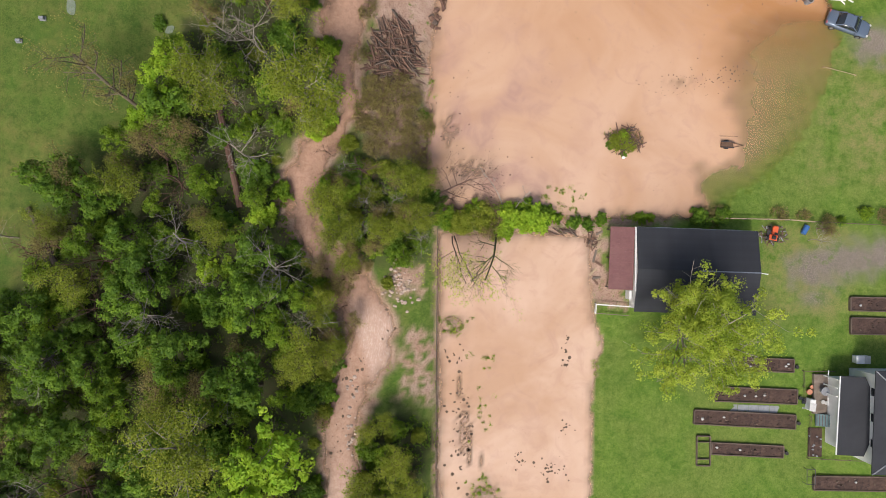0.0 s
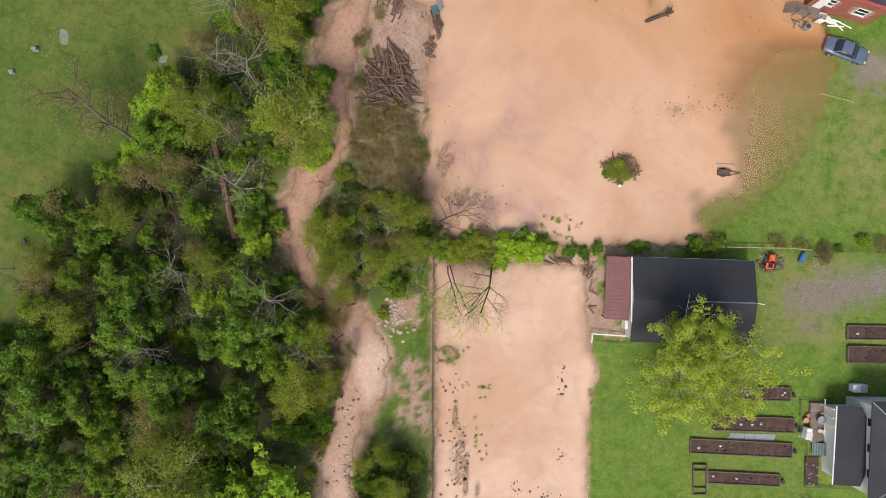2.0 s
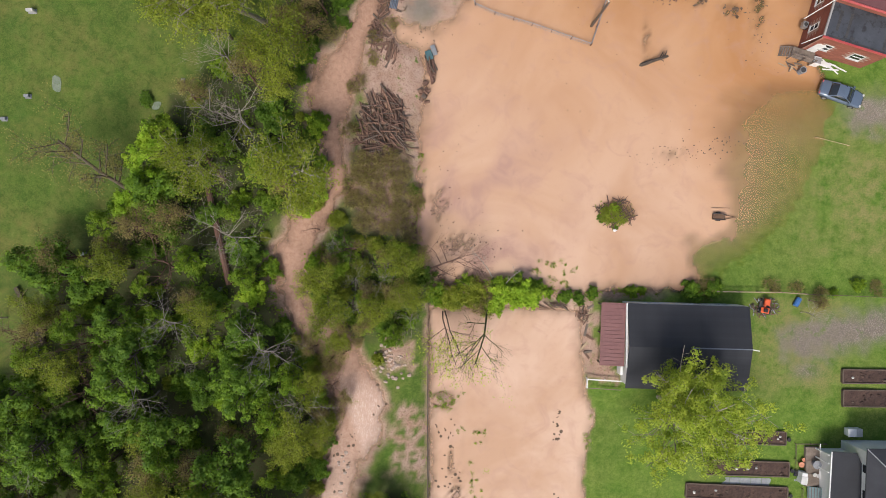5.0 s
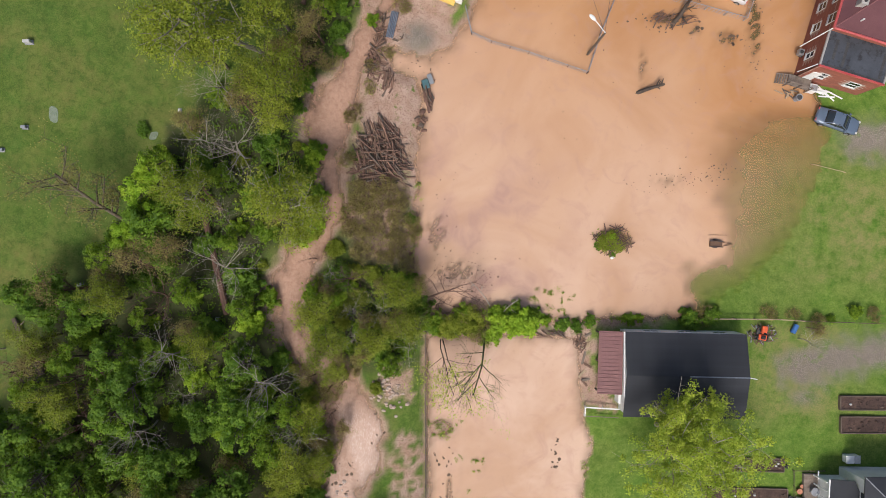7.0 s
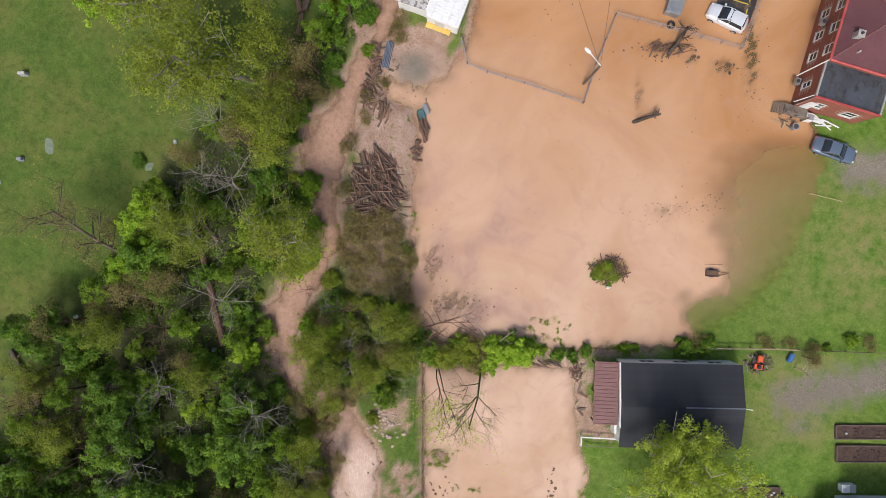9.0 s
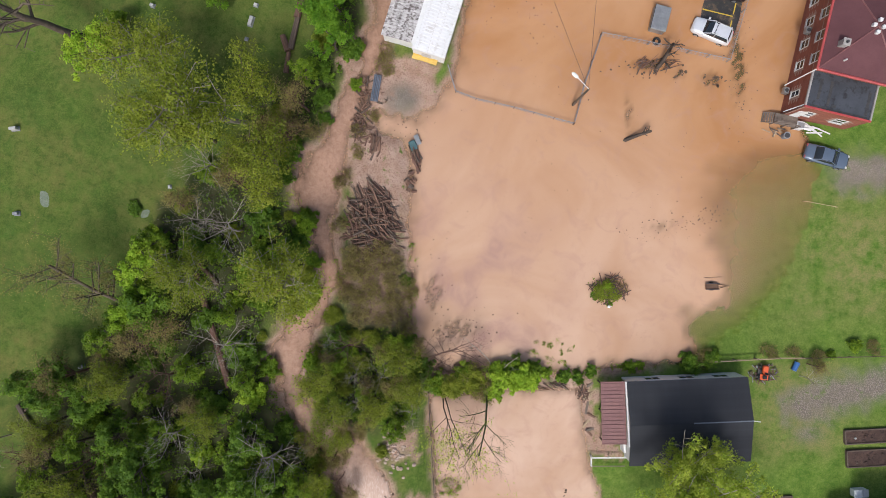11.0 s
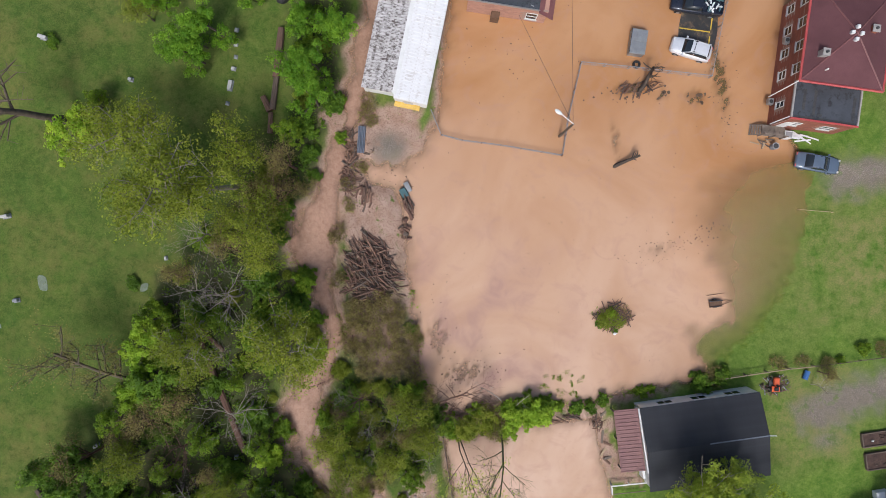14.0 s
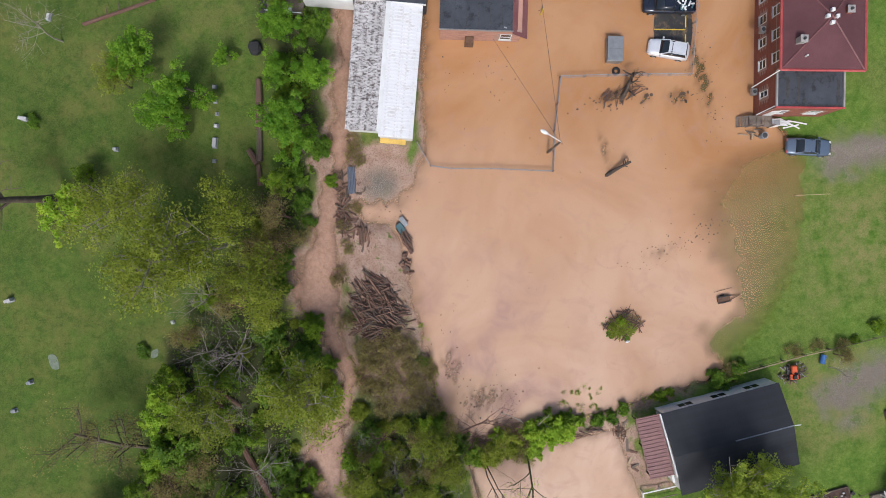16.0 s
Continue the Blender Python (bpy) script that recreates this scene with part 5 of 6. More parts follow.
def car(m, length, width, material, label, suv=False, category="car"):
    root = thing("car", m, label, category)
    L, w, k = length / 2, width / 2, (0.22 if suv else 0.0)
    zb, roof = 0.85 + k, 1.42 + k * 1.3
    body = loft([(-L, w * 0.78, w * 0.70, 0.38, zb - 0.12), (-L + 0.15, w * 0.92, w * 0.85, 0.30, zb), (-L * 0.5, w, w * 0.95, 0.25, zb + 0.04), (L * 0.3, w, w * 0.95, 0.25, zb + 0.02), (L * 0.62, w * 0.98, w * 0.9, 0.25, zb - 0.02), (L - 0.25, w * 0.9, w * 0.8, 0.3, zb - 0.14), (L, w * 0.7, w * 0.6, 0.38, zb - 0.28)], material, root, "body")
    back = -L + (0.25 if suv else 0.95)
    cab = loft([(back, w * 0.82, w * 0.70, zb, zb + 0.05), (back + (0.3 if suv else 0.6), w * 0.86, w * 0.74, zb, roof - 0.04), (-L * 0.05, w * 0.88, w * 0.76, zb, roof), (L * 0.12, w * 0.87, w * 0.75, zb, roof - 0.04), (L * 0.46, w * 0.84, w * 0.72, zb, zb + 0.04)], GLASS, root, "cabin_glass", "dark tinted windows")
    bm = bmesh.new()
    bmesh.ops.create_grid(bm, x_segments=8, y_segments=6, size=1)
    x0, x1 = back + (0.33 if suv else 0.62), L * 0.11
    for v in bm.verts:
        u = v.co.x
        v.co = Vector(((x0 + x1) / 2 + u * (x1 - x0) / 2, v.co.y * w * 0.72, roof + 0.035 - 0.05 * v.co.y ** 4 - 0.03 * u * u))
    roofp = part("roof", bm, material, root)
    roofp.data.polygons.foreach_set("use_smooth", [True] * len(roofp.data.polygons))
    for s in (-1, 1):
        part("pillar", rodded((x1, s * w * 0.74, roof), (L * 0.45, s * w * 0.82, zb + 0.03), 0.045, seg=6), material, root)
        part("pillar", rodded((x0, s * w * 0.74, roof - 0.02), (back + 0.02, s * w * 0.8, zb + 0.04), 0.06, seg=6), material, root)
        part("pillar", rodded((-L * 0.1, s * w * 0.79, roof - 0.08), (-L * 0.08, s * w * 0.93, zb), 0.035, seg=6), material, root)
        part("mirror", boxed(L * 0.33, s * w * 0.95, zb + 0.02, L * 0.42, s * (w + 0.16), zb + 0.16, 0.02), material, root)
        part("headlight", boxed(L - 0.28, s * w * 0.55, zb - 0.24, L - 0.06, s * w * 0.78, zb - 0.13, 0.02), STONE, root)
        part("tail_light", boxed(-L + 0.0, s * w * 0.5, zb - 0.2, -L + 0.14, s * w * 0.82, zb - 0.06, 0.02), RED_TRIM, root)
        for x in (-L * 0.62, L * 0.62):
            wh = part("wheel", rodded((x, s * (w - 0.2), 0.32), (x, s * (w + 0.015), 0.32), 0.33, seg=16), RUBBER, root)
            part("rim", rodded((x, s * (w - 0.02), 0.32), (x, s * (w + 0.03), 0.32), 0.2, seg=10), STEEL, wh)
    if suv:
        for s in (-1, 1):
            part("roof_rail", rodded((x0 + 0.1, s * w * 0.66, roof + 0.07), (x1 - 0.1, s * w * 0.66, roof + 0.07), 0.025, seg=6), STEEL, root)
    return root


car(pose(43.45, 25.05, -0.02, 0, 0, -18.3), 4.85, 1.85, CAR_BLUE, "blue-grey sedan parked at the water's edge")
car(pose(31.75, 39.0, -0.25, 0, 0, 155), 4.35, 1.85, CAR_WHITE, "white sport utility car parked in flood water", True)


def pickup():
    root = thing("pickup_truck", pose(33.0, 43.6, -0.25, 0, 0, 164), "dark pickup truck with white junk in its bed", "truck")
    loft([(-2.75, 0.9, 0.85, 0.45, 1.05), (-2.6, 0.98, 0.95, 0.4, 1.12), (0.3, 0.98, 0.95, 0.4, 1.12), (1.5, 0.98, 0.93, 0.4, 1.12), (2.5, 0.93, 0.85, 0.45, 1.05), (2.75, 0.8, 0.7, 0.5, 0.9)], CAR_BLACK, root, "body")
    loft([(-0.5, 0.88, 0.75, 1.1, 1.5), (-0.3, 0.9, 0.76, 1.1, 1.82), (0.7, 0.9, 0.76, 1.1, 1.85), (1.6, 0.86, 0.74, 1.1, 1.2)], GLASS, root, "cabin_glass")
    part("roof", boxed(-0.35, -0.7, 1.84, 0.75, 0.7, 1.9, 0.03), CAR_BLACK, root)
    for s in (-1, 1):
        part("bed_side", boxed(-2.7, s * 0.8, 1.1, -0.55, s * 0.95, 1.35, 0.02), CAR_BLACK, root)
        for x in (-1.75, 1.75):
            wh = part("wheel", rodded((x, s * 0.75, 0.38), (x, s * 1.0, 0.38), 0.39, seg=16), RUBBER, root)
            part("rim", rodded((x, s * 0.98, 0.38), (x, s * 1.02, 0.38), 0.22, seg=10), STEEL, wh)
    part("tailgate", boxed(-2.75, -0.8, 1.1, -2.65, 0.8, 1.35, 0.02), CAR_BLACK, root)
    rr = random.Random(3)
    for i in range(16):
        x, y, a = rr.uniform(-2.5, -0.8), rr.uniform(-0.65, 0.65), rr.uniform(0, 180)
        ob = thing("junk_piece", pose(0, 0, 0), "white scrap piece in the truck bed", "junk", "junk in the truck bed")
        ob.matrix_world = root.matrix_world @ pose(x, y, 1.22 + i * 0.012, 0, 0, a)
        part("piece", boxed(-rr.uniform(0.15, 0.4), -0.08, -0.04, rr.uniform(0.15, 0.4), 0.08, 0.04, 0.01), rr.choice([WHITE, WHITE, STONE, TEAL]), ob)


pickup()

# parking ground: wet asphalt rising out of the flood, with yellow lines
park = thing("parking_lot", Matrix(), "wet dark asphalt parking with yellow lines", "road", kind="structure")
ax = pose(33.0, 41.0, 0, 0, 0, -16)
bm = bmesh.new()
n = 16
ring = []
for i in range(n):
    a = 6.283 * i / n
    k = 1 + 0.18 * noise.noise(Vector((math.cos(a) * 2, math.sin(a) * 2, 4)))
    cc, ss = math.cos(a), math.sin(a)
    ring.append((2.1 * k * math.copysign(abs(cc) ** 0.5, cc), 2.5 * k * math.copysign(abs(ss) ** 0.5, ss)))
prism(bm, ring, -0.5, 0.012)
ob = part("asphalt", bm, ASPHALT, park)
ob.matrix_local = ax
for x0, y0, x1, y1 in ((-2.0, -0.06, 1.35, 0.06), (1.3, 0.25, 1.42, 2.0), (1.3, -2.3, 1.42, -0.45)):
    ob = part("line", boxed(x0, y0, 0.0, x1, y1, 0.02), YELLOW_LINE, park)
    ob.matrix_local = ax
dump = thing("dumpster", pose(26.15, 40.45, -0.3, 0, 0, -17), "grey steel dumpster standing in flood water", "dumpster")
part("body", boxed(-0.8, -1.3, 0, 0.8, 1.3, 1.3, 0.05), STEEL, dump)
for y in (-0.66, 0.66):
    part("lid", boxed(-0.84, y - 0.64, 1.3, 0.84, y + 0.64, 1.37, 0.02), STEEL, dump)
part("hinge_bar", rodded((-0.86, -1.3, 1.38), (-0.86, 1.3, 1.38), 0.04, seg=6), DARK_STEEL, dump)
ty = thing("tyre", pose(25.9, 38.3, 0.0), "black tyre lying beside the fence", "tyre")
tb = bmesh.new()
for i in range(16):
    a, b = 6.2832 * i / 16, 6.2832 * (i + 1) / 16
    rod(tb, (0.32 * math.cos(a), 0.32 * math.sin(a), 0.1), (0.32 * math.cos(b), 0.32 * math.sin(b), 0.1), 0.14, seg=6)
part("tread", tb, RUBBER, ty)

# lamp post
lp = thing("street_lamp", pose(16.6, 31.9, -0.6), "white cobra-head street lamp on a wooden pole", "street lamp")
part("pole", rodded((0, 0, 0), (0.1, 0.1, 7.0), 0.15, 0.11, 10), BARK, lp)
part("arm", rodded((0.1, 0.1, 7.0), (-1.05, 1.1, 7.6), 0.045, 0.04, 8), WHITE, lp)
hd = bmesh.new()
blob(hd, (0, 0, 0), (0.42, 0.2, 0.1), 3, 0.05)
h = part("lamp_head", hd, WHITE, lp, "white lamp head")
h.matrix_local = pose(-1.3, 1.33, 7.62, 0, 0, 137)
# overhead wires
for p, q in (((16.7, 32.0, 6.2), (13.5, 44.0, 3.8)), ((16.7, 32, 6.3), (20.5, 60, 6.5))):
    wr = thing("overhead_wire", Matrix(), "thin dark overhead wire from the lamp pole", "wire")
    part("wire", rodded(p, q, 0.018, seg=4), DARK_STEEL, wr)
yp = thing("yellow_post", pose(19.75, 46.2, -0.4), "yellow steel guard post in flood water", "post")
part("pipe", rodded((0, 0, 0), (0.15, 0.25, 1.4), 0.1, seg=10), YELLOW_LINE, yp)


# ---- brick building ----
def brick_wall(parent, name, origin, along, length, z0, z1, out, material, openings=(), course=0.24, piece=0.62):
    """A wall of proud brick blocks in running bond over a mortar backing; openings: (s0, s1, z0, z1)."""
    a, o = Vector((*along, 0)).normalized(), Vector((*out, 0)).normalized()
    base = Vector((*origin, 0))
    m = Matrix((( a.x, o.x, 0, base.x), (a.y, o.y, 0, base.y), (0, 0, 1, 0), (0, 0, 0, 1)))
    bm = bmesh.new()
    box(bm, 0, -0.2, z0, length, -0.02, z1)
    back = part(name, bm, MORTAR, parent, "brick wall")
    back.matrix_local = m
    unit = bmesh.new()
    box(unit, 0, -0.05, 0.012, piece - 0.014, 0.0, course - 0.002)
    me = bpy.data.meshes.new("brick")
    unit.to_mesh(me)
    unit.free()
    me.materials.append(material)
    rows = int((z1 - z0) / course)
    for r in range(rows):
        s = -piece / 2 * (r % 2)
        while s < length - 0.05:
            s0, s1 = max(s, 0), min(s + piece, length)
            zc = z0 + r * course
            if s1 - s0 > 0.1 and not any(s1 > q0 - 0.02 and s0 < q1 + 0.02 and zc + course > w0 and zc < w1 for q0, q1, w0, w1 in openings):
                b = new("brick", me)
                b.parent = back
                b.matrix_local = Matrix.Translation((s0, 0, zc)) @ Matrix.Diagonal(((s1 - s0) / piece, 1, 1, 1))
            s += piece
    for q0, q1, w0, w1 in openings:
        w = part("window", boxed(q0 + 0.08, -0.06, w0 + 0.08, q1 - 0.08, -0.015, w1 - 0.08), GLASS, back, "dark sash window")
        fr = bmesh.new()
        for zz in (w0, (w0 + w1) / 2 - 0.04, w1 - 0.08):
            box(fr, q0, -0.05, zz, q1, 0.02, zz + 0.08)
        for qq in (q0, q1 - 0.08):
            box(fr, qq, -0.05, w0 + 0.08, qq + 0.08, 0.018, w1 - 0.08)
        part("frame", fr, WHITE, w, "white window frame")
        part("sill", boxed(q0 - 0.08, -0.02, w0 - 0.1, q1 + 0.08, 0.1, w0 - 0.003), STONE, w)
    return back


def brick_building():
    root = thing("brick_building", pose(38.9, 29.75, 0, 0, 0, -16), "two-storey red brick building with maroon hipped roof", "building")
    wins = [(s, s + 0.95, z, z + 1.35) for s in (4.6, 6.9, 9.3, 11.6) for z in (1.1, 3.7)]
    annex_w = [(1.55, 2.25, 1.4, 2.9)]
    brick_wall(root, "west_wall", (0, 0.0), (0, 1), 13, -0.5, 4.45, (-1, 0), BRICK, [(a, b, c, min(d, 4.4)) for a, b, c, d in annex_w + [w for w in wins if w[2] < 2]])
    brick_wall(root, "upper_west_wall", (0, 3.8), (0, 1), 9.2, 4.45, 5.9, (-1, 0), BRICK, [])
    for s in (4.6, 6.9, 9.3, 11.6):
        w = part("window", boxed(-0.02, s, 3.85, 0.0, s + 0.95, 5.15), GLASS, root, "dark sash window")
        w.location.x = -0.012
        fr = bmesh.new()
        for zz in (3.8, 4.45, 5.1):
            box(fr, -0.06, s - 0.06, zz, -0.001, s + 1.0, zz + 0.08)
        for qq in (s - 0.06, s + 0.92):
            box(fr, -0.055, qq, 3.88, -0.001, qq + 0.08, 5.1)
        part("frame", fr, WHITE, w, "white window frame")
        part("sill", boxed(-0.12, s - 0.12, 3.68, 0.0, s + 1.06, 3.78), STONE, w)
    brick_wall(root, "south_wall", (0, 0), (1, 0), 6.7, -0.5, 4.45, (0, -1), BRICK, [(1.2, 2.1, 1.9, 3.2), (4.3, 5.6, 1.9, 3.2)])
    brick_wall(root, "upper_south_wall", (0.2, 3.8), (1, 0), 7.3, 4.45, 5.9, (0, -1), BRICK)
    part("core", boxed(0.2, 4.0, 0, 7.5, 13, 5.9), MORTAR, root, "inner walls")
    part("annex_core", boxed(0.2, 0.2, 0, 6.7, 3.8, 4.3), BRICK, root, "inner walls")
    part("east_wall", boxed(6.7, 0, -0.5, 6.85, 3.8, 4.45), BRICK, root, "red brick wall")
    # annex roof with parapet
    part("annex_roof", boxed(0.05, 0.05, 4.3, 6.8, 3.78, 4.5), ROOFING, root, "black patched flat roof")
    for x0, y0, x1, y1 in ((-0.06, -0.06, 6.9, 0.12), (-0.06, 0.12, 0.12, 3.75), (6.72, 0.12, 6.9, 3.75)):
        part("parapet", boxed(x0, y0, 4.45, x1, y1, 4.66, 0.01), RED_TRIM if y1 < 0.2 else CONCRETE, root, "pale parapet coping")
    for i, (x0, y0, x1, y1) in enumerate([(1.0, 1.0, 1.3, 3.1), (2.1, 0.6, 2.4, 3.1), (2.7, 0.5, 3.1, 0.8), (0.3, 0.25, 6.5, 0.4), (6.1, 0.5, 6.4, 2.9)]):
        part("patch", boxed(x0, y0, 4.5, x1, y1, 4.52), DARK_STEEL, root, "tar patch")
    # hipped roof
    r = bmesh.new()
    c = [(-0.35, 3.4, 5.9), (8.0, 3.4, 5.9), (8.0, 13.6, 5.9), (-0.35, 13.6, 5.9)]
    top = (3.65, 8.1, 7.6)
    vs = [r.verts.new(p) for p in c] + [r.verts.new(top)] + [r.verts.new((p[0], p[1], 5.75)) for p in c]
    for q in ((0, 1, 4), (1, 2, 4), (2, 3, 4), (3, 0, 4), (8, 7, 6, 5), (0, 5, 6, 1), (1, 6, 7, 2), (2, 7, 8, 3), (3, 8, 5, 0)):
        r.faces.new([vs[i] for i in q])
    roof = part("roof", r, MAROON, root, "maroon shingle hipped roof")
    for p in c:
        part("hip_cap", rodded(p, top, 0.07, seg=6), RED_METAL, roof)
    for p, q in zip(c, c[1:] + c[:1]):
        part("eave_gutter", rodded(p, q, 0.13, seg=6), RED_TRIM, roof, "red painted gutter")
    for dx, dy in ((-0.45, 0), (0.45, 0), (0, -0.6), (0, 0.6)):
        part("roof_vent", boxed(3.65 + dx - 0.17, 8.1 + dy - 0.17, 7.3, 3.65 + dx + 0.17, 8.1 + dy + 0.17, 7.75, 0.04), WHITE, roof, "white roof vent")
    for x, y in ((1.1, 6.0), (5.6, 8.9)):
        ch = part("chimney", boxed(x - 0.3, y - 0.3, 6.2, x + 0.3, y + 0.3, 7.3), CONCRETE if x < 3 else BRICK, root, "short chimney")
        part("cap", boxed(x - 0.36, y - 0.36, 7.3, x + 0.36, y + 0.36, 7.38), CONCRETE, ch)
        part("flue", rodded((x, y, 7.38), (x, y, 7.55), 0.14, seg=10), DARK_STEEL, ch)
    part("vent_pipe", rodded((1.8, 4.6, 6.2), (1.8, 4.6, 6.8), 0.08, seg=8), WHITE, roof)
    # gutter pipes down the wall
    part("downpipe", rodded((-0.35, 3.4, 5.8), (-1.0, 2.7, 1.6), 0.06, seg=6), WHITE, root, "white downpipe")
    part("downpipe", rodded((-0.05, 0.2, 4.4), (-0.9, -0.3, 2.4), 0.05, seg=6), WHITE, root, "white downpipe")
    for y, z in ((2.4, 1.0), (8.4, 2.6)):
        ac = part("air_conditioner", boxed(-0.75, y - 0.33, z - 0.3, -0.2, y + 0.33, z + 0.25, 0.03), STEEL, root, "grey air conditioner")
        part("fan_grille", rodded((-0.48, y, z + 0.25), (-0.48, y, z + 0.28), 0.2, seg=14), DARK_STEEL, ac)
        part("bracket", boxed(-0.5, y - 0.3, z - 0.42, 0.0, y + 0.3, z - 0.36), DARK_STEEL, ac)
    # timber landing and stairs
    st = part("landing", boxed(-0.9, -1.2, 0.75, 1.6, -0.05, 0.85), WEATHERED, root, "weathered timber landing")
    for i in range(9):
        part("board", boxed(-0.9 + i * 0.277, -1.2, 0.85, -0.9 + i * 0.277 + 0.26, -0.06, 0.88), WEATHERED, st)
    for i in range(5):
        part("step", boxed(-1.9 + i * 0.2, -1.1, 0.1 + i * 0.14, -1.73 + i * 0.2, -0.1, 0.15 + i * 0.14), WEATHERED, st)
    for y in (-1.15, -0.1):
        part("stringer", rodded((-1.9, y, 0.1), (-0.9, y, 0.8), 0.05, seg=6), WEATHERED, st)
    for x, y in ((-0.85, -1.15), (0.4, -1.15), (1.55, -1.15)):
        part("post", boxed(x - 0.05, y - 0.05, -0.3, x + 0.05, y + 0.05, 1.7), WEATHERED, st)
    part("handrail", boxed(-0.9, -1.2, 1.65, 1.6, -1.1, 1.72), WEATHERED, st)
    part("door", boxed(0.5, -0.06, 0.9, 1.4, 0.02, 2.9), WHITE, root)


brick_building()
R16 = pose(38.9, 29.75, 0, 0, 0, -16)
rg = random.Random(12)
for i in range(13):
    ob = thing("white_board", R16 @ pose(3.0 + rg.uniform(-0.7, 1.6), -0.75 + rg.uniform(-0.35, 0.3), 0.3 + 0.03 * i, 0, rg.uniform(-3, 3), rg.uniform(-28, 22)), "white painted scrap board beside the brick wall", "board", "scrap boards beside the brick building")
    part("board", boxed(-rg.uniform(0.7, 1.3), -0.07, -0.02, rg.uniform(0.5, 1.2), 0.07, 0.02, 0.006), WHITE, ob)
wm_ = thing("white_appliance", R16 @ pose(2.0, -0.75, 0.05, 0, 0, 4), "white appliance standing beside the brick wall", "appliance")
part("body", boxed(-0.4, -0.4, 0, 0.4, 0.4, 0.95, 0.05), WHITE, wm_)
part("lid", boxed(-0.34, -0.34, 0.95, 0.34, 0.25, 0.98), STEEL, wm_)
pt = thing("round_bin", R16 @ pose(0.9, -2.1, -0.1), "grey round bin beside the landing", "bin")
part("body", rodded((0, 0, 0), (0, 0, 0.85), 0.3, 0.35, 14), GREY_STONE, pt)
part("rim", rodded((0, 0, 0.85), (0, 0, 0.9), 0.38, 0.38, 14), STEEL, pt)
part("opening", rodded((0, 0, 0.9), (0, 0, 0.905), 0.28, seg=14), DARK_STEEL, pt)
for i in range(9):
    ob = thing("scrap_timber", R16 @ pose(rg.uniform(-1.4, 0.4), rg.uniform(-2.2, -1.4), 0.12 + 0.02 * i, 0, rg.uniform(-5, 5), rg.uniform(0, 180)), "loose scrap timber beside the stairs", "board", "scrap beside the stairs")
    part("board", boxed(-rg.uniform(0.25, 0.6), -0.06, -0.03, rg.uniform(0.2, 0.6), 0.06, 0.03, 0.006), rg.choice([LUMBER, WEATHERED, TIMBER]), ob)


# ---- long white shed ----
def shed():
    root = thing("metal_shed", pose(-3.35, 39.45, 0, 0, 0, -20), "long low shed with streaked white ribbed roof", "shed")
    L_, a, b = 13.2, 3.45, 6.95
    w = bmesh.new()
    box(w, 0.1, 0.2, 0, a, L_, 2.45)
    box(w, a, -0.3, 0, b - 0.1, L_, 2.5)
    part("wall", w, WHITE, root, "white shed wall")
    for nm, x0, x1, z0, z1, y0, mt, lab in (("west_roof", -0.05, a, 2.5, 2.95, 0.0, SHED_DIRTY, "stained white ribbed roof slope"), ("east_roof", a, b, 2.95, 2.6, -0.45, SHED_METAL, "white ribbed roof slope")):
        r = part(nm, slab(bmesh.new(), [(x0, y0, z0), (x1, y0, z1), (x1, L_, z1), (x0, L_, z0)], 0.05), mt, root, lab)
        rib = bmesh.new()
        slab(rib, [(x0, 0, z0 + 0.045), (x1, 0, z1 + 0.045), (x1, 0.11, z1 + 0.045), (x0, 0.11, z0 + 0.045)], 0.045)
        me = bpy.data.meshes.new("rib")
        rib.to_mesh(me)
        rib.free()
        me.materials.append(mt)
        n = int((L_ - y0) / 0.36)
        for i in range(n):
            c = new("rib", me)
            c.parent = r
            c.location = (0, y0 + 0.1 + i * 0.36, 0.004)
    part("ridge_cap", slab(bmesh.new(), [(a - 0.22, 0, 3.02), (a + 0.22, -0.45, 3.02), (a + 0.22, L_, 3.02), (a - 0.22, L_, 3.02)], 0.05), WHITE, root, "white ridge cap")
    part("door", boxed(4.4, -0.36, 0, 5.4, -0.3, 2.0), STONE, root)
    part("gable_board", boxed(a, -0.44, 2.2, b - 0.05, -0.31, 2.58), WHITE, root)
    part("rear_section", boxed(-2.5, L_ + 0.05, 0, b + 0.3, L_ + 6, 2.9), ROOFING, root, "dark flat roofed rear section")
    part("rear_fascia", boxed(-2.5, L_ + 0.0, 2.6, b + 0.3, L_ + 0.045, 2.95), WHITE, root)


shed()
tp = thing("tarpaulin", pose(1.1, 37.6, ground_z(1.1, 37.6), 0, 0, -20), "crumpled yellow tarpaulin in front of the shed", "tarpaulin")
bm = bmesh.new()
bmesh.ops.create_grid(bm, x_segments=14, y_segments=8, size=1, matrix=Matrix.Diagonal((1.35, 0.6, 1, 1)))
for v in bm.verts:
    v.co.z = 0.45 + 0.12 * noise.noise(v.co * 2.5) - 0.45 * max(0, abs(v.co.y) / 0.6 - 0.6) - 0.3 * max(0, abs(v.co.x) / 1.35 - 0.75)
    v.co.x += 0.12 * noise.noise(Vector((v.co.y * 3, 1, 2)))
bmesh.ops.solidify(bm, geom=bm.faces[:], thickness=0.02)
part("sheet", bm, YELLOW, tp)


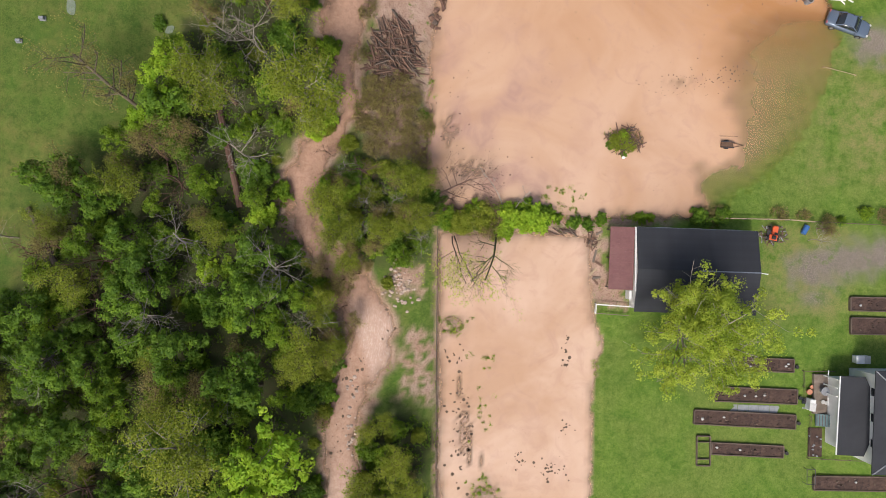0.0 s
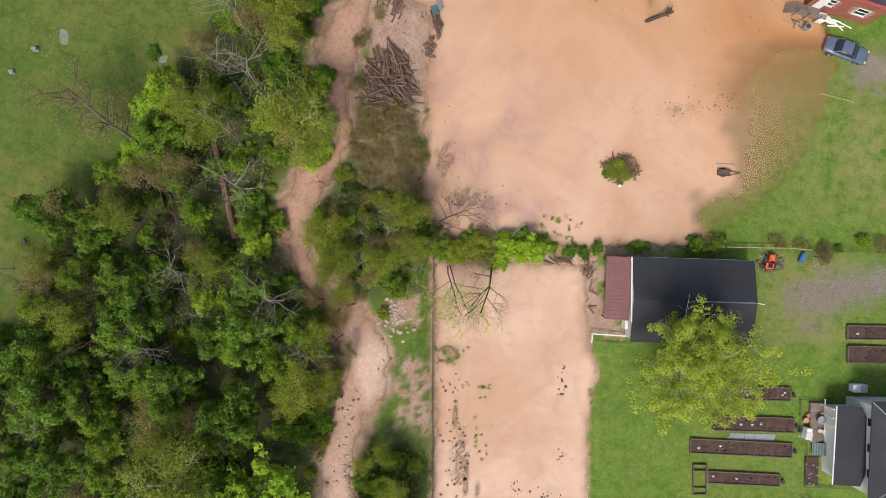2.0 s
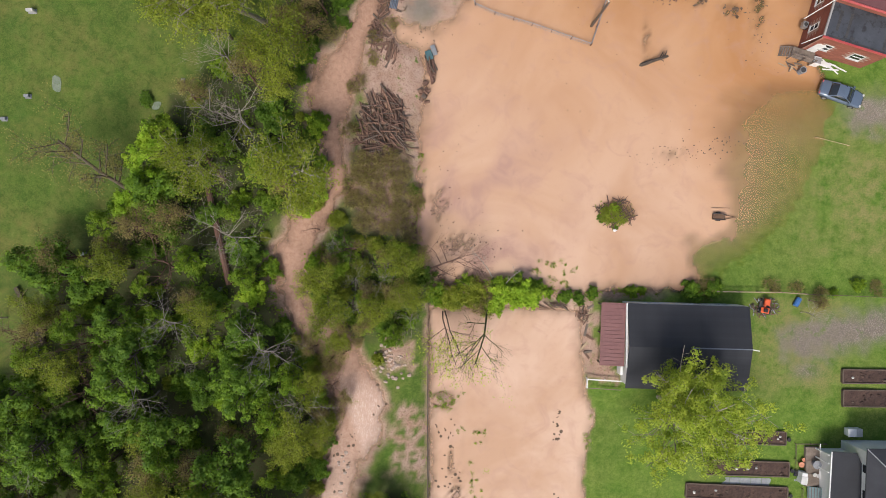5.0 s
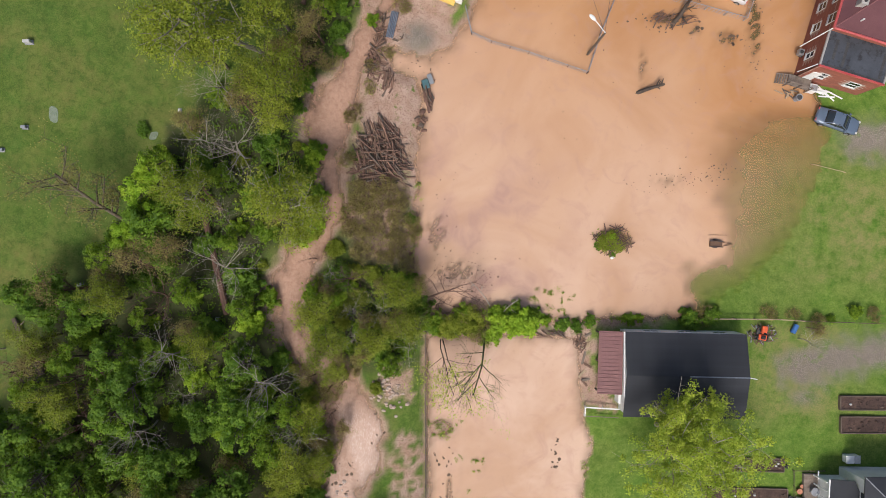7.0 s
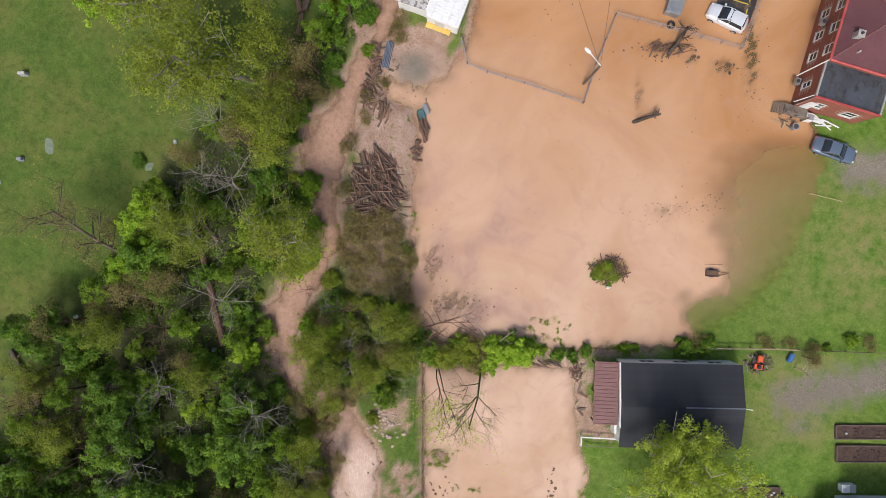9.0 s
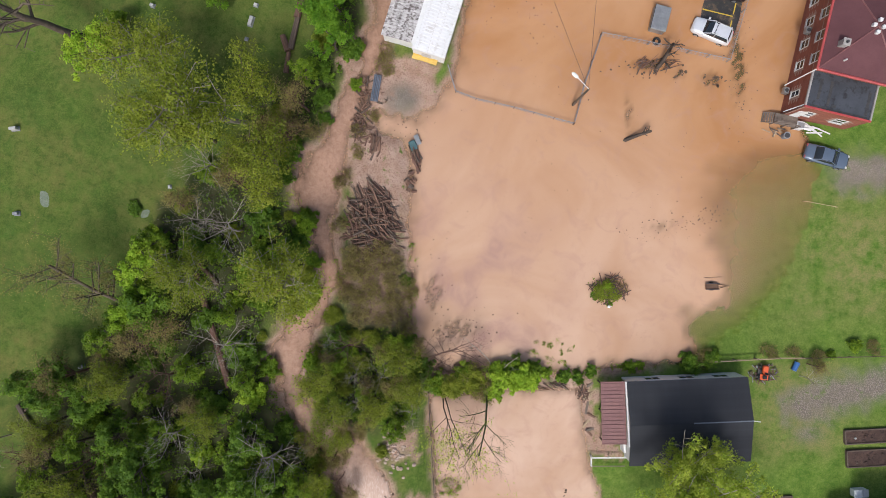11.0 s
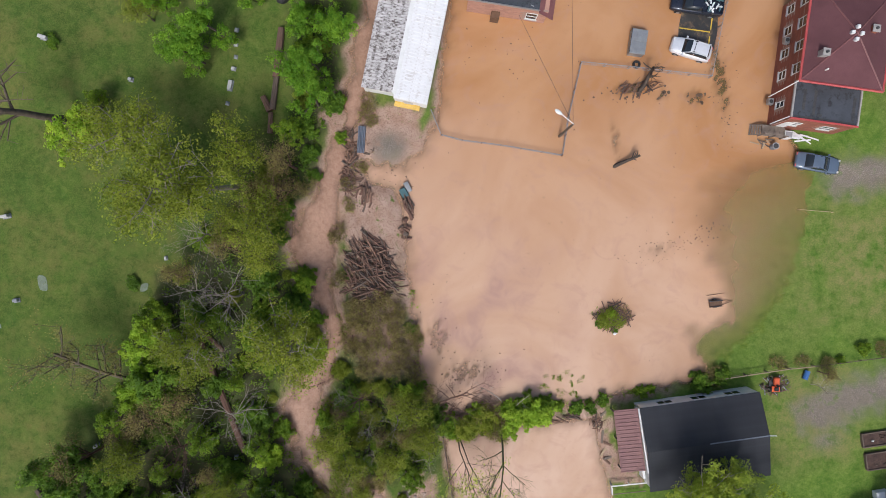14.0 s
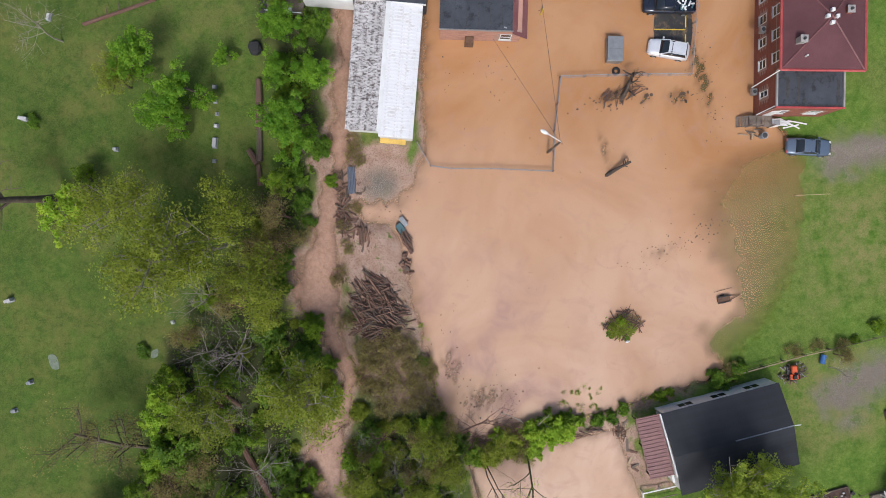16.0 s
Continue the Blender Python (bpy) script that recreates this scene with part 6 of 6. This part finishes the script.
def flat_brick():
    root = thing("store_building", pose(8.7, 46.5, 0, 0, 0, -17), "pale brick building with black flat roof", "building")
    brick_wall(root, "south_wall", (0, 0), (1, 0), 8.3, -0.5, 3.2, (0, -1), BRICK_PINK, [(6.2, 7.4, 0.6, 2.2)])
    part("walls", boxed(0, 0.2, -0.5, 8.3, 11, 3.15), BRICK_PINK, root, "pale brick walls")
    rf = part("roof", boxed(-0.1, 0.0, 3.2, 7.3, 11, 3.4), ROOFING, root, "black patched flat roof")
    for i in range(6):
        part("seam", boxed(0.2 + i * 1.2, 0.15, 3.4, 0.26 + i * 1.2, 10.8, 3.415), DARK_STEEL, rf)
    part("parapet", boxed(-0.15, -0.08, 3.2, 7.4, 0.0, 3.5), STEEL, rf, "steel roof edge")
    part("mansard", slab(bmesh.new(), [(7.3, -0.3, 3.45), (8.9, -0.5, 2.6), (8.9, 11, 2.6), (7.3, 11, 3.45)], 0.1), RED_METAL, root, "brown sloping canopy")
    part("roof_ladder", rodded((6.4, 0.3, 3.6), (6.7, 0.2, 3.6), 0.05, seg=6), STEEL, rf)
    part("utility_box", boxed(2.6, -0.75, 0.0, 3.5, -0.05, 1.5, 0.04), RUSTY, root, "rusty utility box")


flat_brick()
tr_ = thing("house_trailer", pose(-4.4, 53.4, ground_z(-4, 53), 0, 0, -20), "white house trailer with weathered deck", "trailer")
part("wall", boxed(0.3, 0.2, 0, 5.5, 6, 2.6), WHITE, tr_)
part("roof", boxed(0.15, 0.05, 2.6, 5.6, 6.1, 2.75, 0.03), WHITE, tr_)
dk = part("deck", boxed(-3.6, -1.0, 0.5, 0.2, 3.4, 0.6), WEATHERED, tr_, "weathered wooden deck")
for i in range(13):
    part("board", boxed(-3.6 + i * 0.29, -1.0, 0.6, -3.34 + i * 0.29, 3.4, 0.63), WEATHERED, dk)
part("railing", boxed(-3.6, -1.06, 1.3, 0.2, -0.98, 1.4), WHITE, dk)
for i in range(6):
    part("step", boxed(-4.5, -0.9 + i * 0.3, 0.05 + i * 0.07, -3.7, -0.65 + i * 0.3, 0.1 + i * 0.07), DARK_STEEL, dk)
for i in (0, 1):
    ob = thing("bucket", tr_.matrix_world @ pose(-1.6 + i * 0.5, -0.6, 0.63), "white bucket on the wooden deck", "bucket", "buckets on the deck")
    part("body", rodded((0, 0, 0), (0, 0, 0.35), 0.16, 0.19, 12), WHITE, ob)
bn = thing("dark_bin", pose(-10.3, 50.5, ground_z(-10, 50), 0, 0, -15), "black covered bin standing on bare ground", "bin")
part("body", blob(bmesh.new(), (0, 0, 0.4), (0.75, 0.85, 0.55), 7, 0.2), RUBBER, bn)
part("lid", boxed(-0.5, -0.5, 0.85, 0.5, 0.5, 0.93, 0.03), RUBBER, bn)

# ---- logs ----
log_meshes = []
for i in range(4):
    bm = bmesh.new()
    bmesh.ops.create_cone(bm, cap_ends=True, segments=8, radius1=1.0, radius2=0.82, depth=1, matrix=Matrix.Rotation(radians(90), 4, 'Y'))
    for v in bm.verts:
        k = 1 + 0.25 * noise.noise(v.co * 2 + Vector((i * 5, 0, 0)))
        v.co.y *= k
        v.co.z *= k
    me = bpy.data.meshes.new("log")
    bm.to_mesh(me)
    bm.free()
    me.materials.append((LOG, LOG, BARK_RED, TIMBER)[i])
    log_meshes.append(me)


def log_pile(m, nlogs, rx, ry, rise, label, seed, lo=0.5, hi=2.0, r0=0.06, r1=0.2, turn=None, jitter=90):
    rng = random.Random(seed)
    root = thing("log_pile", m, label, "log pile")
    for i in range(nlogs):
        a, q = rng.uniform(0, 6.283), math.sqrt(rng.random())
        x, y = rx * q * math.cos(a), ry * q * math.sin(a)
        z = 0.1 + rise * (1 - q * q) * rng.random()
        L_, r = rng.uniform(lo, hi), rng.uniform(r0, r1)
        o = new("log", rng.choice(log_meshes))
        o.parent = root
        an = (turn if turn is not None else 0) + rng.uniform(-jitter, jitter)
        o.matrix_local = pose(x, y, z, rng.uniform(0, 360), rng.uniform(-10, 10), an) @ Matrix.Diagonal((L_, r, r, 1))
    return root


log_pile(pose(-5.4, 20.6, 0.15), 290, 2.7, 4.1, 1.2, "large heap of cut brown logs beside the creek", 1, 0.7, 3.0, 0.035, 0.12, turn=-38, jitter=60)
log_pile(pose(-4.7, 28.2, 0.1), 26, 0.6, 1.5, 0.5, "small stack of brown logs on muddy ground", 2, 0.6, 1.6, turn=70, jitter=25)
log_pile(pose(-6.0, 30.2, 0.1), 80, 0.9, 2.0, 0.5, "tangled driftwood along the creek bank", 3, 0.4, 1.6, 0.03, 0.11)
log_pile(pose(-0.55, 27.0, 0.05), 16, 0.45, 1.2, 0.5, "dark logs lying at the water's edge", 4, 1.0, 2.2, turn=110, jitter=15)
log_pile(pose(-1.0, 24.4, 0.05), 16, 0.6, 1.1, 0.3, "short log rounds at the water's edge", 5, 0.25, 0.6, 0.15, 0.28)
log_pile(pose(-5.6, 33.6, 0.15), 46, 0.6, 2.4, 0.3, "driftwood along the creek bank", 6, 0.4, 1.4, 0.03, 0.1)
log_pile(pose(-3.4, 33.6, 0.15), 22, 1.0, 1.2, 0.25, "scattered scrap wood on gravel", 7, 0.2, 0.7, 0.03, 0.08)
log_pile(pose(12.9, 1.9, 0.1), 14, 1.6, 0.4, 0.3, "drift branches caught at the hedge", 8, 0.5, 1.6, 0.03, 0.09, turn=-15, jitter=30)
log_pile(pose(16.2, 1.2, 0.1), 30, 0.8, 1.0, 0.3, "broken boards and branches beside the lean-to", 9, 0.3, 0.9, 0.03, 0.09)
log_pile(pose(25.8, 35.9, -0.05), 46, 2.4, 0.8, 0.5, "tangle of drift branches by the parking fence", 10, 0.4, 1.8, 0.02, 0.07, turn=30, jitter=50)
for i, (x, y, l, r, a, lab) in enumerate([(-22.7, 9.8, 12.5, 0.36, 103.5, "long fallen trunk in the woods"), (-41.5, 0.3, 6.5, 0.33, 118, "dark fallen trunk at the lawn's edge"), (-23.5, 16.5, 5.0, 0.24, 130, "fallen trunk in the woods"), (-11.2, 46.0, 2.6, 0.42, 76, "big weathered log beside the cemetery lawn"), (-11.9, 43.4, 2.4, 0.38, 74, "big weathered log beside the cemetery lawn"),
                                      (-12.6, 40.6, 3.4, 0.34, 74, "big weathered log beside the cemetery lawn"), (-13.6, 39.6, 1.7, 0.36, 108, "short weathered log beside the cemetery lawn"), (-13.5, 37.6, 2.2, 0.3, 80, "big weathered log beside the cemetery lawn"), (-23, 57.9, 8, 0.2, 4, "fallen tree on the cemetery lawn")]):
    ob = thing("fallen_log", pose(x, y, ground_z(x, y) + r * 0.8, 0, 0, a), lab, "log", "fallen logs")
    o = new("log", log_meshes[(2, 3, 0, 1)[i % 4]])
    o.parent = ob
    o.matrix_local = Matrix.Diagonal((l, r, r, 1))
    if i not in (3, 4, 5, 6, 7):
        for k in range(5):
            at = (k - 2) * l * 0.17
            part("branch_stub", rodded((at, 0, 0), (at + 0.3, random.choice((-1, 1)) * random.uniform(0.5, 1.1), random.uniform(0.1, 0.5)), r * 0.3, r * 0.1, 5), BARK, ob)
pipes = thing("pipe_bundle", pose(-4.3, 34.5, ground_z(-4.3, 34.5) + 0.1, 0, 0, 78), "bundle of dark grey plastic pipes on the bank", "pipes")
for i in range(5):
    part("pipe", rodded((-1.4, -0.3 + i * 0.16, 0.1 + 0.1 * (i % 2)), (1.4, -0.3 + i * 0.16, 0.1 + 0.1 * (i % 2)), 0.08, seg=8), PIPE_GREY, pipes)
cart = thing("scrap_cart", pose(-0.7, 28.3, 0.05, 0, 0, 110), "blue-green scrap cart at the water's edge", "cart")
part("tray", boxed(-0.5, -0.35, 0.3, 0.5, 0.35, 0.5, 0.04), TEAL, cart)
for y in (-0.4, 0.4):
    part("wheel", rodded((0, y, 0.22), (0, y + 0.08, 0.22), 0.22, seg=12), RUBBER, cart)
part("sheet", boxed(-0.2, -0.9, 0.35, 0.9, -0.4, 0.38), STEEL, cart)

# dead trunk rising from the flood, its root submerged
sn = thing("dead_snag", pose(21.8, 27.8, -0.3), "dead leaning trunk standing in flood water", "snag")
segs, tips = [], []
grow(np.random.RandomState(44), segs, tips, Vector((0, 0, 0)), Vector((0.85, 0.22, 0.45)), 3.2, 0.27, 0, 1, {"bend": 0.05, "lift": 0.2, "kids": (5, 2, 2), "from": 0.7, "open": 0.9, "ratio": (0.22, 0.5, 0.5)})
o = new("trunk", tubes("trunk", segs, WET_BARK))
o.parent = sn
sn = thing("dead_snag", pose(25.6, 34.9, -0.3), "dark dead trunk stranded among drift branches", "snag")
segs, tips = [], []
grow(np.random.RandomState(47), segs, tips, Vector((0, 0, 0)), Vector((0.62, 0.66, 0.35)), 4.2, 0.3, 0, 2, {"bend": 0.2, "lift": 0.2, "kids": (7, 3, 2), "from": 0.4, "open": 0.8, "ratio": (0.3, 0.5, 0.5)})
o = new("trunk", tubes("trunk", segs, WET_BARK))
o.parent = sn
ut = thing("utility_trailer", pose(30.7, 11.7, -0.15, 0, 0, -3), "rusty utility trailer half sunk in flood water", "trailer")
part("bed", boxed(-0.75, -0.3, 0.2, 0.6, 0.35, 0.42, 0.04), RUSTY, ut)
for y in (-0.32, 0.3):
    part("side_rail", boxed(-0.8, y, 0.42, 0.65, y + 0.06, 0.55), DARK_STEEL, ut)
for y in (-0.2, 0.25):
    part("drawbar", rodded((0.6, y, 0.3), (1.75, 0.12, 0.3), 0.04, seg=6), RUSTY, ut)
part("frame_bar", rodded((-0.9, 0.95, 0.2), (1.1, 1.05, 0.2), 0.025, seg=6), RUSTY, ut)
for y in (-0.4, 0.42):
    part("wheel", rodded((-0.1, y, 0.15), (-0.1, y + 0.1, 0.15), 0.25, seg=12), RUBBER, ut)

# bush island with drift caught in it
plant("bush_drift", 19.0, 12.0, 0.95, 30, 0.8)
plant("bush_bud", 20.6, 12.2, 0.6, 70, 0.7)
plant("bush_drift", 19.8, 11.5, 0.8, 150, 0.7)
for yy in (36.5, 38.2, 40.0, 42.0):
    plant("bush_dark", 50.0 + (yy - 36) * 0.28, yy, 0.55)
plant("bush_lime", 19.2, 12.3, 0.32, 10, 2.0)
plant("bush_dark", 18.0, 11.2, 0.3, 40, 0.8)
plant("bush_dark", 19.6, 10.4, 0.25, 80, 0.8)
log_pile(pose(19.6, 12.1, -0.05), 90, 2.0, 1.5, 0.6, "drift branches caught in the island bush", 15, 0.4, 1.9, 0.02, 0.07)
jug = thing("white_jug", pose(19.45, 10.1, 0.0), "white plastic jug floating by the bush", "jug")
part("body", blob(bmesh.new(), (0, 0, 0.05), (0.2, 0.15, 0.14), 2, 0.1), WHITE, jug)
part("cap", rodded((0.2, 0, 0.08), (0.27, 0, 0.08), 0.05, seg=8), WHITE, jug)

# ---- cemetery ----
def gravestone(x, y, w, h, d, turn, material, label):
    ob = thing("gravestone", pose(x, y, ground_z(x, y), 0, 0, turn), label, "gravestone", "gravestones on the lawn")
    part("base", boxed(-w / 2 - 0.08, -d / 2 - 0.08, -0.05, w / 2 + 0.08, d / 2 + 0.08, 0.1, 0.02), GREY_STONE, ob)
    part("headstone", boxed(-w / 2, -d / 2, 0.1, w / 2, d / 2, h, 0.03), material, ob)


for x, y, w, h, d, t, mt, lab in [(-41.9, 31.8, 0.7, 0.7, 0.3, 5, STONE, "pale upright gravestone on the lawn"), (-42.2, 23.0, 0.5, 0.5, 0.3, 0, GREY_STONE, "small grey gravestone on the lawn"), (-26.5, 25.1, 0.25, 0.3, 0.3, 0, STONE, "small pale grave marker on the lawn"), (-36.4, 6.7, 0.5, 0.5, 0.25, 20, STONE, "pale gravestone at the wood's edge"), (-34.0, 5.0, 0.5, 0.4, 0.3, 0, GREY_STONE, "grey gravestone at the wood's edge"),
                             (-35.3, 49.6, 0.9, 0.8, 0.35, -25, STONE, "pale upright gravestone beside a shrub"), (-27.3, 44.2, 0.35, 0.5, 0.3, -20, STONE, "leaning pale grave marker on the lawn"), (-15.6, 47.8, 0.3, 0.3, 0.3, -20, STONE, "small pale grave marker in a row"), (-15.9, 46.3, 0.3, 0.3, 0.3, -20, STONE, "small pale grave marker in a row"), (-16.1, 45.0, 0.25, 0.3, 0.25, -20, GREY_STONE, "small grey grave marker in a row"),
                             (-16.5, 43.8, 0.35, 0.35, 0.3, -20, STONE, "small pale grave marker in a row"), (-17.1, 42.1, 0.4, 0.45, 1.0, -20, STONE, "long pale grave slab in a row"), (-17.7, 40.3, 0.25, 0.25, 0.25, -20, GREY_STONE, "small grey grave marker in a row"), (-30.2, 59.3, 0.3, 0.4, 0.7, -30, STONE, "pale grave slab on the lawn"), (-22.3, 3.2, 0.3, 0.5, 0.3, 0, STONE, "pale marker post in the woods"), (-44.6, 20.6, 0.5, 0.4, 0.3, 0, GREY_STONE, "grey gravestone on the lawn")]:
    gravestone(x, y, w, h, d, t, mt, lab)
plant("bush_dark", -30.2, 22.8, 0.45, 0, 0.7)
plant("bush_dark", -34.6, 49.0, 0.45, 0, 0.7)
# thin slabs in place of puddles, their sky sheen painted pale
for x, y in ((-29.2, 22.4), (-39.4, 24.4)):
    bm = bmesh.new()
    prism(bm, [(0.5 * math.cos(a) * (1 + 0.3 * math.sin(2 * a)), (0.4 if x > -30 else 0.9) * math.sin(a)) for a in np.linspace(0, 6.0, 14)], -0.1, 0.012)
    ob = part("ledger_stone", bm, WET_SHEEN, None, "")
    ob.matrix_world = pose(x, y, ground_z(x, y) + 0.03, 0, 0, 20)
    tagged(ob, "flat pale wet patch on the lawn, sheen in its colour", "gravestone", "gravestones on the lawn")

# ---- loose drift on the water, weeds in it ----
rg = np.random.RandomState(9)
V, F = [], []


def fleck(x, y, s):
    k = len(V)
    n = 6
    a0 = rg.uniform(0, 6.28)
    el = rg.uniform(0.35, 1.0)
    for z, q in ((-0.03, 1.0), (0.035, 0.7)):
        for i in range(n):
            a = a0 + 6.2832 * i / n
            u, w = s * q * math.cos(a), s * q * el * math.sin(a)
            V.append((x + u * math.cos(a0 * 2) - w * math.sin(a0 * 2) + rg.normal(0, s * 0.12), y + u * math.sin(a0 * 2) + w * math.cos(a0 * 2), z))
    F.append(tuple(range(k + n, k + 2 * n)))
    for i in range(n):
        F.append((k + i, k + (i + 1) % n, k + n + (i + 1) % n, k + n + i))


for x, y, n, sx, sy, s0, s1 in [(27.4, 18.6, 60, 2.4, 0.6, 0.03, 0.11), (31, 19.6, 30, 1.4, 0.5, 0.03, 0.12), (24.0, 17.4, 16, 2.0, 0.4, 0.03, 0.09), (32.3, 34.0, 14, 0.6, 0.4, 0.1, 0.3), (28.4, 34.8, 10, 0.5, 0.4, 0.1, 0.3), (34.8, 36, 90, 0.9, 4.5, 0.03, 0.11), (24.6, 35.6, 40, 1.6, 0.7, 0.04, 0.16),
                               (15, 24, 60, 9, 9, 0.02, 0.07), (28, 27, 22, 7, 6, 0.03, 0.11), (3, 8.5, 70, 2.6, 2.0, 0.03, 0.15), (0.8, 13, 25, 1.2, 4, 0.03, 0.14), (13.6, -9.6, 6, 0.3, 0.4, 0.08, 0.2), (13.8, -11.6, 9, 0.3, 0.6, 0.08, 0.26), (13.6, -19.0, 9, 0.4, 0.4, 0.08, 0.22), (1.4, -11.7, 9, 0.6, 0.6, 0.1, 0.22),
                               (2.6, -19, 70, 1.0, 3.4, 0.08, 0.26), (12.2, -23.6, 26, 1.3, 0.6, 0.06, 0.22), (9.0, -22.5, 14, 0.6, 0.6, 0.06, 0.2), (-2.2, -14, 60, 1.0, 2.6, 0.06, 0.22), (-3.8, -5, 60, 1.0, 2.2, 0.08, 0.3), (-10.5, -22, 26, 0.9, 4, 0.06, 0.25), (-8.6, -14.5, 20, 0.8, 2, 0.06, 0.25), (12, 42, 50, 4, 4, 0.03, 0.1), (-1.5, 30.5, 40, 1.8, 2.0, 0.04, 0.14)]:
    for i in range(n):
        fleck(x + rg.normal(0, sx), y + rg.normal(0, sy), rg.uniform(s0, s1))
tagged(new("drift_debris", mesh_from("drift_debris", V, F, DEBRIS)), "scattered brown drift and clods on the flood", "debris", kind="stuff")
clumps = []
rg2 = np.random.RandomState(19)
for x, y, n, sx, sy in [(12.8, 6.6, 9, 0.9, 0.3), (13.6, 4.7, 12, 0.9, 0.7), (11.0, 5.6, 5, 0.7, 0.3), (-1.8, 11.4, 9, 0.4, 1.0), (-1.6, 13.6, 9, 0.3, 0.9), (-1.4, 17.4, 6, 0.3, 0.9), (1.6, -8.2, 30, 0.9, 0.6), (5.0, -16.5, 16, 0.5, 2.2), (4.8, -12.0, 8, 0.9, 0.5), (5.0, -26.5, 60, 1.1, 1.2), (15.5, 3.4, 14, 1.6, 0.3), (16.9, -11.9, 6, 0.2, 1.0),
                           (-2.0, -9, 60, 0.9, 3.5), (-3.6, -14, 40, 0.7, 2.5), (-5.4, -16, 26, 0.8, 1.6), (-1.0, -3.5, 30, 0.5, 3.0), (-4.6, 26, 20, 0.5, 1.2), (1.5, 36.6, 22, 1.2, 0.5), (20.8, 3.5, 16, 1.4, 0.2), (-0.4, -20, 60, 0.2, 6), (-9.3, 15.5, 12, 0.3, 2.0)]:
    for i in range(n):
        clumps.append((x + rg2.normal(0, sx), y + rg2.normal(0, sy), 0.08))
tagged(new("weeds", leaves("weeds", clumps, 22, 0.2, 0.11, LEAF_GREEN, rg2)), "green weeds and grass tufts along the water", "weeds", kind="stuff")
rocks = bmesh.new()
rk = random.Random(23)
for i in range(90):
    x, y = rk.gauss(-4.2, 0.9), rk.gauss(-4.4, 1.1)
    if i > 60:
        x, y = rk.gauss(-9.2, 0.35), rk.gauss(-19, 4)
    s_ = rk.uniform(0.08, 0.24)
    blob(rocks, (x, y, max(ground_z(x, y), -0.05) + s_ * 0.2), (s_ * 1.2, s_, s_ * 0.7), i, 0.4, 1)
rm = bpy.data.meshes.new("bank_rocks")
rocks.to_mesh(rm)
rocks.free()
rm.materials.append(surface("bank_rock", (0.42, 0.31, 0.25), (0.52, 0.42, 0.35), 3, 15, 0.9))
tagged(new("bank_rocks", rm), "pale rubble stones along the creek bank", "rocks", kind="stuff")
